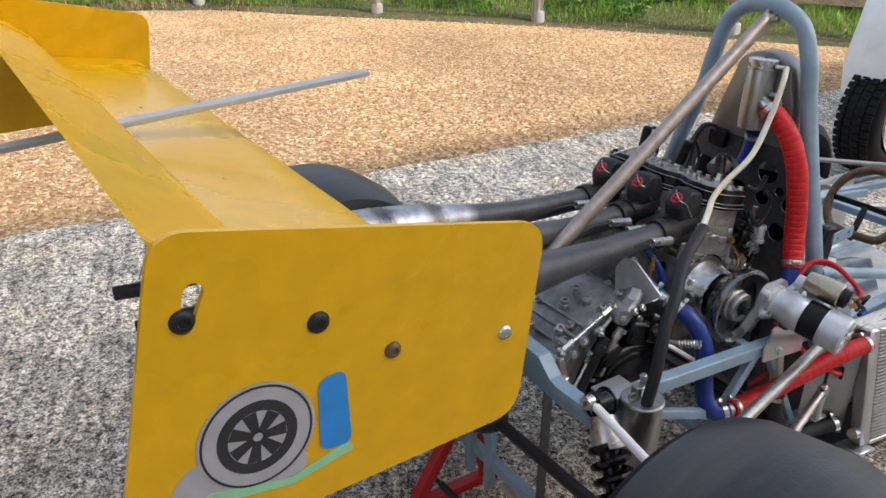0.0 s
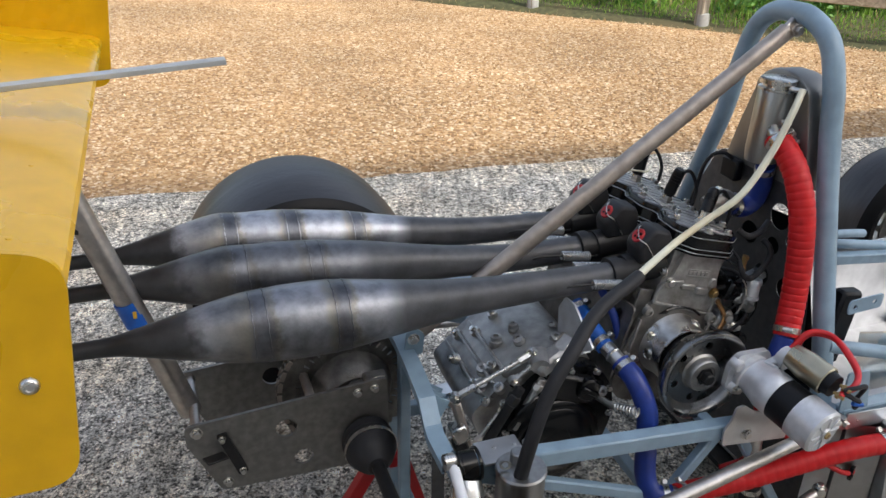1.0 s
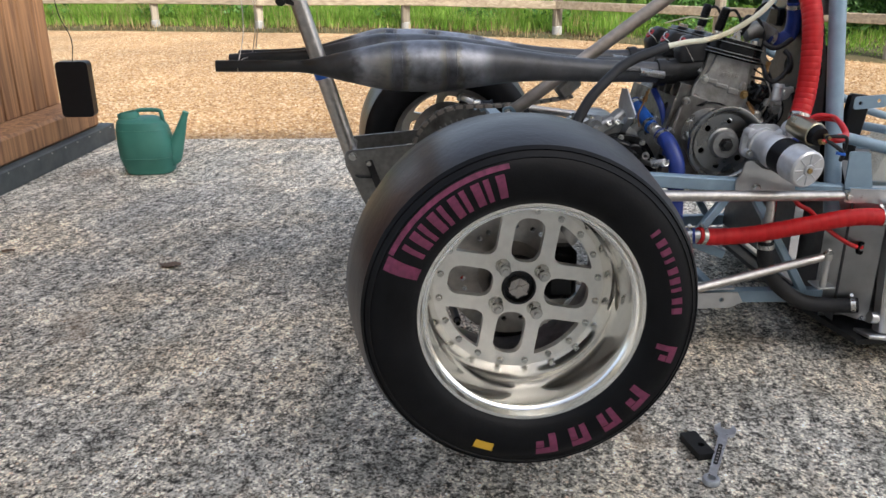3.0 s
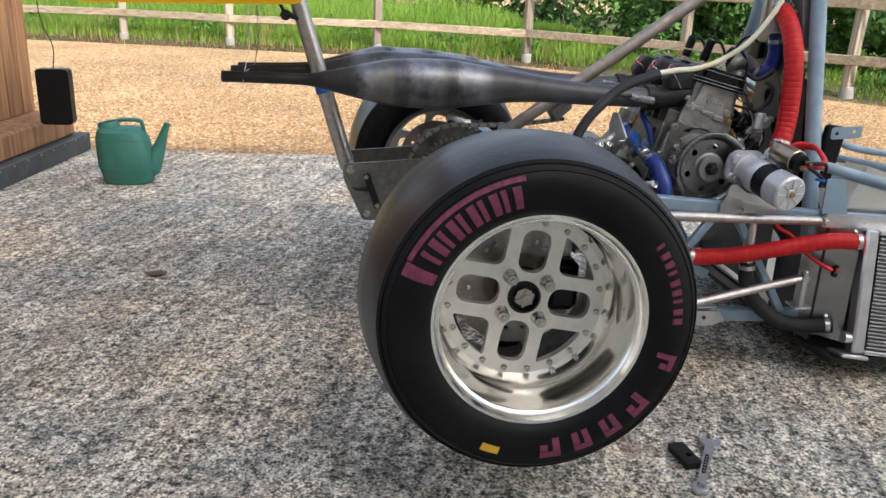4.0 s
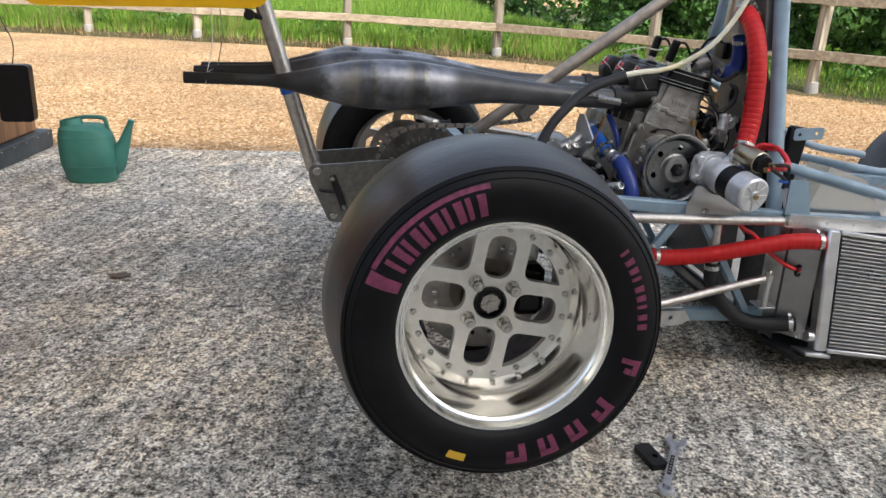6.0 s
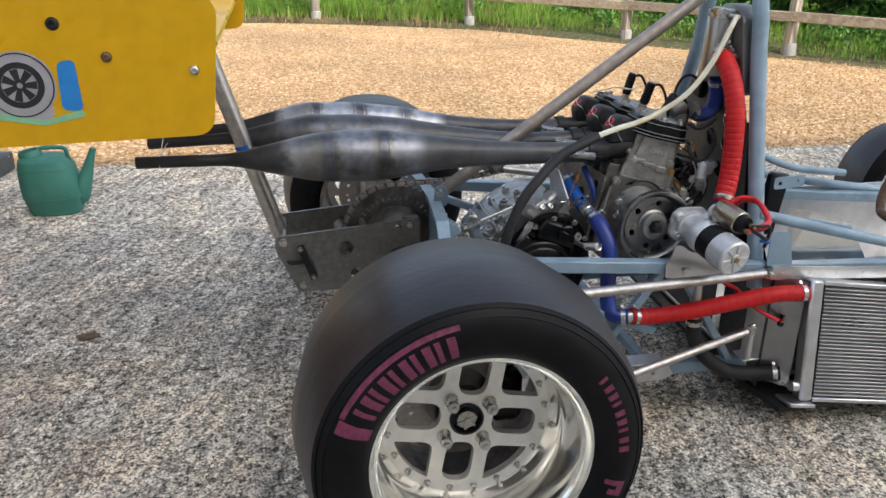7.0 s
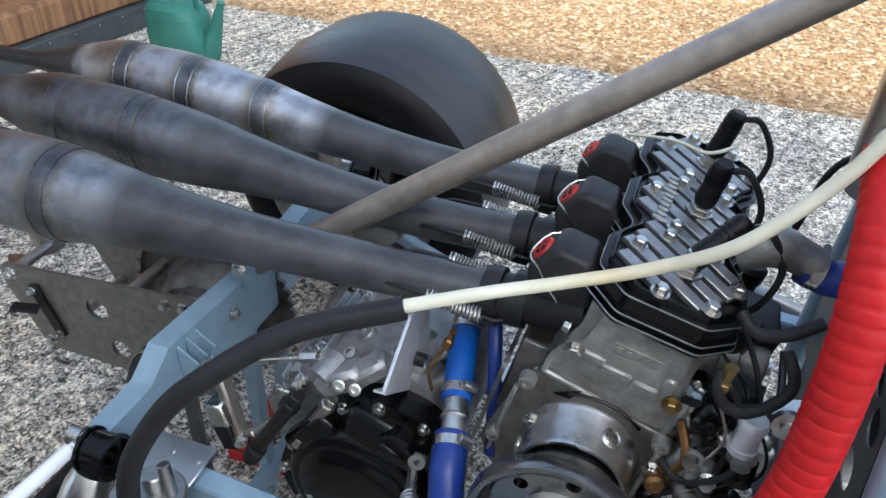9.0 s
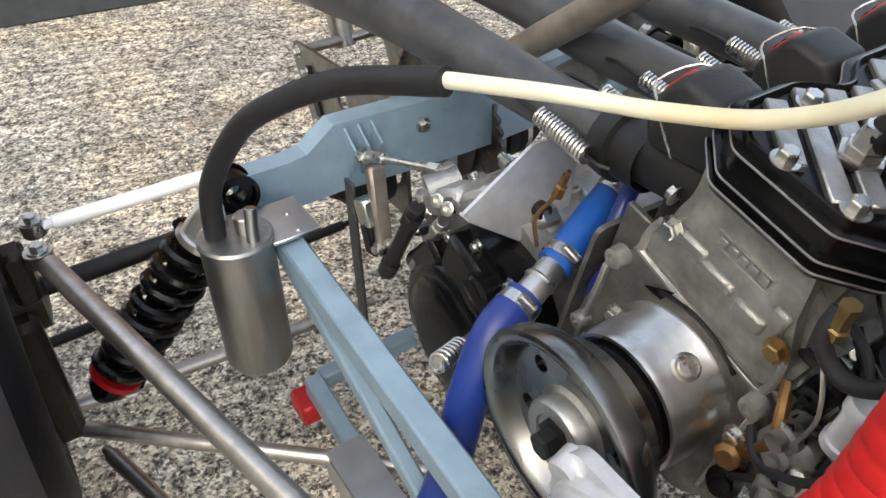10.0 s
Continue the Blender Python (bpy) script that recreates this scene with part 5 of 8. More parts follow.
# roll hoop, brace and main frame
def frame_tubes():
    f = empty("chassis", (0.8, 0, 0.4), "blue-grey painted tubular chassis", parent=CAR)
    def bar(name, pts, r=0.0125, mt=FRAME, n=8, label="", par=None):
        bm = B()
        tube(bm, pts, r, 16, n)
        return part(name, bm, mt, par or f, label)
    def sq(name, a, b, w=0.025, h=0.025, up=(0, 0, 1), mt=FRAME, label=""):
        bm = B()
        beam(bm, a, b, w, h, up, 0.003)
        return part(name, bm, mt, f, label)
    hoop = [(0.855, -0.315, 0.36), (0.858, -0.255, 0.58), (0.864, -0.20, 0.76), (0.868, -0.158, 0.91), (0.870, -0.138, 1.0), (0.870, -0.105, 1.075), (0.870, -0.05, 1.108), (0.870, 0.0, 1.112), (0.870, 0.05, 1.104), (0.870, 0.094, 1.065), (0.868, 0.12, 0.98), (0.866, 0.14, 0.88), (0.862, 0.18, 0.76), (0.858, 0.235, 0.58), (0.855, 0.295, 0.36)]
    bar("roll_hoop", hoop, 0.0195, n=6)
    bar("hoop_brace", [(0.118, -0.03, 0.565), (0.838, -0.028, 1.083)], 0.0165, BRACE, label="dull bare steel roll-hoop brace tube")
    bm = B()
    beam(bm, (0.823, -0.028, 1.072), (0.862, -0.02, 1.10), 0.012, 0.022, bevel=0.003)
    hexbolt(bm, (0.845, -0.048, 1.087), (0, -1, 0), 0.0085, 0.008)
    part("brace_clevis", bm, STEEL, f)
    # side rails of square tube
    for s in (-1, 1):
        y = -0.322 if s < 0 else 0.30
        sq("side_rail", (0.128, y * 0.972, 0.4785), (0.86, y * 0.99, 0.4155), 0.029, 0.031)
        sq("lower_rail", (0.10, y * 0.88, 0.155), (0.87, y * 0.97, 0.145), 0.025, 0.034)
        sq("diagonal", (0.42, y * 0.95, 0.16), (0.60, y * 0.98, 0.425), 0.02, 0.02)
        sq("diagonal", (0.815, y * 0.97, 0.155), (0.645, y * 0.98, 0.425), 0.02, 0.02)
        bm = B()                   # bare folded plate over the rear of the lower rail
        sheet(bm, [(0.24, 0.128), (0.625, 0.126), (0.655, 0.140), (0.640, 0.166), (0.24, 0.172)], 0.004, XZ(-0.331 if s < 0 else 0.305), [circle2(0.60, 0.148, 0.006, 12)])
        sheet(bm, [(0.24, -0.330 if s < 0 else 0.265), (0.63, -0.330 if s < 0 else 0.265), (0.63, -0.285 if s < 0 else 0.308), (0.24, -0.275 if s < 0 else 0.308)], 0.004, XY(0.174))
        part("lower_plate", bm, SHEET, f, "bare folded aluminium plate on the lower rail")
        sq("diagonal", (0.13, y * 0.96, 0.455), (0.60, y * 0.96, 0.26), 0.018, 0.022)
        sq("rear_post", (0.088, y * 0.12, 0.09), (0.090, y * 0.12, 0.53), 0.022, 0.022)
        bar("cockpit_tube", [(0.858, y * 0.86, 0.54), (1.3, y * 0.98, 0.435), (1.75, y * 0.95, 0.36)], 0.0135)
        bar("cockpit_tube", [(0.862, y * 0.6, 0.70), (1.25, y * 0.8, 0.50), (1.5, y * 0.85, 0.45)], 0.0115) if s > 0 else None
        sq("sill", (0.87, y * 1.02, 0.415), (2.0, y * 0.8, 0.33), 0.03, 0.03)
        bar("hoop_gusset", [(0.855, y, 0.43), (0.92, y * 0.9, 0.30), (0.87, y * 0.97, 0.15)], 0.011)
    sq("cross_tube", (0.60, -0.31, 0.43), (0.60, 0.29, 0.43), 0.022, 0.022)
    sq("cross_tube", (0.10, -0.27, 0.155), (0.10, 0.27, 0.155))
    sq("cross_tube", (0.60, -0.30, 0.15), (0.60, 0.28, 0.15))
    # folded rear crossmember, a channel rising to its middle
    def cross(stations):
        bm, prev = B(), None
        for xb, y, z, h in stations:
            xa = xb - 0.030
            ring = [bm.verts.new(q) for q in ((xa, y, z), (xb, y, z), (xb, y, z - h), (xb - 0.004, y, z - h), (xb - 0.004, y, z - 0.004), (xa + 0.004, y, z - 0.004), (xa + 0.004, y, z - 0.016), (xa, y, z - 0.016))]
            if prev:
                for k in range(8):
                    bm.faces.new((prev[k], prev[(k + 1) % 8], ring[(k + 1) % 8], ring[k]))
            prev = ring
        return part("crossmember", bm, FRAME, f, "folded blue-grey sheet crossmember", smooth=20)
    half = [(0.092, 0.335, 0.513, 0.060), (0.092, 0.262, 0.513, 0.064), (0.094, 0.240, 0.517, 0.068), (0.096, 0.202, 0.546, 0.094), (0.102, 0.120, 0.546, 0.094), (0.108, 0.020, 0.544, 0.092)]
    cross([(x, -y, z, h) for x, y, z, h in half] + [(x, y, z, h) for x, y, z, h in half[::-1]])
    for yy in (-0.192, -0.174, -0.156):
        bm = B()
        sheet(bm, [(0.099, 0.540), (0.126, 0.520), (0.100, 0.470)], 0.003, XZ(yy))
        part("gusset", bm, FRAME, f)
    # painted frame strap; the dark plate colour puts in the shade on it
    bm = B()
    beam(bm, (0.106, -0.195, 0.10), (0.106, -0.195, 0.470), 0.004, 0.024, (1, 0, 0), 0.001)
    part("rear_strap", bm, PLATE, f, "upright strap coloured dark for the shade under the crossmember")
    bm = B()                       # lug that carries the hoop brace above the crossmember
    sheet(bm, rounded([(0.086, 0.530), (0.122, 0.530), (0.126, 0.572), (0.112, 0.585), (0.092, 0.580)], 0.006), 0.005, XZ(-0.052))
    part("brace_lug", bm, FRAME, f)
    bm = B()
    hexbolt(bm, (0.104, -0.053, 0.566), (0, -1, 0), 0.008, 0.007)
    part("bolt", bm, CHROME, f)
    bm = B()
    hexbolt(bm, (0.108, -0.085, 0.515), (1, 0, 0), 0.007, 0.006)
    part("bolt", bm, CHROME, f)
    bm = B()
    box(bm, (0.172, -0.308, 0.4945), (0.075, 0.056, 0.005), 0.001)
    for x, y in ((0.164, -0.301), (0.199, -0.303)):
        lathe(bm, [(0, 0), (0, 0.0042), (0.002, 0.0034), (0.0022, 0)], (x, y, 0.497), (0, 0, 1), 10)
    part("tank_bracket", bm, SHEET, f, "bare aluminium bracket")
    # drilled firewall panel inside the hoop
    bm = B()
    out = [(-0.24, 0.46), (0.23, 0.46), (0.165, 0.70), (0.105, 0.815), (-0.155, 0.815), (-0.205, 0.70)]
    holes = [circle2(-0.104, 0.737, 0.027), circle2(-0.100, 0.672, 0.018), circle2(-0.143, 0.700, 0.012), circle2(-0.174, 0.675, 0.019), circle2(-0.155, 0.60, 0.022), circle2(-0.03, 0.672, 0.024), circle2(0.08, 0.70, 0.03), circle2(0.13, 0.62, 0.026), circle2(-0.085, 0.60, 0.022)]
    sheet(bm, rounded(out, 0.03), 0.002, YZ(0.845), holes)
    part("firewall", bm, PLATE, f, "drilled grey aluminium firewall panel")
    # black loom box on the hoop
    bm = B()
    box(bm, Matrix.Translation((0.915, -0.235, 0.55)) @ pose(0, 0, 0, 0, 8, 0), (0.05, 0.03, 0.16), 0.006)
    part("seat_edge", bm, PLASTIC, f, "black seat back edge")
    bm = B()
    sheet(bm, [(-0.135, 0.135), (0.28, 0.135), (0.25, 0.457), (-0.135, 0.457)], 0.002, YZ(0.862))
    part("lower_firewall", bm, PLATE, f, "dark lower firewall panel")
    bm = B()                       # moulded seat shell behind the firewall
    rows = []
    for z, x, w_ in ((0.10, 1.25, 0.15), (0.16, 1.08, 0.17), (0.30, 0.97, 0.18), (0.50, 0.90, 0.175), (0.66, 0.872, 0.15), (0.73, 0.868, 0.12)):
        rows.append([bm.verts.new((x + 0.025 * abs(math.sin(a)) ** 3, w_ * math.sin(a), z + 0.0)) for a in (math.pi * (k / 12 - 0.5) for k in range(13))])
    for a, b in zip(rows, rows[1:]):
        for k in range(12):
            bm.faces.new((a[k], a[k + 1], b[k + 1], b[k]))
    bmesh.ops.solidify(bm, geom=list(bm.faces), thickness=0.006)
    part("seat_shell", bm, PLASTIC, f, "black moulded racing seat")
    bm = B()
    sheet(bm, rounded([(0.89, 0.60), (0.97, 0.605), (0.97, 0.635), (0.89, 0.63)], 0.008), 0.003, XZ(-0.275), [circle2(0.905, 0.615, 0.005, 10), circle2(0.95, 0.62, 0.005, 10)])
    part("harness_tab", bm, FRAME, f)
    return f


CHASSIS = frame_tubes()
bm = B()
box(bm, (0.105, -0.30, 0.122), (0.05, 0.03, 0.035), 0.004)
part("tail_marker", bm, RED, CHASSIS, "small red plastic marker block")


# aluminium tub, floor, radiator
def side_panels():
    t = empty("tub", (1.3, 0, 0.25), "riveted bare aluminium tub", parent=CAR)
    bm = B()
    sheet(bm, [(0.87, 0.43), (2.0, 0.345), (2.0, 0.325), (0.87, 0.395)], 0.003, XZ(-0.352))
    rl = part("rail_strip", bm, SHEET, t, "riveted aluminium strip along the sill")
    for k in range(14):
        bm = B()
        x = 0.90 + k * 0.075
        lathe(bm, [(0, 0.0035), (0.0012, 0.003), (0.002, 0.0)], (x, -0.352, 0.4115 - (x - 0.87) * 0.067), (0, -1, 0), 10)
        part("rivet", bm, CHROME, rl)
    for y in (-0.30, 0.30):
        bm = B()
        box(bm, (1.45, y, 0.235), (1.15, 0.003, 0.32), 0.001)
        part("side_sheet", bm, SHEET, t)
    bm = B()
    box(bm, (1.50, 0, 0.088), (1.2, 0.62, 0.010), 0.002)
    part("tub_floor", bm, SHEET, t)
    bm = B()
    sheet(bm, [(-0.345, 0.085), (-0.14, 0.085), (-0.14, 0.40), (-0.345, 0.40)], 0.003, Matrix.Translation((0.0, 0, 0)) @ YZ(0.885), [circle2(-0.30, 0.30, 0.014)])
    part("bulkhead", bm, PLATE, t, "bare aluminium bulkhead with a grommet hole")
    bm = B()                       # sloped side panel between bulkhead and radiator
    v = [bm.verts.new(p) for p in ((0.845, -0.315, 0.395), (0.955, -0.378, 0.395), (0.955, -0.378, 0.095), (0.845, -0.315, 0.115))]
    bm.faces.new(v)
    bmesh.ops.solidify(bm, geom=list(bm.faces), thickness=0.003)
    part("sloped_panel", bm, SHEET, t, "bare aluminium closing panel")
    bm = B()
    v = [bm.verts.new(p) for p in ((0.95, -0.262, 0.545), (1.02, -0.258, 0.530), (1.140, -0.250, 0.492), (1.20, -0.262, 0.39), (0.96, -0.272, 0.40))]
    bm.faces.new(v)
    bmesh.ops.solidify(bm, geom=list(bm.faces), thickness=0.002)
    part("seat_panel", bm, POLISHED, t, "shiny aluminium cockpit side panel")
    bm = B()
    sheet(bm, rounded([(0.862, 0.515), (0.912, 0.512), (0.932, 0.425), (0.862, 0.425)], 0.006), 0.004, XZ(-0.338))
    part("gusset_plate", bm, FRAME, t, "blue-grey gusset plate beside the hoop")
    bm = B()
    lathe(bm, [(-0.003, 0.010), (-0.003, 0.016), (0.004, 0.016), (0.004, 0.010)], (0.915, -0.360, 0.283), (0.5, -0.87, 0), 20, closed=True)
    part("grommet", bm, BLACK, t, "black rubber grommet ring")
    bm = B()
    tube(bm, [(0.735, -0.31, 0.47), (0.748, -0.335, 0.40), (0.785, -0.34, 0.375), (0.815, -0.345, 0.345), (0.848, -0.35, 0.318), (0.885, -0.362, 0.295), (0.912, -0.362, 0.286), (0.925, -0.350, 0.285)], 0.0055, 10)
    part("battery_cable", bm, RED_WIRE, t, "thin red cable through the panel")
    bm = B()
    tube(bm, [(0.70, -0.29, 0.46), (0.712, -0.31, 0.38), (0.70, -0.30, 0.33), (0.66, -0.28, 0.30)], 0.005, 10)
    part("battery_cable", bm, RED_WIRE, t)
    bm = B()
    rod(bm, (0.830, -0.370, 0.190), (0.830, -0.370, 0.262), 0.008, 14)
    box(bm, (0.838, -0.352, 0.188), (0.045, 0.05, 0.005), 0.001)
    part("rod_bracket", bm, SHEET, t)
    bm = B()
    out = [(0.86, -0.22), (0.895, -0.44), (1.9, -0.44), (1.9, 0.44), (0.86, 0.40)]
    sheet(bm, out, 0.014, XY(0.066))
    part("undertray", bm, BLACK_METAL, t, "black undertray edge")


side_panels()


def radiator():
    r = empty("radiator", (1.2, -0.385, 0.24), "aluminium radiator standing along the side", parent=CAR)
    o = Vector((0.962, -0.385, 0.402))
    ux = Vector((0.55, -0.02, -0.075)).normalized()
    uz = Vector((-0.012, -0.055, -0.31)).normalized()
    uy = ux.cross(uz).normalized()
    if uy.y > 0:
        uy = -uy
    H, L, T = 0.315, 0.50, 0.038
    M_ = Matrix(((ux.x, -uz.x, uy.x, o.x), (ux.y, -uz.y, uy.y, o.y), (ux.z, -uz.z, uy.z, o.z), (0, 0, 0, 1)))
    def bl(name, c, size, mt, label="", bevel=0.003):
        bm = B()
        box(bm, M_ @ Matrix.Translation(c), size, bevel)
        return part(name, bm, mt, r, label)
    bl("end_tank", (0.018, -H / 2, -T / 2), (0.036, H, T), SHEET, "welded aluminium end tank", 0.006)
    bl("end_tank", (L - 0.018, -H / 2, -T / 2), (0.036, H, T), SHEET, "", 0.006)
    bl("top_frame", (L / 2, -0.006, -T / 2), (L - 0.07, 0.012, T + 0.002), SHEET)
    bl("bottom_frame", (L / 2, -H + 0.006, -T / 2), (L - 0.07, 0.012, T + 0.002), SHEET)
    core = bl("core", (L / 2, -H / 2, -T / 2 - 0.006), (L - 0.074, H - 0.024, T - 0.014), BLACK_METAL, "dark finned core")
    n = 30
    for k in range(n):
        bm = B()
        y = -0.015 - (H - 0.03) * (k + 0.5) / n
        box(bm, M_ @ Matrix.Translation((L / 2, y, -0.003)), (L - 0.075, 0.0030, 0.007), 0.0004)
        part("cooling_tube", bm, SHEET, core)
    nf = 110
    bm = B()
    for k in range(nf):
        x = 0.04 + (L - 0.08) * (k + 0.5) / nf
        box(bm, M_ @ Matrix.Translation((x, -H / 2, -0.006)), (0.0008, H - 0.028, 0.006), 0.0001)
    tagged(part("fin_pack", bm, SHEET, core, "fine bright fins", smooth=0), kind="stuff")
    bm = B()
    lathe(bm, [(0, 0), (0, 0.016), (0.03, 0.016), (0.03, 0)], M_ @ Vector((0.012, -0.035, -T / 2)), -ux, 20)
    part("top_port", bm, SHEET, r)
    bm = B()
    lathe(bm, [(0, 0), (0, 0.014), (0.03, 0.014), (0.03, 0)], M_ @ Vector((0.012, -H + 0.035, -T / 2)), -ux, 20)
    part("bottom_port", bm, SHEET, r)
    bl("lower_bracket", (0.0, -H - 0.006, -T / 2), (0.07, 0.01, 0.07), SHEET)


radiator()


# engine: tilted block in its own axes (v forward, y across, u up the bores)
TIL = radians(14)
E0 = Vector((0.592, 0.0, 0.522))


def EL(v, y, u):
    return E0 + Vector((v * math.cos(TIL) + u * math.sin(TIL), y, -v * math.sin(TIL) + u * math.cos(TIL)))


def EM(v=0, y=0, u=0):
    p = EL(v, y, u)
    return Matrix.Translation(p) @ Matrix.Rotation(TIL, 4, "Y")


UP = EL(0, 0, 1) - E0
FW = EL(1, 0, 0) - E0
CYL = (-0.108, 0.008, 0.124)
HEADS = (-0.101, 0.016, 0.133)


def engine():
    e = empty("engine", E0, "three-cylinder two-stroke engine with black ribbed head", parent=CAR)
    def blk(name, v, y, u, size, mt, label="", bevel=0.006, par=None):
        bm = B()
        box(bm, EM(v, y, u), size, bevel)
        return part(name, bm, mt, par or e, label)
    # crankcase
    bm = B()
    out = rounded([(-0.085, -0.085), (0.085, -0.085), (0.10, -0.03), (0.088, 0.055), (0.075, 0.075), (-0.075, 0.075), (-0.09, 0.05), (-0.10, -0.03)], 0.02)
    sheet(bm, out, 0.33, EM(0, -0.148, 0) @ XZ(0))
    for k in range(5):
        box(bm, EM(0, -0.12 + 0.062 * k, 0.0), (0.208, 0.008, 0.12), 0.003)
    cc = part("crankcase", bm, GRIMY, e, "grey cast crankcase", smooth=30)
    bm = B()
    sheet(bm, rounded([(-0.078, -0.080), (-0.070, -0.125), (-0.045, -0.150), (0.050, -0.150), (0.075, -0.120), (0.080, -0.080)], 0.02), 0.27, EM(0, -0.125, 0) @ XZ(0))
    for k in range(4):
        box(bm, EM(0, -0.09 + 0.07 * k, -0.115), (0.164, 0.008, 0.060), 0.003)
    part("sump", bm, GRIMY, e, "oily ribbed crankcase bottom", smooth=30)
    bm = B()
    box(bm, EM(0, 0.014, 0.073), (0.16, 0.322, 0.008), 0.002)
    part("base_flange", bm, ALLOY, e)
    # cylinder block with flanged end covers
    bm = B()
    out = rounded([(-0.062, 0.08), (0.066, 0.08), (0.070, 0.11), (0.062, 0.15), (0.066, 0.195), (-0.058, 0.195), (-0.056, 0.155), (-0.064, 0.13)], 0.012)
    sheet(bm, out, 0.325, EM(0, -0.140, 0) @ XZ(0))
    cb = part("cylinder_block", bm, ALLOY, e, "grey cast cylinder block", smooth=30)
    bm = B()
    out = rounded([(-0.069, 0.088), (-0.064, 0.122), (-0.048, 0.140), (-0.040, 0.194), (0.048, 0.194), (0.056, 0.142), (0.068, 0.112), (0.064, 0.074)], 0.010)
    sheet(bm, out, 0.012, EM(0, -0.150, 0.0) @ XZ(0), [])
    part("end_cover", bm, ALLOY, e, "cast end cover with its rim", smooth=30)
    bm = B()
    rim = [(-0.064, 0.124), (-0.070, 0.106), (-0.070, 0.090), (-0.065, 0.0835), (0.0, 0.077), (0.058, 0.0705), (0.067, 0.076), (0.069, 0.092), (0.066, 0.112)]
    tube(bm, [EL(x, -0.1505, z) for x, z in rim], 0.0036, 8, 4)
    part("cover_rim", bm, ALLOY, e)
    for x, z, w, h in ((-0.006, 0.122, 0.034, 0.011), (0.028, 0.116, 0.028, 0.015), (0.047, 0.134, 0.014, 0.020), (-0.034, 0.128, 0.030, 0.012)):
        bm = B()
        box(bm, EM(x, -0.1485, z), (w, 0.011, h), 0.005)
        part("cast_boss", bm, ALLOY, e)
    bm = B()                       # crankcase end face below the flange
    out = rounded([(-0.072, 0.086), (-0.082, 0.070), (-0.095, 0.02), (-0.105, -0.05), (-0.08, -0.088), (0.075, -0.088), (0.095, -0.04), (0.085, 0.055), (0.07, 0.074)], 0.014)
    sheet(bm, out, 0.01, EM(0, -0.1530, 0.0) @ XZ(0))
    part("crankcase_end", bm, GRIMY, e, smooth=30)
    for v, h0, h1, w_ in ((-0.090, -0.06, 0.05, 0.005), (0.074, -0.06, 0.06, 0.006), (0.086, -0.04, 0.05, 0.005)):
        bm = B()
        box(bm, EM(v, -0.155, (h0 + h1) / 2), (w_, 0.010, h1 - h0), 0.002)
        part("cast_web", bm, ALLOY, e)
    for v, u, r_ in ((-0.082, 0.068, 0.010), (0.070, 0.064, 0.010), (-0.092, -0.03, 0.009), (0.088, -0.02, 0.009)):
        bm = B()
        lathe(bm, [(0, 0), (0, r_), (0.012, r_ * 0.9), (0.013, r_ * 0.5), (0.009, r_ * 0.45), (0.009, 0)], EL(v, -0.1530, u), (0, -1, 0), 14)
        part("cast_boss", bm, ALLOY, e)
    bm = B()                       # mounting plate between engine and gearbox
    sheet(bm, rounded([(-0.160, -0.10), (0.16, -0.10), (0.16, 0.06), (-0.158, 0.072)], 0.012), 0.005, EM(-0.113, 0, 0) @ YZ(0), [circle2(-0.12, 0.04, 0.012), circle2(-0.05, -0.02, 0.03)])
    part("engine_plate", bm, GRIMY, e, "grey aluminium engine plate")
    for k in range(5):             # vertical ribs at the back of the crankcase
        bm = B()
        box(bm, EM(-0.088, -0.14 + 0.045 * k, 0.05), (0.03, 0.007, 0.11), 0.002)
        part("crankcase_rib", bm, GRIMY, e)
    # raised maker's plate as plain bars
    for v, u, w_, h_ in [(-0.0135 + 0.0095 * k, 0.1515, 0.0072, 0.0075) for k in range(5)] + [(0.0055, 0.1580, 0.052, 0.0014), (0.0055, 0.1450, 0.052, 0.0014)]:
        bm = B()
        box(bm, EM(v, -0.1509, u), (w_, 0.003, h_), 0.0007)
        part("raised_mark", bm, ALLOY, e)
    for v, u in ((-0.052, 0.1285), (0.058, 0.115), (-0.058, 0.02), (0.075, 0.03)):
        bm = B()
        hexbolt(bm, EL(v, -0.1525 if u > 0.05 else -0.163, u), (0, -1, 0), 0.0075, 0.007)
        part("cover_bolt", bm, BRASS if v == 0.058 else CHROME, e)
    # painted turning arrow
    bm = B()
    pts = [EL(0.080 * math.cos(radians(118 - 6.2 * k)), -0.1540, 0.080 * math.sin(radians(118 - 6.2 * k))) for k in range(11)]
    tube(bm, pts, 0.0022, 6, 1)
    sheet(bm, [(-0.052, 0.062), (-0.026, 0.082), (-0.034, 0.064)], 0.0012, EM(0, -0.1545, 0) @ XZ(0))
    part("painted_arrow", bm, BLACK, e, "black painted turning arrow", smooth=0)
    # cylinder head: black stepped body, waisted between the cylinders, with a pale ribbed top
    def outline(g):
        near, far = -0.161 - g, 0.192 + g
        left = [(-0.034 - g * 0.5, near), (-0.066 - g, -0.132 - g * 0.5), (-0.066 - g, -0.078), (-0.048 - g, -0.048), (-0.048 - g, -0.036), (-0.065 - g, -0.012), (-0.065 - g, 0.044), (-0.048 - g, 0.070), (-0.048 - g, 0.082), (-0.065 - g, 0.106), (-0.065 - g, 0.164), (-0.034 - g * 0.5, far)]
        right = [(-v + 0.012, y) for v, y in left]
        return rounded(left + right[::-1], 0.006, 3)
    mh = lambda u: EM(0, 0, u)
    bm = B()
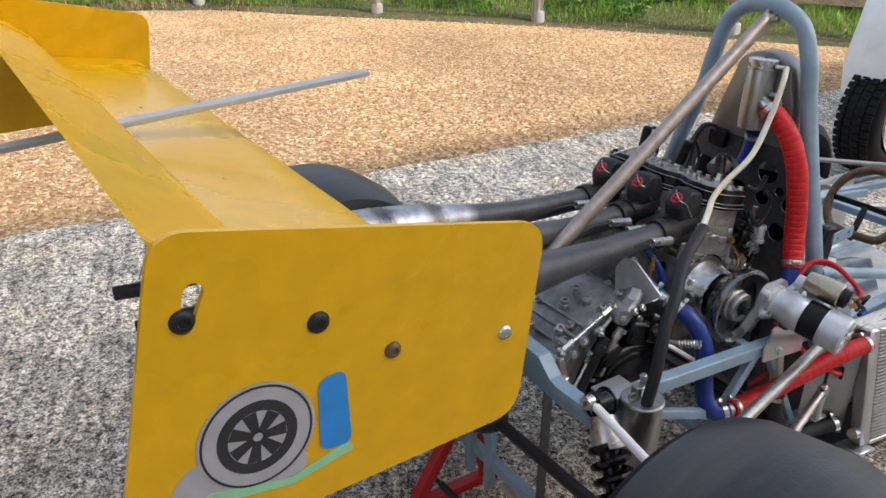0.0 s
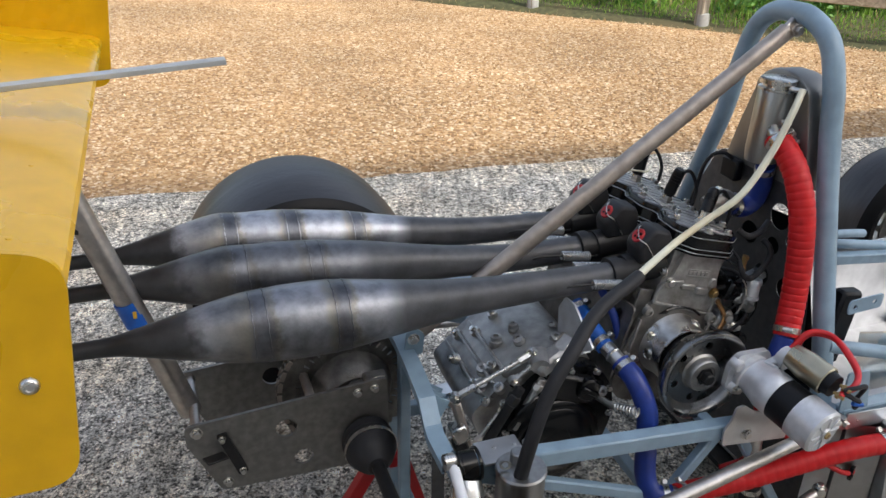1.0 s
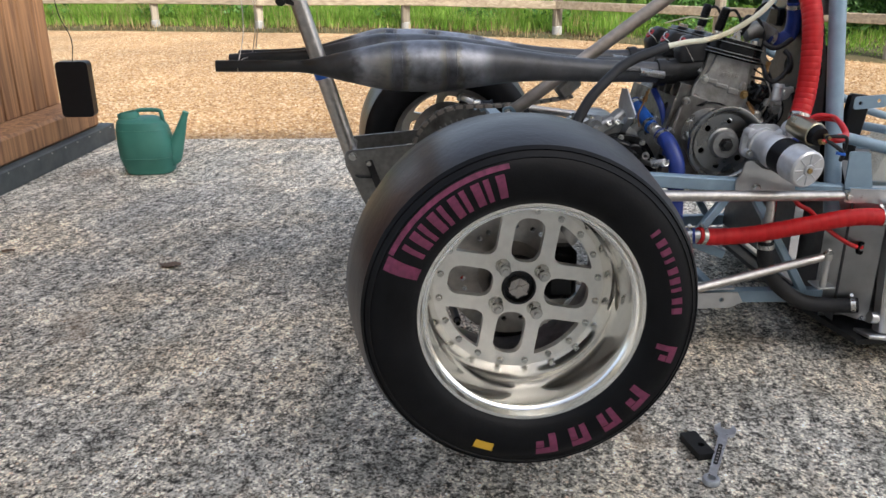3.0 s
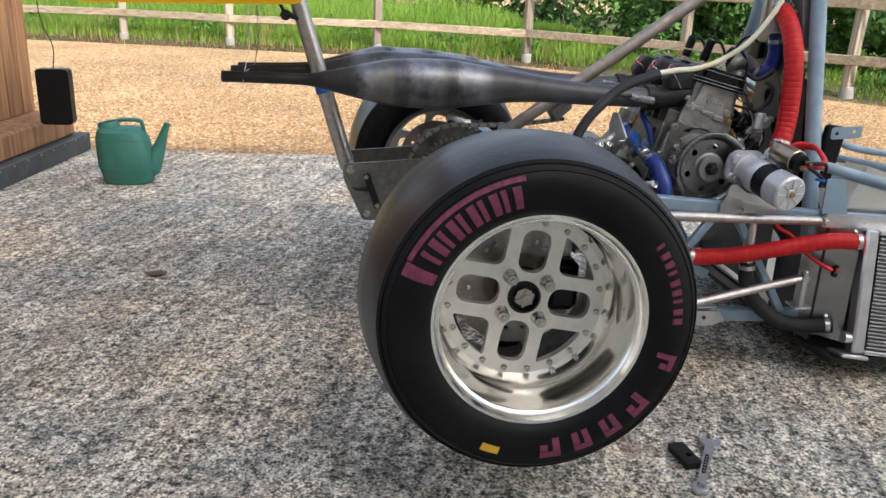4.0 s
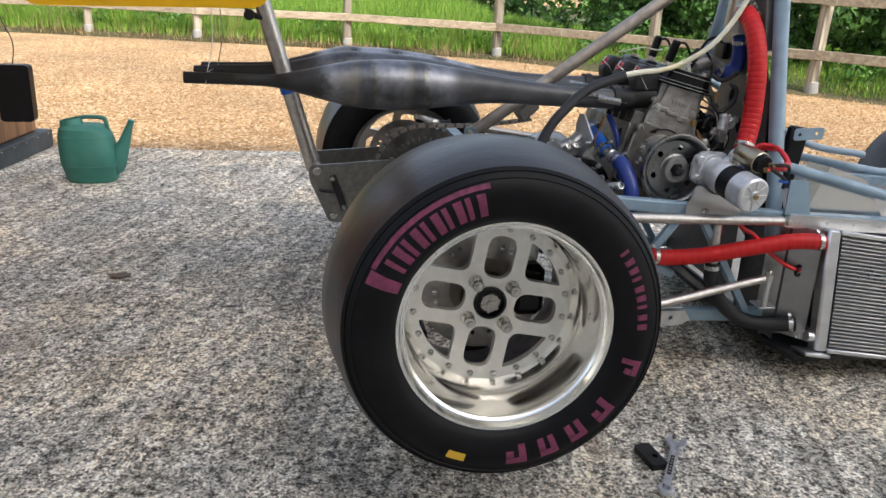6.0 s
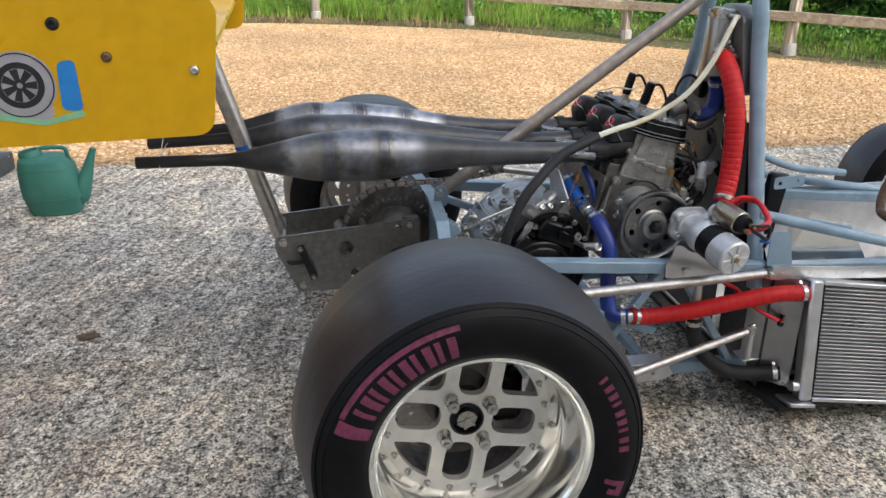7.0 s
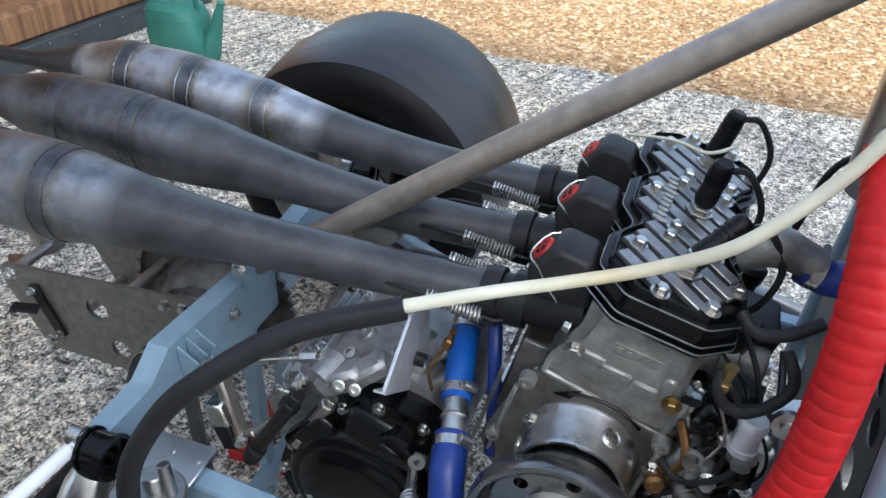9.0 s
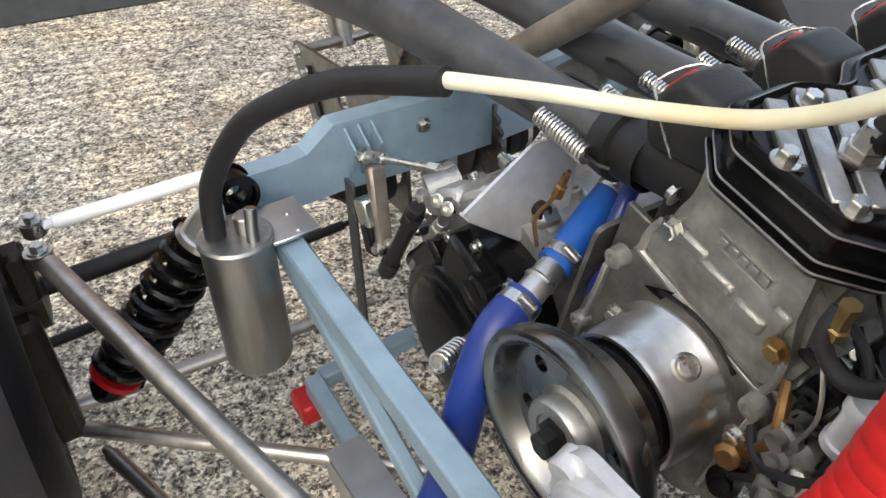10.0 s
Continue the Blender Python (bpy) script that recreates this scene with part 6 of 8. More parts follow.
    tiers = [(0.190, 0.003), (0.194, 0.005), (0.197, 0.005), (0.198, 0.001), (0.201, 0.001), (0.202, 0.003), (0.205, 0.003), (0.206, -0.001), (0.222, -0.002), (0.223, 0.001), (0.226, 0.001), (0.227, -0.005), (0.233, -0.006), (0.234, -0.008), (0.229, -0.0105)]
    rings = [[bm.verts.new(mh(u) @ Vector((v, y, 0))) for v, y in outline(g)] for u, g in tiers]
    for a, b in zip(rings, rings[1:]):
        n_ = len(a)
        for k in range(n_):
            bm.faces.new((a[k], a[(k + 1) % n_], b[(k + 1) % n_], b[k]))
    bm.faces.new(rings[0])
    bm.faces.new(rings[-1])
    hd = part("cylinder_head", bm, BLACK, e, "black stepped cylinder head", smooth=25)
    for u, g in ((0.1955, 0.0048), (0.2035, 0.0028), (0.2245, 0.0008)):      # worn step edges, their bevel highlights drawn as pale strips
        bm = B()
        tube(bm, [EL(v, y, u) for v, y in outline(g)] + [EL(*outline(g)[0], u)], 0.0011, 6, 1, caps=False)
        part("worn_edge_highlight", bm, RIB, hd)
    # ribs running slantwise over the top, cut off at the rim
    def inside(v, y):
        o_ = outline(-0.013)
        hit = False
        for (v0, y0), (v1, y1) in zip(o_, o_[1:] + o_[:1]):
            if (y0 > y) != (y1 > y) and v < (v1 - v0) * (y - y0) / (y1 - y0) + v0:
                hit = not hit
        return hit
    dv, dy = 0.80, -0.60
    for k in range(-9, 10):
        c0 = (0.006 + 0.6 * 0.0222 * k, 0.0155 + 0.8 * 0.0222 * k)
        run = [t for t in (-0.12 + 0.004 * i for i in range(61)) if inside(c0[0] + dv * t, c0[1] + dy * t)]
        pieces = []
        for t in run:
            if pieces and t - pieces[-1][1] < 0.0045:
                pieces[-1][1] = t
            else:
                pieces.append([t, t])
        for t0, t1 in pieces:
            if t1 - t0 < 0.012:
                continue
            bm = B()
            beam(bm, EL(c0[0] + dv * t0, c0[1] + dy * t0, 0.2315), EL(c0[0] + dv * t1, c0[1] + dy * t1, 0.2315), 0.0152, 0.0065, UP, 0.0012)
            part("head_rib", bm, RIB, hd, "pale machined rib")
    for c in HEADS:
        for a in (2, 60, 117, 167, 248, 305):
            bm = B()
            hexbolt(bm, EL(0.0125 + 0.052 * math.cos(radians(a)), c + 0.052 * math.sin(radians(a)), 0.2335), UP, 0.0068, 0.008)
            part("head_bolt", bm, CHROME, hd, "zinc hexagon head bolt")
        bm = B()
        lathe(bm, [(-0.002, 0.0165), (0.004, 0.016), (0.004, 0.0125), (0.010, 0.0125), (0.010, 0.0105), (0.020, 0.009), (0.026, 0.009), (0.026, 0)], EL(0.0125, c, 0.233), UP, 6)
        part("spark_plug", bm, CHROME, hd)
        bm = B()
        a = EL(0.0125, c, 0.247)
        top = Vector({-0.101: (0.706, -0.068, 0.797), 0.016: (0.676, 0.004, 0.816)}.get(c, (0.682, 0.139, 0.816)))
        d = (top - a).normalized()
        h_ = (top - a).length
        tube(bm, [(*a, 0.0095), (*(a + d * 0.008), 0.0122), (*(a + d * h_ * 0.6), 0.0112), (*(a + d * h_ * 0.9), 0.0114), (*top, 0.0085)], None, 14, 4)
        for k in range(3):
            lathe(bm, [(-0.0012, 0.0112), (-0.0012, 0.0124), (0.0012, 0.0124), (0.0012, 0.0112)], a + d * (h_ * 0.55 + 0.006 * k), d, 16, closed=True)
        part("plug_cap", bm, PLASTIC, hd, "black rubber plug cap")
        bm = B()
        t = a + d * h_ * 0.88 + FW * 0.006
        tube(bm, [t, t + FW * 0.022 + UP * 0.004, t + FW * 0.050 - UP * 0.03, t + FW * 0.05 - UP * 0.075, t + FW * 0.04 - UP * 0.11 + Vector((0, 0.02, 0))], 0.0037, 8)
        part("plug_lead", bm, HOSE, hd)
    for k in range(10):             # cast maker's mark on the head as a row of plain bars
        bm = B()
        box(bm, EM(-0.026 + 0.0006 * k, -0.030 + 0.0105 * k, 0.2355) @ Matrix.Rotation(radians(-14), 4, "Z"), (0.017 if k in (0, 6) else 0.012, 0.0062, 0.004), 0.001)
        part("raised_mark", bm, CASE, hd)
    # exhaust valve housings with red caps
    for c in CYL:
        d = Vector((-0.76, -0.10, 0.64)).normalized()
        side = Vector((0, 1, 0))
        nrm = d.cross(side).normalized()
        t = Vector((0.5225, c, 0.7415))
        bm = B()
        wedge = rounded([(0.509, 0.690), (0.503, 0.722), (0.506, 0.733), (0.532, 0.763), (0.542, 0.767), (0.578, 0.757), (0.588, 0.735), (0.584, 0.690)], 0.005, 4)
        rings = []
        for yy, k in ((-0.027, 0.66), (-0.0258, 0.74), (-0.022, 0.82), (-0.016, 0.86), (0.016, 0.86), (0.022, 0.82), (0.0258, 0.74), (0.027, 0.66)):
            rings.append([bm.verts.new((0.549 + (x - 0.549) * k, c + yy, 0.728 + (z - 0.728) * k)) for x, z in wedge])
        for r0, r1 in zip(rings, rings[1:]):
            for k in range(len(r0)):
                bm.faces.new((r0[k], r0[(k + 1) % len(r0)], r1[(k + 1) % len(r0)], r1[k]))
        bm.faces.new(rings[0])
        bm.faces.new(rings[-1])
        vh = part("exhaust_valve_housing", bm, HOUSING, e, "dark grey moulded exhaust valve housing", smooth=35)
        bm = B()
        lathe(bm, [(-0.004, 0), (-0.004, 0.0140), (0.003, 0.0140), (0.005, 0.0125), (0.005, 0.0)], t, d, 20)
        rc = part("valve_cap", bm, RED, vh, "red plastic adjuster cap")
        bm = B()
        for k in range(4):
            a = math.pi / 4 + math.pi / 2 * k
            o1 = t + d * 0.0052 + (side * math.cos(a) + nrm * math.sin(a)) * 0.006
            rod(bm, o1 - d * 0.001, o1 + d * 0.0006, 0.0028, 8)
        part("cap_recess", bm, BLACK, rc)
        bm = B()
        tube(bm, [t + Vector((0.034, 0.020, 0.012)), t + d * 0.008 + Vector((0.010, 0.010, 0.010)), t + d * 0.009 + Vector((-0.004, -0.016, -0.002)), Vector((0.523, c - 0.0262, 0.736)), Vector((0.534, c - 0.0285, 0.718)), Vector((0.546, c - 0.0280, 0.700))], 0.0011, 6, 3)
        part("wire_bail", bm, CHROME, vh, "bright wire bail")
        bm = B()
        tube(bm, [Vector((0.530, c - 0.008, 0.7490)), Vector((0.546, c - 0.013, 0.7565)), Vector((0.566, c - 0.012, 0.7515))], 0.002, 6, 4)
        part("moulded_rib", bm, HOUSING, vh)
        bm = B()                    # exhaust manifold stub
        a, b = EL(-0.055, c, 0.150), Vector((0.497, c * 0.98, 0.674))
        tube(bm, [(*a, 0.030), (*((a + b) / 2), 0.029), (*b, 0.0285)], None, 24, 3)
        ms = part("exhaust_stub", bm, BLACK_METAL, e, "black exhaust manifold stub")
        for s in (-1, 1):
            bm = B()
            hexbolt(bm, EL(-0.066, c + s * 0.036, 0.145), -FW, 0.006, 0.006)
            part("stub_bolt", bm, CHROME, ms)
    bm = B()
    tube(bm, [EL(-0.09, 0.13, 0.232), EL(-0.04, 0.10, 0.262), EL(0.0, 0.09, 0.268), EL(0.03, 0.12, 0.275)], 0.0022, 6)
    part("breather_pipe", bm, MILKY, e)
    # magneto housing, flywheel
    hub = lambda y: (E0.x, y, E0.z)
    bm = B()
    lathe(bm, [(0, 0), (0, 0.067), (0.006, 0.0660), (0.010, 0.0625), (0.050, 0.0610), (0.0550, 0.0595), (0.0560, 0.057), (0.050, 0.054), (0.044, 0.0)], hub(-0.150), (0, -1, 0), 64)
    mh_ = part("magneto_housing", bm, MILLED, e, "machined silver magneto housing", smooth=45)
    # neck coloured black to stand in for the shadow between housing and flywheel
    bm = B()
    lathe(bm, [(0, 0.0), (0, 0.053), (0.036, 0.053), (0.036, 0.0)], hub(-0.190), (0, -1, 0), 40)
    part("shadow_gap_neck", bm, BLACK, e, "black neck filling the shadow gap behind the flywheel")
    for a in (57, 177, 297):
        n_ = Vector((math.cos(radians(a)), -0.25, math.sin(radians(a)))).normalized()
        o_ = Vector(hub(-0.176)) + Vector((math.cos(radians(a)), 0, math.sin(radians(a)))) * 0.0600
        bm = B()
        lathe(bm, [(0, 0.0115), (0.004, 0.0115), (0.0055, 0.0095), (0.0035, 0.0075), (0.0035, 0.006), (0.0060, 0.0055), (0.0060, 0)], o_, n_, 18)
        part("housing_screw", bm, CHROME, mh_)
    bm = B()
    ho = [circle2(0.0545 * math.cos(2 * math.pi * (k + 0.3) / 6), 0.0545 * math.sin(2 * math.pi * (k + 0.3) / 6), 0.0078, 16) for k in range(6)]
    sheet(bm, circle2(0, 0, 0.0715, 72), 0.006, Matrix.Translation(hub(-0.252)) @ XZ(0), ho)
    lathe(bm, [(-0.018, 0.060), (-0.018, 0.066), (-0.006, 0.0675), (-0.004, 0.0725), (0.0, 0.0790), (0.006, 0.0865), (0.014, 0.0905), (0.024, 0.0915), (0.0285, 0.0905), (0.0300, 0.0880), (0.0290, 0.0825), (0.0260, 0.0785), (0.0170, 0.0745), (0.0090, 0.0705), (-0.008, 0.060)], hub(-0.243), (0, -1, 0), 80, closed=True)
    fw = part("flywheel", bm, FLYWHEEL, e, "drilled grey dished flywheel", smooth=45)
    bm = B()
    lathe(bm, [(0, 0), (0, 0.038), (0.002, 0.0355), (0.004, 0.0335), (0.016, 0.0325), (0.0185, 0.0305), (0.0185, 0.021), (0.0165, 0.020), (0.0165, 0)], hub(-0.2515), (0, -1, 0), 40)
    part("flywheel_hub", bm, TURNED, fw, "turned flywheel hub")
    bm = B()
    lathe(bm, [(0, 0.0), (0, 0.0175), (0.003, 0.0175), (0.003, 0.0120), (0.015, 0.0120), (0.017, 0.0095), (0.017, 0)], hub(-0.2675), (0, -1, 0), 6)
    part("crank_bolt", bm, BLACK_METAL, fw, "dark crankshaft bolt")
    # intake side: carburettors, reed blocks, pump, wiring
    for c in CYL:
        bm = B()
        lathe(bm, [(0, 0.0), (0, 0.030), (0.02, 0.030), (0.022, 0.026), (0.045, 0.026), (0.047, 0.031), (0.066, 0.031), (0.07, 0.024), (0.095, 0.027), (0.10, 0.024), (0.098, 0.02), (0.07, 0.018), (0.07, 0)], EL(0.065, c, 0.07), FW + UP * 0.15, 28)
        cb_ = part("carburettor", bm, CASE, e, "grey alloy carburettor")
        bm = B()
        a = EL(0.115, c, 0.085)
        lathe(bm, [(-0.05, 0), (-0.05, 0.022), (-0.02, 0.024), (0.03, 0.022), (0.034, 0.0245), (0.05, 0.0245), (0.056, 0.018), (0.056, 0)], a, UP, 20)
        part("slide_chamber", bm, PLASTIC, cb_, "black carburettor top")
        bm = B()
        clamp(bm, EL(0.085, c, 0.072), FW, 0.028)
        part("hose_clip", bm, CHROME, cb_)
    bm = B()
    tube(bm, [EL(0.05, -0.12, 0.10), EL(0.085, -0.15, 0.13), EL(0.12, -0.15, 0.15), EL(0.16, -0.10, 0.13), EL(0.17, 0.0, 0.12)], 0.0045, 8)
    tube(bm, [EL(0.06, -0.14, 0.05), EL(0.10, -0.175, 0.045), EL(0.14, -0.17, 0.09), EL(0.13, -0.12, 0.16)], 0.0038, 8)
    tube(bm, [EL(0.07, -0.13, 0.16), EL(0.11, -0.15, 0.15), EL(0.13, -0.16, 0.06), EL(0.09, -0.17, 0.0)], 0.0034, 8)
    tube(bm, [EL(0.09, -0.10, 0.20), EL(0.12, -0.13, 0.17), EL(0.15, -0.13, 0.10), EL(0.12, -0.15, 0.02)], 0.003, 8)
    part("wiring", bm, HOSE, e, "black oily wires and pipes")
    bm = B()
    tube(bm, [EL(0.075, -0.15, 0.10), EL(0.095, -0.168, 0.07), EL(0.09, -0.165, 0.03)], 0.005, 8)
    lathe(bm, [(0, 0), (0, 0.011), (0.02, 0.011), (0.024, 0.007), (0.024, 0)], EL(0.08, -0.16, 0.02), (0.2, -1, 0.3), 8)
    part("fuel_fitting", bm, COPPER, e, "oily brass fitting")
    bm = B()                       # looped hoses beside the block
    tube(bm, [(0.711, -0.165, 0.690), (0.712, -0.175, 0.673), (0.721, -0.176, 0.659), (0.737, -0.177, 0.655), (0.757, -0.176, 0.669), (0.771, -0.175, 0.693), (0.769, -0.172, 0.713), (0.760, -0.160, 0.725)], 0.0058, 12)
    part("fuel_hose", bm, HOSE, e, "black looped fuel hose")
    bm = B()
    tube(bm, [(0.716, -0.140, 0.742), (0.728, -0.150, 0.733), (0.742, -0.152, 0.731), (0.762, -0.150, 0.738), (0.785, -0.140, 0.750)], 0.0062, 12)
    part("fuel_hose", bm, HOSE, e)
    bm = B()
    lathe(bm, [(0, 0), (0, 0.0075), (0.007, 0.0075), (0.008, 0.0055), (0.020, 0.0055), (0.022, 0.0065), (0.028, 0.0065), (0.028, 0)], (0.715, -0.170, 0.674), (0.15, -0.05, 1), 6)
    part("brass_union", bm, BRASS, e, "tarnished brass hose union")
    bm = B()
    tube(bm, [(0.716, -0.175, 0.660), (0.727, -0.181, 0.634), (0.728, -0.182, 0.612), (0.718, -0.178, 0.580)], 0.0016, 8)
    part("control_wire", bm, STEEL, e)
    bm = B()
    lathe(bm, [(0, 0), (0, 0.013), (0.004, 0.0145), (0.010, 0.0145), (0.011, 0.0125), (0.034, 0.0125), (0.035, 0.0145), (0.041, 0.0145), (0.044, 0.010), (0.044, 0)], (0.752, -0.172, 0.648), (-0.14, -0.1, -1), 24)
    part("fuel_filter", bm, PALE, e, "small pale alloy fuel filter")
    rr = random.Random(8)
    for k in range(6):
        bm = B()
        y0 = -0.150 + 0.02 * rr.random()
        pts = [EL(0.07 + 0.02 * rr.random(), y0 + 0.02, 0.14 + 0.05 * rr.random()), EL(0.10 + 0.05 * rr.random(), y0 - 0.01, 0.10 + 0.06 * rr.random()), EL(0.09 + 0.08 * rr.random(), y0 - 0.015, 0.04 + 0.05 * rr.random()), EL(0.08 + 0.08 * rr.random(), y0 + 0.01, -0.03 + 0.05 * rr.random())]
        tube(bm, pts, rr.choice((0.0014, 0.0018, 0.0022, 0.003)), 8)
        part("loom_wire", bm, rr.choice((BLACK, PLASTIC)), e)
    for v, y, u, r, mt in ((0.10, -0.165, 0.075, 0.010, CHROME), (0.125, -0.17, 0.055, 0.008, CHROME), (0.115, -0.165, 0.02, 0.009, ALLOY), (0.14, -0.165, 0.10, 0.012, ALLOY), (0.09, -0.17, -0.01, 0.011, BLACK), (0.16, -0.16, 0.02, 0.014, BLACK)):
        bm = B()
        lathe(bm, [(-0.02, 0), (-0.02, r), (-0.008, r), (-0.006, r * 1.25), (0.002, r * 1.25), (0.004, r * 0.8), (0.012, r * 0.8), (0.013, 0)], EL(v, y, u), (rr.uniform(-.4, .6), -1, rr.uniform(-.5, .5)), 14)
        part("carburettor_fitting", bm, mt, e)
    for v, y, u, sz, mt, rot in ((0.105, -0.150, 0.055, (0.040, 0.030, 0.045), CASE, 12), (0.135, -0.150, 0.115, (0.050, 0.026, 0.024), MILLED, -25), (0.095, -0.155, 0.125, (0.028, 0.024, 0.040), BLACK, 8), (0.150, -0.145, 0.070, (0.034, 0.030, 0.050), BLACK, -14), (0.120, -0.152, 0.015, (0.050, 0.028, 0.030), GRIMY, 20), (0.165, -0.120, 0.140, (0.060, 0.030, 0.016), MILLED, -32)):
        bm = B()
        box(bm, EM(v, y, u) @ Matrix.Rotation(radians(rot), 4, "Y"), sz, 0.007)
        lathe(bm, [(0, 0), (0, sz[0] * 0.28), (0.006, sz[0] * 0.26), (0.007, sz[0] * 0.12), (0.012, sz[0] * 0.12), (0.012, 0)], EL(v, y - sz[1] / 2, u), (0.1, -1, 0.15), 16)
        part("carburettor_body", bm, mt, e)
    blk("fuel_pump", 0.135, -0.135, 0.03, (0.045, 0.03, 0.055), ALLOY, "grey diaphragm pump", 0.008)
    blk("pump_cover", 0.16, -0.125, 0.09, (0.03, 0.05, 0.04), MILLED, "", 0.008)
    blk("ignition_box", 0.140, 0.05, 0.110, (0.05, 0.08, 0.030), PLASTIC, "black ignition box", 0.005)
    # engine mount plate under the near side
    bm = B()
    out = rounded([(0.596, 0.418), (0.740, 0.400), (0.738, 0.462), (0.655, 0.480), (0.628, 0.500), (0.612, 0.498), (0.606, 0.470), (0.594, 0.452)], 0.006)
    sheet(bm, out, 0.004, XZ(-0.341))
    part("starter_plate", bm, SHEET, e, "bare aluminium starter plate")
    bm = B()
    hexbolt(bm, (0.644, -0.341, 0.434), (0, -1, 0), 0.008, 0.008)
    part("plate_bolt", bm, CHROME, e)
    # thermostat elbow
    bm = B()
    a = Vector((0.705, -0.055, 0.755))
    tube(bm, [(*a, 0.021), (*(a + Vector((0.03, 0.0, 0.012))), 0.022), (*(a + Vector((0.055, 0.005, 0.004))), 0.019), (*(a + Vector((0.075, 0.008, -0.006))), 0.018)], None, 18, 4)
    part("water_outlet", bm, ALLOY, e, "stained cast water outlet")
    return e


ENGINE = engine()


def starter():
    s = empty("starter_motor", (0.68, -0.40, 0.52), "silver starter motor with a black band and solenoid", parent=CAR)
    a, b = Vector((0.671, -0.300, 0.527)), Vector((0.701, -0.452, 0.505))
    d = (b - a).normalized()
    L = (b - a).length
    bm = B()
    lathe(bm, [(-0.014, 0), (-0.014, 0.036), (-0.011, 0.039), (-0.002, 0.039), (0.0, 0.035), (0.010, 0.034), (0.026, 0.0375), (0.036, 0.0405), (0.062, 0.0410), (0.064, 0.0395), (0.064, 0)], a, d, 40)
    flange = rounded([(-0.048, 0.026), (-0.030, 0.046), (0.034, 0.044), (0.046, 0.010), (0.034, -0.032), (-0.034, -0.036), (-0.052, -0.020)], 0.010)
    sheet(bm, flange, 0.012, Matrix.Translation(a - d * 0.006) @ XZ(0))
    nose = part("nose_casting", bm, PALE, s, "cast alloy nose", smooth=45)
    for sx, sy, sz, r_ in ((-0.036, 0.008, 0.028, 0.012), (-0.036, 0.008, -0.018, 0.012), (0.048, -0.016, 0.040, 0.020)):
        bm = B()
        o_ = a + Vector((sx, sy, sz))
        lathe(bm, [(-0.008, 0), (-0.008, r_), (0.010, r_), (0.012, r_ * 0.85), (0.012, 0)], o_, d, 22)
        beam(bm, o_, a + Vector((0, 0.004, 0.004)), 0.024, 0.015, d, 0.004)
        part("mounting_ear", bm, PALE, nose)
    for k in range(5):
        t_ = radians(60 + 36 * k)
        o_ = d.orthogonal().normalized()
        v_ = o_ * math.cos(t_) + d.cross(o_) * math.sin(t_)
        bm = B()
        beam(bm, a + v_ * 0.030 + d * 0.002, a + v_ * 0.0395 + d * 0.032, 0.004, 0.010, v_, 0.001)
        part("casting_rib", bm, PALE, nose)
    bm = B()
    hexbolt(bm, a + Vector((-0.036, -0.006, -0.018)), (0, -1, 0), 0.0065, 0.007)
    part("nose_bolt", bm, CHROME, nose)
    bm = B()
    lathe(bm, [(0.064, 0), (0.064, 0.0405), (0.106, 0.0405), (0.106, 0)], a, d, 40)
    part("black_band", bm, PLASTIC, s, "black wrapped field casing")
    bm = B()
    lathe(bm, [(0.106, 0), (0.106, 0.0425), (L - 0.004, 0.0422), (L, 0.038), (L, 0.013), (L + 0.004, 0.011), (L + 0.004, 0)], a, d, 40)
    ec = part("end_cap", bm, PALE, s, "satin alloy end cap")
    o = d.orthogonal().normalized()
    q = d.cross(o)
    for k in range(8):
        bm = B()
        t = o * math.cos(math.pi * k / 4) + q * math.sin(math.pi * k / 4)
        beam(bm, a + d * (L + 0.0008) + t * 0.014, a + d * (L + 0.0008) + t * 0.035, 0.003, 0.003, d, 0.0005)
        part("cap_rib", bm, PALE, ec)
    bm = B()
    lathe(bm, [(0, 0), (0, 0.007), (0.005, 0.006), (0.005, 0)], a + d * (L + 0.003), d, 6)
    part("cap_nut", bm, BRASS, ec)
    c = Vector((0.724, -0.360, 0.578))
    bm = B()
    lathe(bm, [(-0.030, 0), (-0.030, 0.022), (0.0, 0.0265), (0.044, 0.0265), (0.046, 0.0245), (0.042, 0.0235), (0.042, 0)], c, d, 28)
    so = part("solenoid", bm, CADMIUM, s, "gold-tinted solenoid can")
    bm = B()
    lathe(bm, [(0.042, 0), (0.042, 0.0225), (0.060, 0.0205), (0.063, 0.0)], c, d, 20)
    part("solenoid_cap", bm, PLASTIC, s, "black solenoid end")
    for k in (-1, 1):
        bm = B()
        rod(bm, c + d * 0.064 + o * 0.008 * k, c + d * 0.084 + o * 0.008 * k, 0.0032, 8)
        lathe(bm, [(0, 0), (0, 0.0065), (0.005, 0.0065), (0.005, 0)], c + d * 0.070 + o * 0.008 * k, d, 6)
        part("terminal", bm, BRASS, so)
    tip = c + d * 0.075
    for k, pts in enumerate(([tip + o * 0.008, tip + Vector((0.030, 0.005, 0.004)), (0.806, -0.395, 0.570), (0.812, -0.350, 0.590), (0.818, -0.310, 0.592), (0.790, -0.290, 0.590), (0.760, -0.285, 0.560)],
                             [tip - o * 0.008, tip + Vector((0.036, 0.010, -0.006)), (0.812, -0.392, 0.566), (0.822, -0.345, 0.584), (0.826, -0.305, 0.584), (0.800, -0.280, 0.578), (0.775, -0.275, 0.540)])):
        bm = B()
        tube(bm, pts, 0.0055, 10)
        part("battery_cable", bm, RED_WIRE, s, "thick red battery cable")
    bm = B()
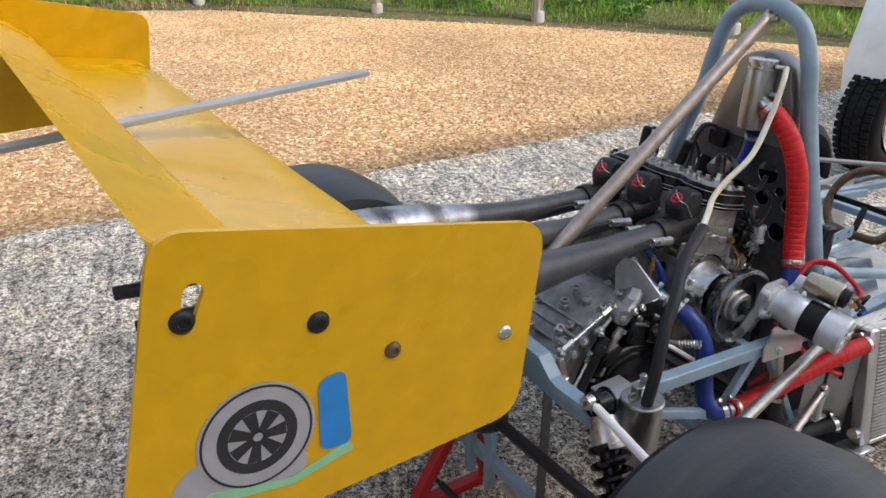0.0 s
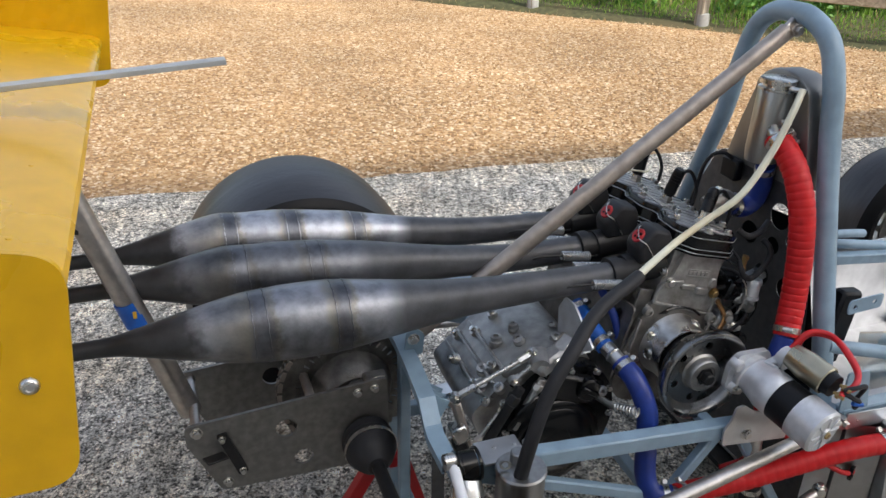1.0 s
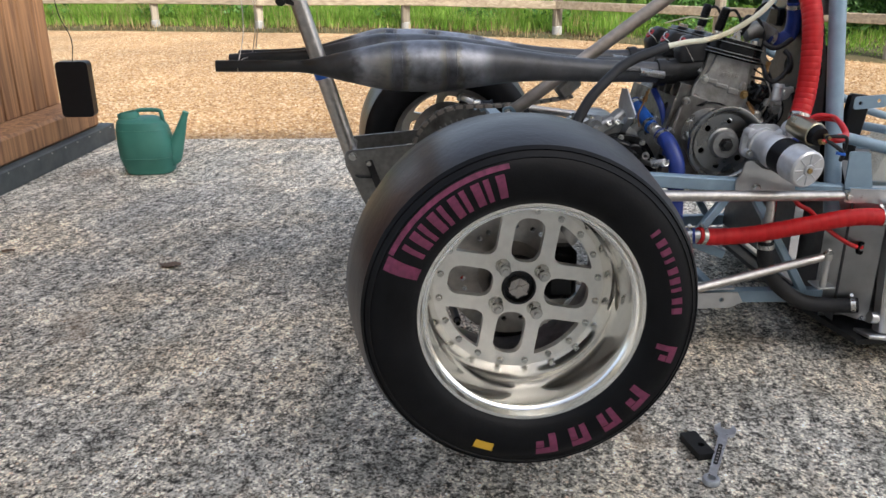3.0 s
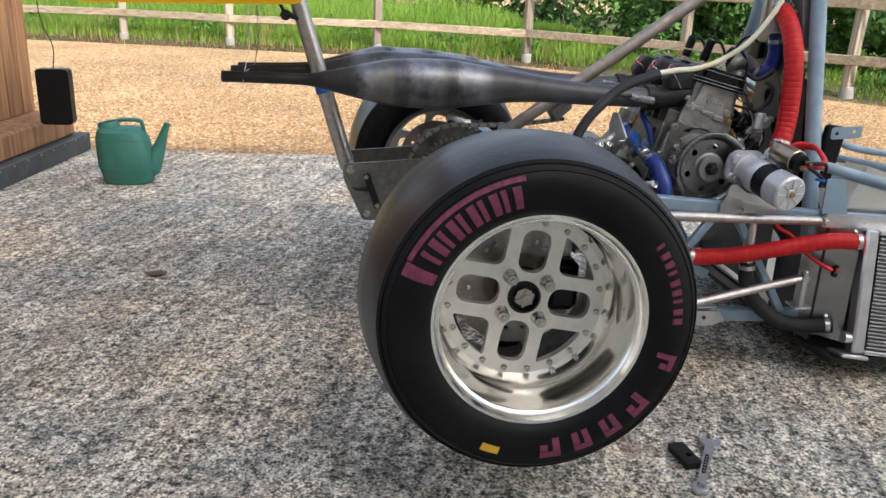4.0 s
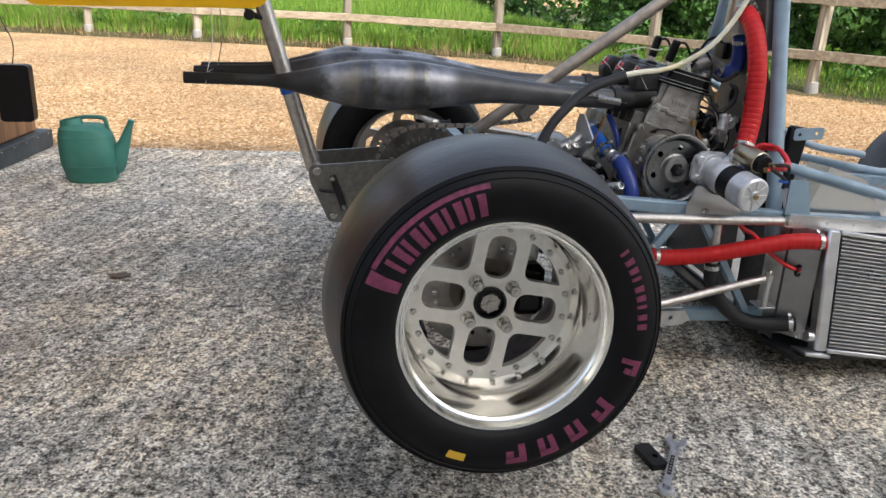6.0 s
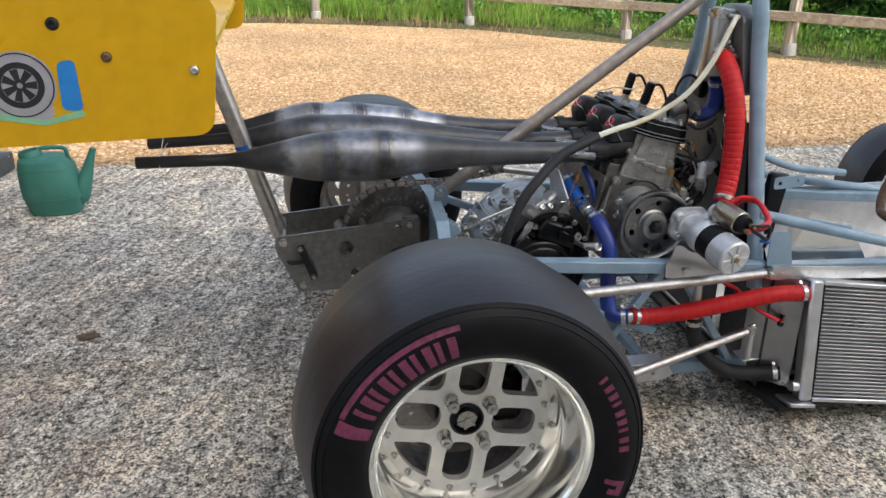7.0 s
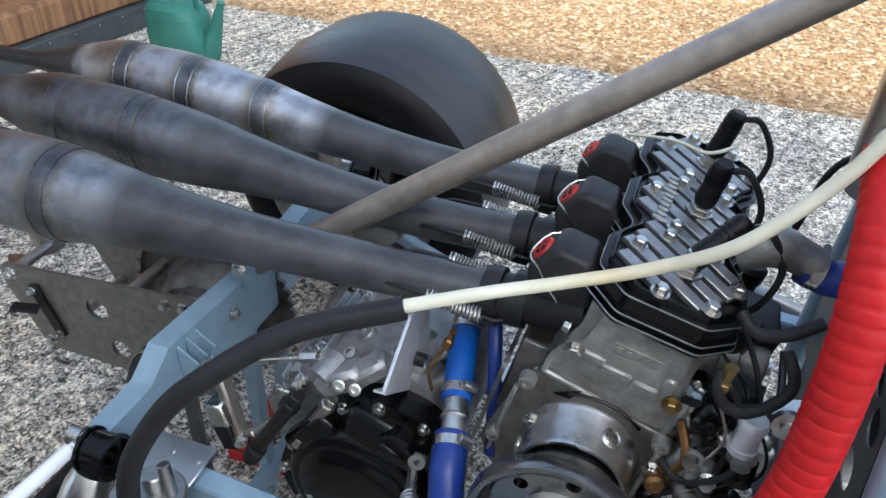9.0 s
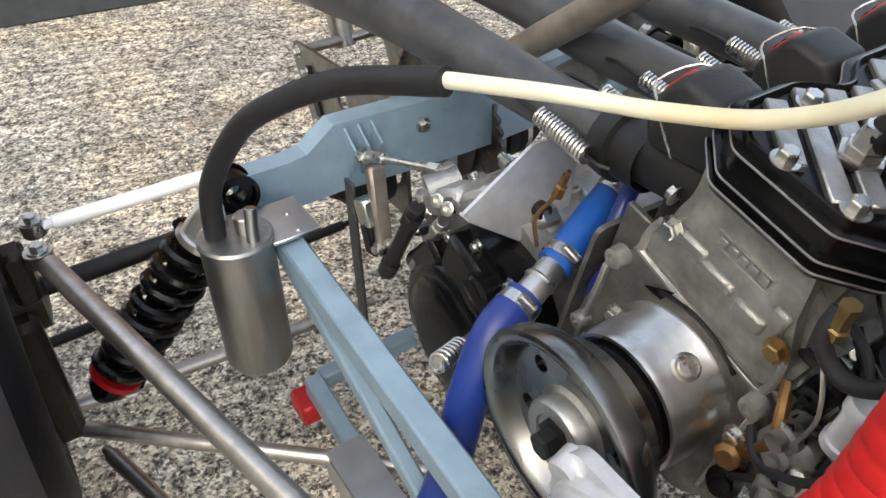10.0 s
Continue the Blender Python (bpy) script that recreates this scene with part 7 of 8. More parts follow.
    tube(bm, [tip, tip + Vector((0.02, -0.006, -0.012)), tip + Vector((0.045, 0.0, -0.03)), tip + Vector((0.05, 0.01, -0.05))], 0.0045, 8)
    tube(bm, [tip + Vector((0, 0, .005)), tip + Vector((0.025, -0.006, 0.008)), tip + Vector((0.05, 0.0, 0.0)), (0.80, -0.41, 0.52)], 0.004, 8)
    part("black_lead", bm, HOSE, s)
    bm = B()
    rod(bm, tip + Vector((0.03, 0, -0.03)), tip + Vector((0.05, -0.004, -0.034)), 0.004, 8)
    part("blue_terminal", bm, BLUE_BRIGHT, s, "small blue crimp terminal")


starter()


def gearbox():
    g = empty("gearbox", (0.31, -0.02, 0.45), "separate motorcycle gearbox with a black clutch cover", parent=CAR)
    bm = B()
    out = rounded([(0.205, 0.46), (0.265, 0.515), (0.34, 0.555), (0.40, 0.550), (0.435, 0.50), (0.445, 0.42), (0.41, 0.34), (0.28, 0.32), (0.21, 0.37), (0.185, 0.44)], 0.03)
    sheet(bm, out, 0.22, XZ(-0.145))
    body = part("gearbox_case", bm, CASE, g, "grey cast gearbox case", smooth=30)
    for k in range(3):
        bm = B()
        a = Vector((0.212 + 0.024 * k, 0, 0.472 + 0.018 * k))
        box(bm, Matrix.Translation((a.x, -0.04, a.z)) @ pose(0, 0, 0, 0, -42, 0), (0.006, 0.19, 0.022), 0.002)
        part("case_rib", bm, CASE, body)
    # bracket plate standing across the car in front of the case, with a folded lower edge
    bm = B()
    sheet(bm, rounded([(-0.214, 0.588), (-0.206, 0.580), (-0.109, 0.503), (-0.088, 0.520), (-0.080, 0.600), (-0.100, 0.632), (-0.135, 0.636)], 0.004), 0.004, YZ(0.384), [circle2(-0.125, 0.562, 0.005, 12)])
    beam(bm, (0.378, -0.206, 0.578), (0.378, -0.112, 0.504), 0.003, 0.016, (1, 0, 0), 0.001)
    part("top_bracket", bm, PALE, g, "grey folded bracket plate")
    for y, z in ((-0.125, 0.562), (-0.111, 0.533)):
        bm = B()
        lathe(bm, [(0, 0), (0, 0.0090), (0.010, 0.0090), (0.012, 0.0075), (0.012, 0.0045), (0.004, 0.0045), (0.004, 0)], (0.388, y, z), (1, 0, 0), 16)
        part("bracket_bolt", bm, BLACK_METAL, g)
    bm = B()                        # clamp block at the end of the shift link
    box(bm, Matrix.Translation((0.318, -0.180, 0.556)) @ pose(0, 0, 0, 0, -25, 12), (0.060, 0.034, 0.030), 0.009)
    lathe(bm, [(-0.018, 0), (-0.018, 0.017), (0.018, 0.017), (0.018, 0)], (0.300, -0.178, 0.560), (0.3, 1, 0.2), 20)
    box(bm, Matrix.Translation((0.350, -0.170, 0.572)) @ pose(0, 0, 0, 10, -35, 20), (0.050, 0.030, 0.024), 0.008)
    cbk = part("clamp_block", bm, CASE, g, "bright cast clamp block")
    for p_ in ((0.325, -0.199, 0.564), (0.345, -0.200, 0.566)):
        bm = B()
        lathe(bm, [(0, 0), (0, 0.0075), (0.006, 0.0075), (0.007, 0.006), (0.007, 0.0035), (0.003, 0.0035), (0.003, 0)], p_, (0.3, -0.8, 0.5), 14)
        part("clamp_bolt", bm, CHROME, cbk)
    bm = B()                        # clutch arm below the bracket
    beam(bm, (0.378, -0.182, 0.492), (0.420, -0.200, 0.482), 0.014, 0.012, bevel=0.004)
    lathe(bm, [(-0.008, 0.004), (-0.008, 0.010), (0.008, 0.010), (0.008, 0.004)], (0.420, -0.200, 0.482), (0.2, -1, 0.3), 16, closed=True)
    part("release_arm", bm, CASE, g, "bare alloy release arm")
    for a, b, r0, mt in (((0.262, -0.188, 0.516), (0.177, -0.190, 0.368), 0.0095, BLACK_METAL), ((0.307, -0.184, 0.522), (0.250, -0.188, 0.425), 0.0075, STEEL), ((0.290, -0.180, 0.545), (0.335, -0.172, 0.562), 0.012, CASE)):
        bm = B()
        a, b = Vector(a), Vector(b)
        rod(bm, a, b, r0, 14)
        rod(bm, a + (b - a) * 0.1, a + (b - a) * 0.22, r0 * 1.35, 6)
        rod(bm, a + (b - a) * 0.80, a + (b - a) * 0.97, r0 * 1.3, 12)
        part("selector_rod", bm, mt, g, "oily selector rod with a hexagon collar")
    rk = random.Random(4)
    for k in range(14):             # cast bosses and machined lugs crowding the top of the case
        x = 0.215 + 0.21 * rk.random()
        y = -0.14 + 0.10 * rk.random()
        z = float(np.interp(x, [0.2, 0.265, 0.34, 0.42], [0.455, 0.515, 0.555, 0.535]))
        bm = B()
        if k % 3:
            r0 = rk.uniform(0.006, 0.012)
            lathe(bm, [(-0.01, 0), (-0.01, r0 * 1.25), (0.006, r0 * 1.2), (0.008, r0), (0.016, r0), (0.017, r0 * 0.5), (0.012, r0 * 0.45), (0.012, 0)], (x, y, z), (rk.uniform(-.7, 0), rk.uniform(-.6, .1), 1), 14)
        else:
            box(bm, Matrix.Translation((x, y, z)) @ pose(0, 0, 0, rk.uniform(-20, 20), -38, rk.uniform(-25, 25)), (rk.uniform(0.03, 0.05), rk.uniform(0.018, 0.03), 0.022), 0.005)
        part("case_lug", bm, rk.choice((CASE, CASE, TURNED, MILLED)), g)
    # clutch cover
    c = Vector((0.335, -0.145, 0.388))
    bm = B()
    out = rounded([(0.232, 0.415), (0.262, 0.462), (0.312, 0.512), (0.365, 0.534), (0.425, 0.520), (0.458, 0.470), (0.466, 0.405), (0.440, 0.325), (0.385, 0.280), (0.295, 0.270), (0.235, 0.300), (0.214, 0.360)], 0.025)
    sheet(bm, out, 0.035, XZ(-0.18))
    cov = part("clutch_cover", bm, BLACK, g, "black cast clutch cover", smooth=30)
    bm = B()
    lathe(bm, [(0, 0.098), (0.012, 0.0965), (0.020, 0.090), (0.0225, 0.083), (0.022, 0.078), (0.026, 0.074), (0.030, 0.054), (0.032, 0.0)], (c.x, -0.178, c.z - 0.008), (0, -1, 0), 56)
    box(bm, Matrix.Translation((c.x + 0.040, -0.184, c.z + 0.100)) @ pose(0, 0, 0, 0, 22, 0), (0.105, 0.030, 0.055), 0.014)
    box(bm, Matrix.Translation((c.x - 0.060, -0.184, c.z + 0.066)) @ pose(0, 0, 0, 0, -48, 0), (0.085, 0.024, 0.034), 0.010)
    part("clutch_dome", bm, BLACK, cov, "stepped black cover dome")
    bm = B()
    for k in range(7):
        a = radians(200 + k * 9)
        p = Vector((c.x + 0.064 * math.cos(a), -0.2082, c.z - 0.008 + 0.064 * math.sin(a)))
        box(bm, Matrix.Translation(p) @ pose(0, 0, 0, 0, -math.degrees(a) + 90, 0), (0.006, 0.0012, 0.008), 0.0003)
    part("printed_mark", bm, GREYPAINT, cov, "small pale printed bars", smooth=0)
    bm = B()
    lathe(bm, [(-0.01, 0), (-0.01, 0.024), (0.008, 0.0235), (0.011, 0.020), (0.011, 0)], (0.394, -0.196, 0.490), (0, -1, 0), 24)
    box(bm, Matrix.Translation((0.394, -0.208, 0.490)) @ pose(0, 0, 0, 0, 35, 0), (0.040, 0.010, 0.009), 0.002)
    part("filler_cap", bm, BLACK, cov, "black oil filler cap")
    for x, z in ((0.318, 0.508), (0.365, 0.525), (0.420, 0.512), (0.450, 0.468), (0.457, 0.41), (0.432, 0.335), (0.378, 0.290), (0.300, 0.280), (0.243, 0.308), (0.225, 0.365), (0.242, 0.415), (0.275, 0.465)):
        bm = B()
        capbolt(bm, (x, -0.180, z), (0, -1, 0), 0.0052, 0.008)
        part("cover_screw", bm, CHROME, cov)
    # link rods along the near side
    for a, b in (((0.139, -0.184, 0.519), (0.292, -0.168, 0.570)), ((0.172, -0.190, 0.405), (0.240, -0.172, 0.470)), ((0.255, -0.172, 0.52), (0.30, -0.172, 0.555))):
        a, b = Vector(a), Vector(b)
        bm = B()
        rod(bm, a, b, 0.0042, 10)
        rod(bm, a, a + (b - a) * 0.25, 0.0072, 6)
        rod(bm, b, b + (a - b) * 0.2, 0.0072, 6)
        for p in (a, b):
            lathe(bm, [(-0.006, 0.004), (-0.006, 0.010), (0.006, 0.010), (0.006, 0.004)], p, (0.1, 1, 0.1), 16, closed=True)
            hexbolt(bm, p + Vector((0, -0.007, 0)), (0, -1, 0), 0.006, 0.005)
        part("link_rod", bm, CHROME, g, "adjustable bright link rod with ball ends")
    bm = B()
    beam(bm, (0.142, -0.176, 0.505), (0.168, -0.185, 0.400), 0.016, 0.022, (0, 1, 0), 0.004)
    part("shift_lever", bm, BRACE, g)
    bm = B()
    box(bm, Matrix.Translation((0.152, -0.188, 0.408)) @ pose(0, 0, 0, 0, -18, 0), (0.026, 0.026, 0.044), 0.004)
    part("gear_sensor", bm, PLASTIC, g)
    bm = B()
    box(bm, Matrix.Translation((0.146, -0.188, 0.446)) @ pose(0, 0, 0, 0, -18, 0), (0.028, 0.030, 0.036), 0.003)
    part("sensor_plug", bm, CHROME, g, "bare metal plug body")
    for p, ax in (((0.24, -0.15, 0.49), (-0.5, -0.3, 0.8)), ((0.215, -0.10, 0.468), (-0.6, 0, 0.7)), ((0.30, 0.03, 0.530), (-0.4, 0, 0.9)), ((0.26, 0.02, 0.505), (-0.6, 0, 0.8)), ((0.25, -0.10, 0.500), (-0.6, 0, .8)), ((0.22, -0.145, 0.465), (-0.7, -0.4, 0.5)), ((0.235, 0.05, 0.485), (-0.7, 0, 0.7)), ((0.205, -0.02, 0.48), (-0.9, 0, 0.3))):
        bm = B()
        lathe(bm, [(0, 0), (0, 0.011), (0.012, 0.010), (0.012, 0.006), (0.020, 0.006), (0.021, 0)], p, ax, 12)
        part("case_boss", bm, CHROME, g)
    bm = B()                       # sprocket carrier stub up at the back
    beam(bm, (0.25, 0.02, 0.60), (0.30, 0.03, 0.64), 0.03, 0.04, bevel=0.006)
    part("clutch_arm", bm, ALLOY, g)
    bm = B()
    tube(bm, [(0.445, -0.28, 0.485), (0.432, -0.255, 0.475), (0.42, -0.215, 0.47), (0.41, -0.185, 0.47)], 0.0065, 10)
    spring(bm, (0.446, -0.283, 0.486), (0.428, -0.245, 0.473), 0.0085, 0.002, 7, 6, 10)
    part("clutch_cable_end", bm, CHROME, g, "bright clutch cable end with its spring")


gearbox()


# final drive: plates, sprocket, chain, driveshafts
def final_drive():
    d = empty("final_drive", (-0.05, 0, 0.42), "chain final drive between two alloy plates", parent=CAR)
    out = rounded([(-0.312, 0.484), (0.045, 0.512), (0.05, 0.33), (-0.262, 0.334), (-0.314, 0.45)], [0.012, 0.01, 0.02, 0.01, 0.02])
    for y in (-0.080, 0.088):
        bm = B()
        sheet(bm, out, 0.006, XZ(y), [circle2(-0.141, 0.443, 0.0195, 24), circle2(-0.114, 0.372, 0.0175, 24), circle2(0.0, 0.405, 0.034, 24)])
        pl = part("carrier_plate", bm, CARRIER, d, "grey alloy plate with two round holes")
        if y < 0:
            bm = B()
            sheet(bm, rounded([(-0.262, 0.458), (-0.245, 0.462), (-0.214, 0.372), (-0.231, 0.366)], 0.003), 0.005, XZ(-0.0855))
            beam(bm, (-0.250, -0.088, 0.418), (-0.285, -0.105, 0.425), 0.022, 0.004, (0, 0, 1), 0.001)
            part("anti_roll_bracket", bm, BLACK_METAL, pl, "black steel bracket")
            for x, z, r in ((-0.253, 0.452, 0.0045), (-0.224, 0.376, 0.0045), (-0.293, 0.470, 0.0075), (-0.251, 0.352, 0.0065), (0.022, 0.495, 0.006), (-0.01, 0.492, 0.006)):
                bm = B()
                hexbolt(bm, (x, -0.086 if x > -0.26 and x < -0.22 and r < .005 else -0.080, z), (0, -1, 0), r, 0.009)
                part("plate_bolt", bm, CHROME, pl)
    for x, z in ((-0.293, 0.470), (-0.251, 0.352), (-0.09, 0.475)):
        bm = B()
        rod(bm, (x, -0.075, z), (x, 0.09, z), 0.009, 14)
        part("spacer_tube", bm, STEEL, d)
    c = (-0.002, 0.0, 0.435)
    bm = B()
    n = 46
    pts = []
    for k in range(n * 4):
        a = 2 * math.pi * k / (n * 4)
        r = (0.134, 0.137, 0.134, 0.129)[k % 4]
        pts.append((c[0] + r * math.cos(a), c[2] + r * math.sin(a)))
    slots = [[(c[0] + x, c[2] + z) for x, z in slot(0.094, 0.106, 0.0022, 2 * math.pi * k / 40)] for k in range(40)]
    sheet(bm, pts, 0.006, XZ(0.022), [circle2(c[0], c[2], 0.05, 32)] + slots)
    part("sprocket", bm, GRIMY, d, "large dark steel sprocket with slots", smooth=25)
    bm = B()
    lathe(bm, [(-0.03, 0.03), (-0.03, 0.055), (-0.018, 0.068), (0.0, 0.074), (0.012, 0.08), (0.02, 0.082), (0.02, 0.03)], (c[0], -0.005, c[2]), (0, 1, 0), 40)
    dh = part("differential_housing", bm, GRIMY, d, "oily brown-stained differential housing")
    for k in range(8):
        a = 2 * math.pi * k / 8
        bm = B()
        hexbolt(bm, (c[0] + 0.074 * math.cos(a), 0.013, c[2] + 0.074 * math.sin(a)), (0, -1, 0), 0.0055, 0.006)
        part("sprocket_bolt", bm, CHROME, dh)
    # chain, link by link along its upper and lower runs
    path = []
    small, rs = (0.30, 0.0, 0.565), 0.03
    for k in range(10, 25):
        a = radians(90 + (k - 10) * 12)
        path.append((c[0] + 0.137 * math.cos(a), c[2] + 0.137 * math.sin(a)))
    top0, top1 = (c[0] + 0.01, c[2] + 0.137), (small[0], small[2] + rs)
    L = math.hypot(top1[0] - top0[0], top1[1] - top0[1])
    run = [(top0[0] + (top1[0] - top0[0]) * k * 0.0127 / L, top0[1] + (top1[1] - top0[1]) * k * 0.0127 / L - 0.008 * math.sin(math.pi * k * 0.0127 / L)) for k in range(int(L / 0.0127))]
    arc = [(c[0] + 0.137 * math.cos(radians(a)), c[2] + 0.137 * math.sin(radians(a))) for a in np.arange(92, 268, 5.3)]
    seq = run[::-1] + arc
    mesh = None
    for k, (p, q) in enumerate(zip(seq, seq[1:])):
        bm = B()
        w = 0.010 if k % 2 else 0.006
        a, b = Vector((p[0], 0.025, p[1])), Vector((q[0], 0.025, q[1]))
        for s in (-1, 1):
            beam(bm, a + Vector((0, s * w, 0)) - (b - a) * 0.25, b + Vector((0, s * w, 0)) + (b - a) * 0.25, 0.002, 0.009, bevel=0.0006)
        rod(bm, a + Vector((0, -0.010, 0)), a + Vector((0, 0.010, 0)), 0.0035, 8)
        part("chain_link", bm, BRACE if k % 2 else GRIMY, d)
    # boots and shafts
    for s in (-1, 1):
        yb = -0.095 if s < 0 else 0.105
        bm = B()
        lathe(bm, [(0, 0), (0, 0.046), (0.012, 0.048), (0.018, 0.046), (0.022, 0.048), (0.04, 0.047), (0.055, 0.040), (0.066, 0.034), (0.072, 0.026), (0.085, 0.018), (0.087, 0.0)], (0.0, yb, 0.40), (0.0, s, 0), 32)
        bt = part("drive_boot", bm, HOSE, d, "black rubber driveshaft boot")
        bm = B()
        lathe(bm, [(-0.004, 0.0475), (-0.004, 0.0487), (0.004, 0.0487), (0.004, 0.0475)], (0.0, yb + s * 0.035, 0.40), (0, s, 0), 32, closed=True)
        part("boot_band", bm, CHROME, bt)
        bm = B()
        rod(bm, (0, yb + s * 0.08, 0.40), (0.004, s * 0.70, 0.40), 0.0125, 16)
        part("driveshaft", bm, BLACK_METAL, d, "dark steel driveshaft")
    bm = B()
    box(bm, (0.028, -0.060, 0.500), (0.045, 0.030, 0.022), 0.006)
    box(bm, (0.015, -0.055, 0.475), (0.07, 0.03, 0.04), 0.008)
    part("bearing_block", bm, GRIMY, d)


final_drive()


# near and far rear suspension
def suspension(s):
    q = empty("rear_suspension", (0.05, s * 0.45, 0.4), "double wishbone rear suspension with a coil-over damper", parent=CAR)
    Y = lambda y: s * y
    def joint(p, ax=(0, 0, 1), r=0.013):
        bm = B()
        lathe(bm, [(-0.008, 0.005), (-0.008, r), (0.008, r), (0.008, 0.005)], p, ax, 18, closed=True)
        hexbolt(bm, Vector(p) + Vector(ax).normalized() * 0.009, ax, 0.0075, 0.007)
        part("rod_end", bm, CHROME, q)
    def arm(name, a, b, r, mt=STEEL, label=""):
        bm = B()
        a, b = Vector(a), Vector(b)
        rod(bm, a, b, r, 18)
        e = (b - a).normalized()
        rod(bm, a - e * 0.015, a + e * 0.012, r * 0.62, 10)
        rod(bm, b - e * 0.012, b + e * 0.015, r * 0.62, 10)
        part(name, bm, mt, q, label)
    arm("radius_rod", (0.10, Y(0.545), 0.492), (0.852, Y(0.348), 0.412), 0.0122, STEEL, "long bare steel upper radius rod")
    joint((0.866, Y(0.345), 0.41), (0, s, 0))
    joint((0.085, Y(0.55), 0.494), (0, 0, 1), 0.015)
    arm("lower_radius_rod", (0.12, Y(0.56), 0.21), (0.815, Y(0.372), 0.268), 0.0105, STEEL, "bare steel lower radius rod")
    joint((0.83, Y(0.37), 0.27), (0, 0, 1))
    arm("top_link", (0.075, Y(0.355), 0.520), (0.05, Y(0.525), 0.508), 0.0085, WHITE, "white painted adjustable top link")
    joint((0.072, Y(0.338), 0.522), (1, 0, 0))
    joint((0.045, Y(0.545), 0.506), (0, 0, 1))
    arm("lower_arm", (0.04, Y(0.16), 0.20), (0.0, Y(0.60), 0.20), 0.0105, STEEL)
    arm("lower_arm", (0.34, Y(0.20), 0.15), (0.03, Y(0.60), 0.20), 0.0105, STEEL)
    arm("toe_link", (-0.10, Y(0.12), 0.25), (-0.08, Y(0.60), 0.25), 0.008, BLACK_METAL)
    bm = B()
    box(bm, Matrix.Translation((0.035, Y(0.595), 0.30)) @ pose(0, 0, 0, 0, 6, 0), (0.062, 0.040, 0.22), 0.012)
    box(bm, (0.06, Y(0.575), 0.465), (0.036, 0.028, 0.07), 0.008)
    lathe(bm, [(-0.03, 0), (-0.03, 0.05), (0.02, 0.046), (0.025, 0.03), (0.03, 0.0)], (0.006, Y(0.585), 0.40), (0, -s, 0), 24)
    part("upright_casting", bm, GREASE, q, "oily brown-black upright casting")
    # coil-over
    a, b = Vector((0.10, Y(0.345), 0.500)), Vector((0.03, Y(0.545), 0.225))
    dd = (b - a).normalized()
    L = (b - a).length
    bm = B()
    lathe(bm, [(-0.012, 0.012), (-0.012, 0.024), (0.012, 0.024), (0.012, 0.012)], a - dd * 0.01, (1, 0, 0), 20, closed=True)
    lathe(bm, [(-0.018, 0.022), (-0.018, 0.027), (-0.014, 0.027), (-0.014, 0.022)], a - dd * 0.01, (1, 0, 0), 24, closed=True)
    lathe(bm, [(0.014, 0.022), (0.014, 0.027), (0.018, 0.027), (0.018, 0.022)], a - dd * 0.01, (1, 0, 0), 24, closed=True)
    part("top_bush", bm, BLACK, q, "black damper top bush")
    bm = B()
    lathe(bm, [(0.012, 0), (0.012, 0.023), (0.03, 0.027), (0.06, 0.027), (0.062, 0.031), (0.07, 0.031), (0.072, 0.02), (0.072, 0)], a, dd, 28)
    part("damper_head", bm, MILLED, q, "bare alloy damper head")
    bm = B()
    lathe(bm, [(0.07, 0), (0.07, 0.019), (L - 0.04, 0.019), (L - 0.035, 0.026), (L - 0.02, 0.026), (L, 0.014), (L, 0)], a, dd, 24)
    part("damper_body", bm, BLACK, q)
    bm = B()
    spring(bm, a + dd * 0.066, a + dd * (L - 0.045), 0.031, 0.0078, 8.5, 8, 20)
    part("coil_spring", bm, BLACK, q, "black coil spring")
    bm = B()
    lathe(bm, [(0, 0.02), (0, 0.0345), (0.008, 0.0345), (0.008, 0.02)], a + dd * (L - 0.05), dd, 28, closed=True)
    part("spring_seat", bm, RED, q, "red anodised spring seat")


suspension(-1)
suspension(1)


# hoses and tanks
def hose(name, pts, r, mt, label, parent=CAR, ribs=0, seg=20, clamps=(True, True), clamp_mat=None):
    bm = B()
    path = curve_points(pts, 10)
    if ribs:
        fine = curve_points(path, 3)
        length = [0.0]
        for a, b in zip(fine, fine[1:]):
            length.append(length[-1] + float(np.linalg.norm(b[:3] - a[:3])))
        total = length[-1]
        n = int(total / ribs * 6)
        out = []
        for k in range(n + 1):
            t = total * k / n
            p = [np.interp(t, length, [q[i] for q in fine]) for i in range(3)]
            out.append((*p, r * (0.955 if k % 6 == 0 else 1.0 if k % 6 in (2, 3, 4) else 0.992)))
        tube(bm, out, None, seg, 1)
    else:
        tube(bm, path, r, seg, 1)
    h = part(name, bm, mt, parent, label)
    ends = []
    P = [Vector(p[:3]) for p in path]
    if clamps[0]:
        ends.append((P[0] + (P[1] - P[0]).normalized() * 0.012, P[1] - P[0]))
    if clamps[1]:
        ends.append((P[-1] + (P[-2] - P[-1]).normalized() * 0.012, P[-2] - P[-1]))
    for c, ax in ends:
        bm = B()
        clamp(bm, c, ax, r * 1.0)
        part("hose_clamp", bm, clamp_mat or CHROME, h, "bright worm-drive hose clamp")
    return h


hose("red_hose", [(0.795, -0.100, 0.902), (0.798, -0.129, 0.888), (0.799, -0.168, 0.852), (0.799, -0.202, 0.788), (0.795, -0.224, 0.706), (0.786, -0.240, 0.632), (0.764, -0.264, 0.572)], 0.0235, RED_HOSE, "thick ribbed red silicone coolant hose", ribs=0.0145)
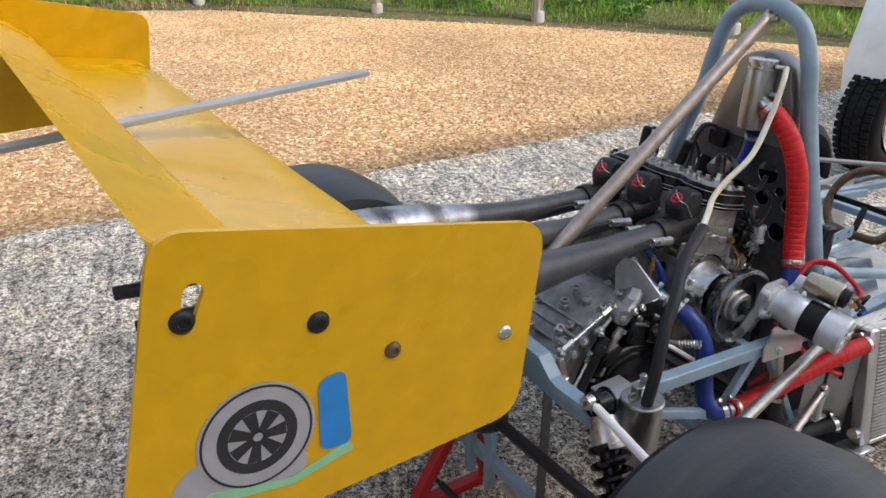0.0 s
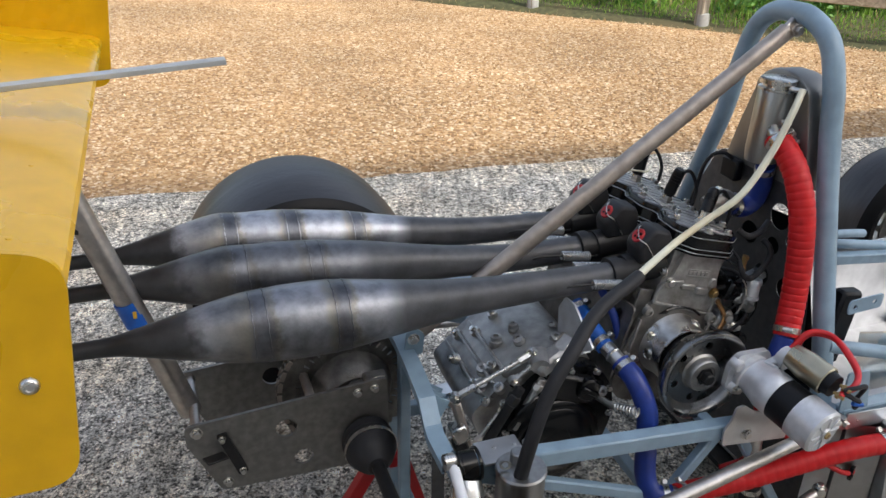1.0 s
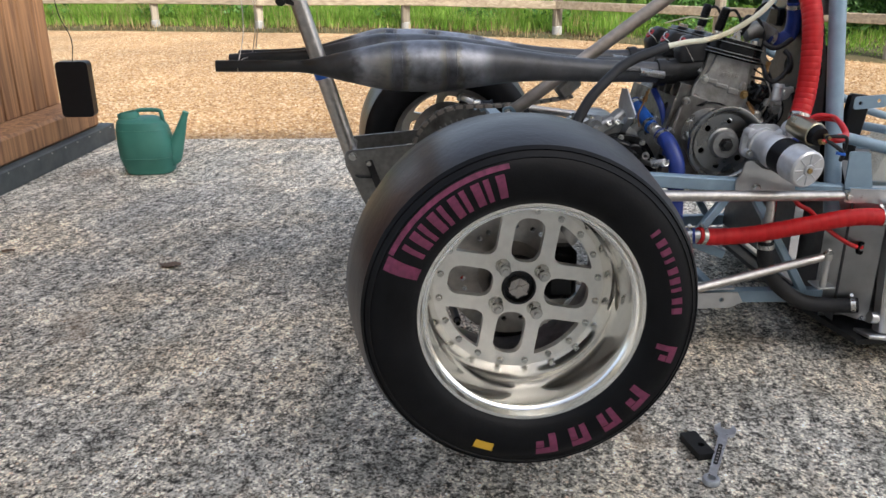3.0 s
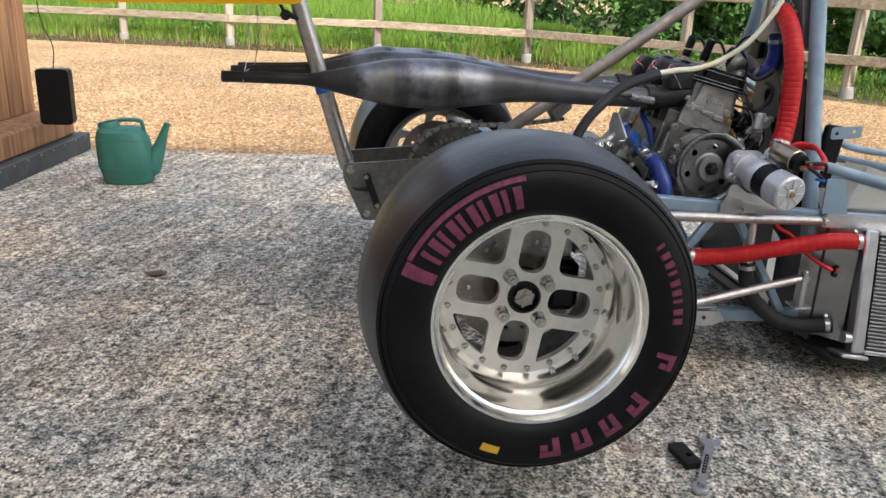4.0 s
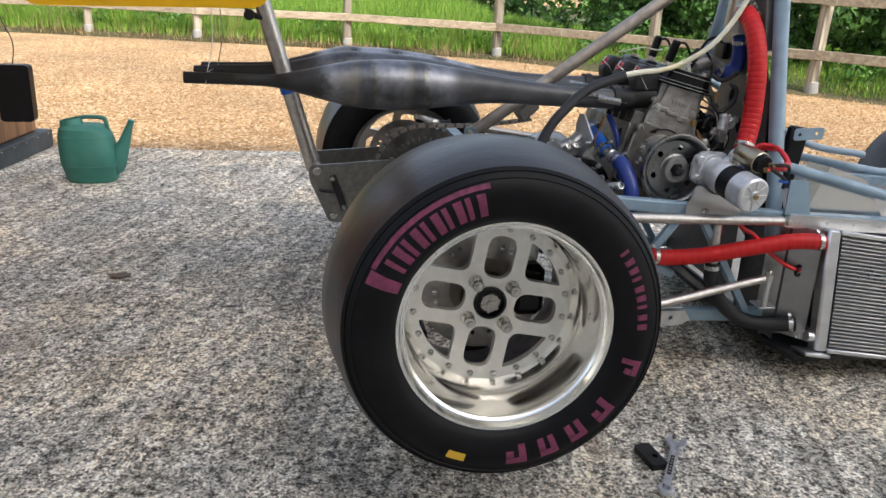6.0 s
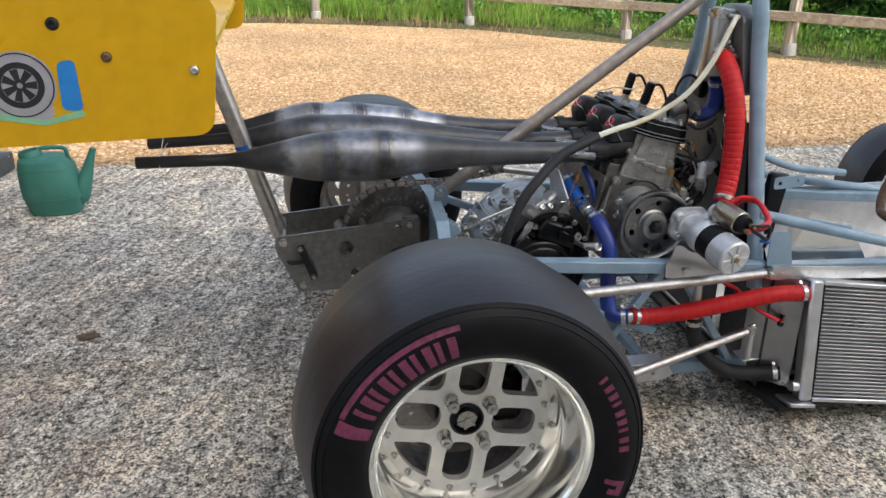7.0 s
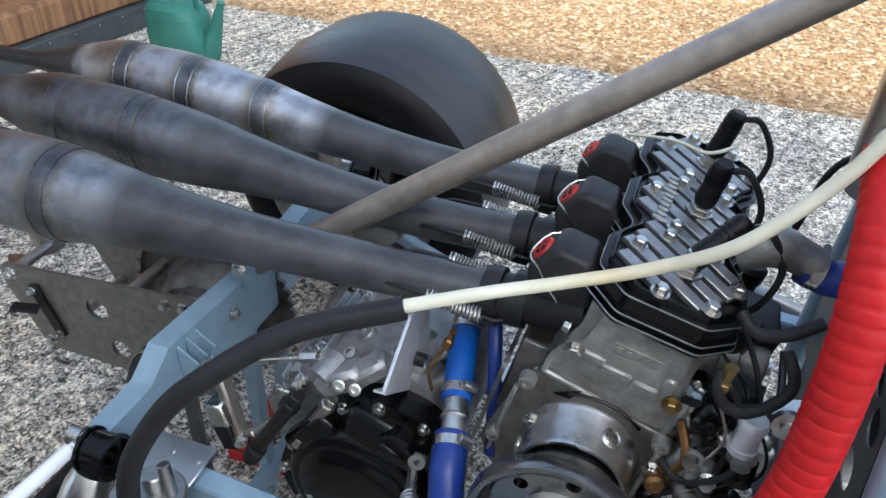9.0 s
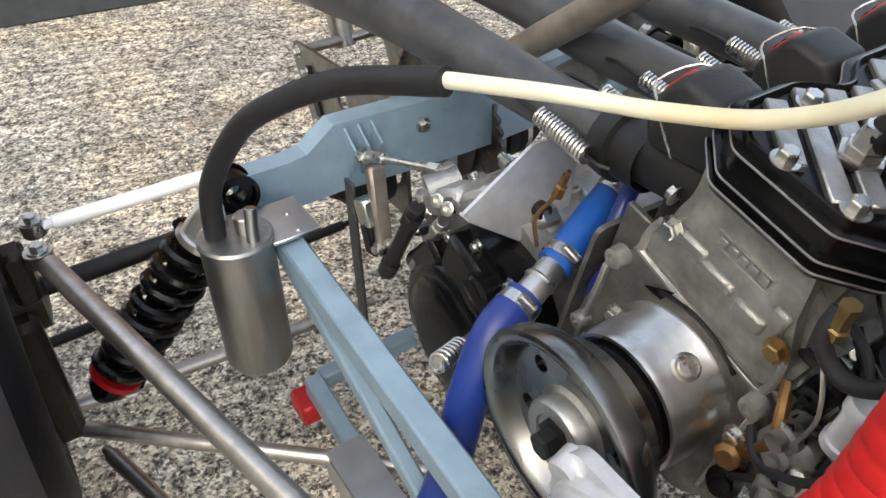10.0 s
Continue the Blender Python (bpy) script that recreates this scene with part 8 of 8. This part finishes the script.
hose("red_hose", [(0.520, -0.335, 0.320), (0.570, -0.330, 0.313), (0.661, -0.342, 0.322), (0.778, -0.361, 0.348), (0.872, -0.378, 0.368), (0.952, -0.384, 0.368)], 0.0205, RED_HOSE, "ribbed red silicone radiator hose", ribs=0.02)
bm = B()
rod(bm, (0.764, -0.264, 0.575), (0.748, -0.270, 0.53), 0.020, 20)
part("hose_stub", bm, BLUE_HOSE, CAR, "short blue hose stub")
hose("blue_hose", [(0.430, -0.060, 0.588), (0.436, -0.095, 0.572), (0.446, -0.140, 0.549), (0.449, -0.155, 0.543)], 0.0175, BLUE_BRIGHT, "bright blue silicone coolant hose")
bm = B()
rod(bm, (0.446, -0.140, 0.549), (0.465, -0.215, 0.524), 0.0145, 20)
lathe(bm, [(0, 0.0145), (0.003, 0.0165), (0.006, 0.0145)], (0.4535, -0.172, 0.538), (0.019, -0.075, -0.025), 20)
part("joiner_tube", bm, MILLED, CAR, "bare aluminium hose joiner")
hose("blue_hose", [(0.459, -0.195, 0.532), (0.468, -0.235, 0.517), (0.478, -0.268, 0.470), (0.476, -0.284, 0.400), (0.474, -0.298, 0.348), (0.480, -0.315, 0.322), (0.496, -0.325, 0.316), (0.515, -0.332, 0.318)], 0.0195, BLUE_HOSE, "dark blue silicone coolant hose with a long bend")
bm = B()
rod(bm, (0.505, -0.330, 0.317), (0.535, -0.334, 0.318), 0.0165, 20)
part("joiner_tube", bm, MILLED, CAR, "bare aluminium hose joiner")
hose("blue_hose", [(0.767, -0.048, 0.748), (0.798, -0.047, 0.738), (0.826, -0.046, 0.751), (0.829, -0.055, 0.786), (0.818, -0.066, 0.835)], 0.0185, BLUE_HOSE, "dark blue silicone elbow hose")
hose("black_hose", [(0.690, -0.336, 0.300), (0.694, -0.338, 0.250), (0.725, -0.342, 0.195), (0.790, -0.346, 0.146), (0.860, -0.356, 0.134), (0.922, -0.380, 0.142)], 0.0185, HOSE, "black rubber radiator hose")
bm = B()
rod(bm, (0.690, -0.336, 0.285), (0.700, -0.305, 0.42), 0.0145, 18)
part("steel_pipe", bm, STEEL, CAR, "bare steel water pipe")
hose("blue_hose", [(0.470, -0.085, 0.625), (0.482, -0.12, 0.585), (0.490, -0.14, 0.53), (0.492, -0.15, 0.47)], 0.008, BLUE_HOSE, "thin bright blue hose behind the coolant pipe", clamps=(False, False))
bm = B()
tube(bm, [(0.418, -0.150, 0.545), (0.414, -0.150, 0.575), (0.426, -0.142, 0.600), (0.440, -0.137, 0.635)], 0.0022, 8)
lathe(bm, [(0, 0), (0, 0.006), (0.012, 0.006), (0.014, 0.004), (0.026, 0.004), (0.028, 0)], (0.430, -0.140, 0.605), (0.3, 0.1, 1), 6)
part("bleed_valve", bm, COPPER, CAR, "small brass bleed valve with its pipe")
# overflow line: black sleeve and milky tube
hose("catch_tank_hose", [(0.172, -0.386, 0.500), (0.190, -0.383, 0.575), (0.225, -0.362, 0.640), (0.267, -0.341, 0.682), (0.334, -0.297, 0.722), (0.430, -0.256, 0.749)], 0.0115, HOSE, "black rubber hose over the overflow tube", clamps=(False, False))
hose("overflow_tube", [(0.425, -0.257, 0.749), (0.497, -0.212, 0.754), (0.562, -0.170, 0.755), (0.630, -0.146, 0.772), (0.700, -0.150, 0.820), (0.762, -0.137, 0.892), (0.800, -0.127, 0.962), (0.822, -0.115, 0.994)], 0.0065, MILKY, "milky plastic overflow tube", clamps=(False, False))


def catch_tank():
    t = empty("catch_tank", (0.18, -0.372, 0.42), "brushed aluminium catch tank", parent=CAR)
    p = Vector((0.182, -0.368, 0.507))
    ax = Vector((0.0, 0.0, -1))
    bm = B()
    lathe(bm, [(0, 0), (0, 0.027), (0.0, 0.0385), (0.003, 0.041), (0.007, 0.041), (0.009, 0.0392), (0.172, 0.0392), (0.180, 0.035), (0.183, 0.0)], p, ax, 40)
    part("canister", bm, BRUSHED, t, "brushed aluminium canister", smooth=30)
    bm = B()
    rod(bm, p + Vector((0.022, 0.012, -0.004)), p + Vector((0.014, 0.018, 0.035)), 0.007, 14)
    rod(bm, p + Vector((0.0, 0.014, -0.004)), p + Vector((0.0, 0.014, 0.02)), 0.0125, 14)
    part("spigot", bm, BRUSHED, t)
    bm = B()
    lathe(bm, [(-0.002, 0.006), (-0.002, 0.009), (0.002, 0.009), (0.002, 0.006)], p + Vector((-0.028, 0.0, 0.012)), (0.3, 1, 0), 16, closed=True)
    part("lug", bm, BRUSHED, t)


catch_tank()


def header_tank():
    t = empty("header_tank", (0.81, -0.06, 0.9), "bare aluminium water header tank in the roll hoop", parent=CAR)
    bm = B()
    lathe(bm, [(0, 0), (0, 0.030), (0.02, 0.0325), (0.135, 0.0325), (0.14, 0.03), (0.142, 0.028)], (0.806, -0.062, 0.845), (0.03, 0, 1), 36)
    part("tank", bm, BRUSHED, t, "welded aluminium tank tube")
    bm = B()
    lathe(bm, [(0, 0.028), (0, 0.034), (0.004, 0.034), (0.004, 0.026), (0.012, 0.026), (0.012, 0.033), (0.020, 0.033), (0.022, 0.028), (0.022, 0)], (0.811, -0.062, 0.984), (0.03, 0, 1), 36)
    part("pressure_cap", bm, CHROME, t, "pressed steel pressure cap")
    for p, q in (((0.80, -0.085, 0.915), (0.785, -0.115, 0.908)), ((0.815, -0.09, 0.992), (0.83, -0.115, 0.99)), ((0.81, -0.095, 0.93), (0.81, -0.115, 0.933))):
        bm = B()
        rod(bm, p, q, 0.0125 if p[2] < 0.92 else 0.005, 14)
        part("port", bm, MILLED, t)
    bm = B()
    for dx, dz in ((0.018, 0.0), (0.03, -0.015), (0.0, 0.02)):
        hexbolt(bm, (0.80 + dx, -0.112, 0.912 + dz), (0.2, -1, 0), 0.0055, 0.009)
    part("bleed_screw", bm, CHROME, t)
    # aluminium backing with a domed top, deep behind
    bm = B()
    out = [(-0.158, 0.806), (0.080, 0.806), (0.055, 0.89), (0.030, 0.960)] + [(-0.046 + 0.074 * math.cos(math.pi * k / 14), 0.966 + 0.050 * math.sin(math.pi * k / 14)) for k in range(15)] + [(-0.124, 0.955), (-0.140, 0.89)]
    rings = []
    for x, k in ((0.838, 0.95), (0.840, 0.985), (0.846, 1.0), (0.884, 0.99), (0.900, 0.95)):
        rings.append([bm.verts.new((x, -0.046 + (y + 0.046) * k, 0.806 + (z - 0.806) * (0.5 + 0.5 * k))) for y, z in rounded(out, 0.012)])
    for a, b in zip(rings, rings[1:]):
        for k in range(len(a)):
            bm.faces.new((a[k], a[(k + 1) % len(a)], b[(k + 1) % len(a)], b[k]))
    bm.faces.new(rings[0])
    bm.faces.new(rings[-1])
    part("tank_back", bm, BACKING, t, "satin grey domed tank backing", smooth=40)


header_tank()
bm = B()
tube(bm, [(0.760, 0.070, 0.69), (0.771, 0.069, 0.74), (0.780, 0.068, 0.788), (0.794, 0.062, 0.815), (0.808, 0.045, 0.823), (0.828, 0.036, 0.808)], 0.004, 8)
part("ignition_lead", bm, HOSE, CAR, "black ignition lead loop")
bm = B()
box(bm, (0.830, 0.040, 0.790), (0.020, 0.050, 0.045), 0.004)
part("coil_pack", bm, PLASTIC, CAR, "black ignition coil bracket")


def cockpit():
    c = empty("steering_wheel", (1.55, 0.0, 0.47), "small black flat-bottomed steering wheel", parent=CAR)
    bm = B()
    n = 40
    pts = []
    for k in range(n + 1):
        a = 2 * math.pi * k / n
        pts.append(Vector((1.55 + 0.05 * math.sin(a), 0.115 * math.cos(a), 0.455 + 0.105 * max(-0.75, math.sin(a)))))
    tube(bm, pts, 0.013, 12, 1, caps=False)
    part("rim_grip", bm, RUST, c, "worn brown suede rim")
    for a in (0, 180, 270):
        bm = B()
        d = Vector((0.05 * math.sin(radians(a)), 0.11 * math.cos(radians(a)), 0.10 * math.sin(radians(a))))
        beam(bm, Vector((1.555, 0, 0.455)), Vector((1.55, 0, 0.455)) + d, 0.02, 0.006, (1, 0, 0.3))
        part("spoke", bm, BLACK_METAL, c)
    bm = B()
    rod(bm, (1.56, 0, 0.455), (1.95, 0, 0.36), 0.011, 12)
    part("column", bm, STEEL, c)
    # front suspension arms on both sides
    for s in (-1, 1):
        f = empty("front_suspension", (2.1, s * 0.5, 0.3), "bare tubular front wishbones", parent=CAR)
        for a, b in (((1.85, 0.27, 0.36), (2.06, 0.60, 0.34)), ((2.35, 0.22, 0.36), (2.09, 0.60, 0.34)), ((1.8, 0.27, 0.13), (2.06, 0.61, 0.17)), ((2.4, 0.22, 0.13), (2.09, 0.61, 0.17)), ((2.05, 0.20, 0.40), (2.07, 0.58, 0.18))):
            bm = B()
            rod(bm, (a[0], s * a[1], a[2]), (b[0], s * b[1], b[2]), 0.010, 14)
            part("wishbone_tube", bm, STEEL, f)
    n = empty("nose_frame", (2.2, 0, 0.25), "blue-grey tubular front frame", parent=CAR)
    for a, b in (((1.75, -0.29, 0.35), (2.5, -0.17, 0.34)), ((1.75, 0.28, 0.35), (2.5, 0.17, 0.34)), ((1.75, -0.29, 0.09), (2.5, -0.17, 0.12)), ((1.75, 0.28, 0.09), (2.5, 0.17, 0.12)), ((2.5, -0.17, 0.34), (2.5, 0.17, 0.34)), ((2.5, -0.17, 0.12), (2.5, -0.17, 0.34)), ((2.5, 0.17, 0.12), (2.5, 0.17, 0.34)), ((1.75, -0.29, 0.35), (1.75, 0.28, 0.35)), ((1.75, -0.29, 0.35), (1.75, -0.29, 0.09))):
        bm = B()
        beam(bm, a, b, 0.025, 0.025)
        part("frame_tube", bm, FRAME, n)


cockpit()


# the white car parked beyond
def parked_car():
    c = empty("parked_car", (3.6, 1.05, 0), "white car parked on the yard with treaded tyres", "car")
    o = (3.18, 0.72, 0.30)
    bm = B()
    lathe(bm, tyre_profile(0.30, 0.18, 0.2)[:], o, (0, 1, 0), 64)
    t = part("tyre", bm, RUBBER, c, "black road tyre")
    for k in range(48):
        for j, yy in enumerate((0.03, 0.075, 0.125, 0.17)):
            a = 2 * math.pi * (k + 0.5 * (j % 2)) / 48
            bm = B()
            box(bm, Matrix.Translation((o[0] + 0.300 * math.cos(a), o[1] + yy, o[2] + 0.300 * math.sin(a))) @ pose(0, 0, 0, 0, -math.degrees(a), 0), (0.008, 0.036, 0.030), 0.001)
            part("tread_block", bm, RUBBER, t)
    bm = B()
    lathe(bm, [(0.0, 0.05), (0.02, 0.06), (0.03, 0.15), (0.01, 0.178), (0.0, 0.184)], o, (0, 1, 0), 40)
    part("wheel_rim", bm, SPOKE, c)
    bm = B()
    rings = []
    for x, z0, z1, y0, y1 in ((2.96, 0.44, 0.56, 0.80, 0.94), (2.985, 0.38, 0.74, 0.74, 0.97), (3.05, 0.355, 0.90, 0.70, 0.98), (3.35, 0.34, 1.03, 0.69, 0.98), (3.7, 0.30, 1.0, 0.69, 0.98), (4.2, 0.22, 0.92, 0.70, 1.45), (6.0, 0.22, 0.90, 0.72, 1.5), (6.3, 0.3, 0.78, 0.8, 1.45)):
        rings.append([bm.verts.new((x, y, z)) for y, z in ((y0, z0), (y0 - 0.02, (z0 + z1) / 2), (y0 + 0.03, z1 - 0.05), (y0 + 0.08, z1), (y1 - 0.06, z1), (y1, z1 - 0.05), (y1 + 0.02, (z0 + z1) / 2), (y1, z0))])
    for a, b in zip(rings, rings[1:]):
        for k in range(8):
            bm.faces.new((a[k], a[(k + 1) % 8], b[(k + 1) % 8], b[k]))
    bm.faces.new(rings[0][::-1])
    bm.faces.new(rings[-1])
    part("body_panel", bm, WHITE, c, "glossy white body", smooth=50)


parked_car()
gravel_stones()
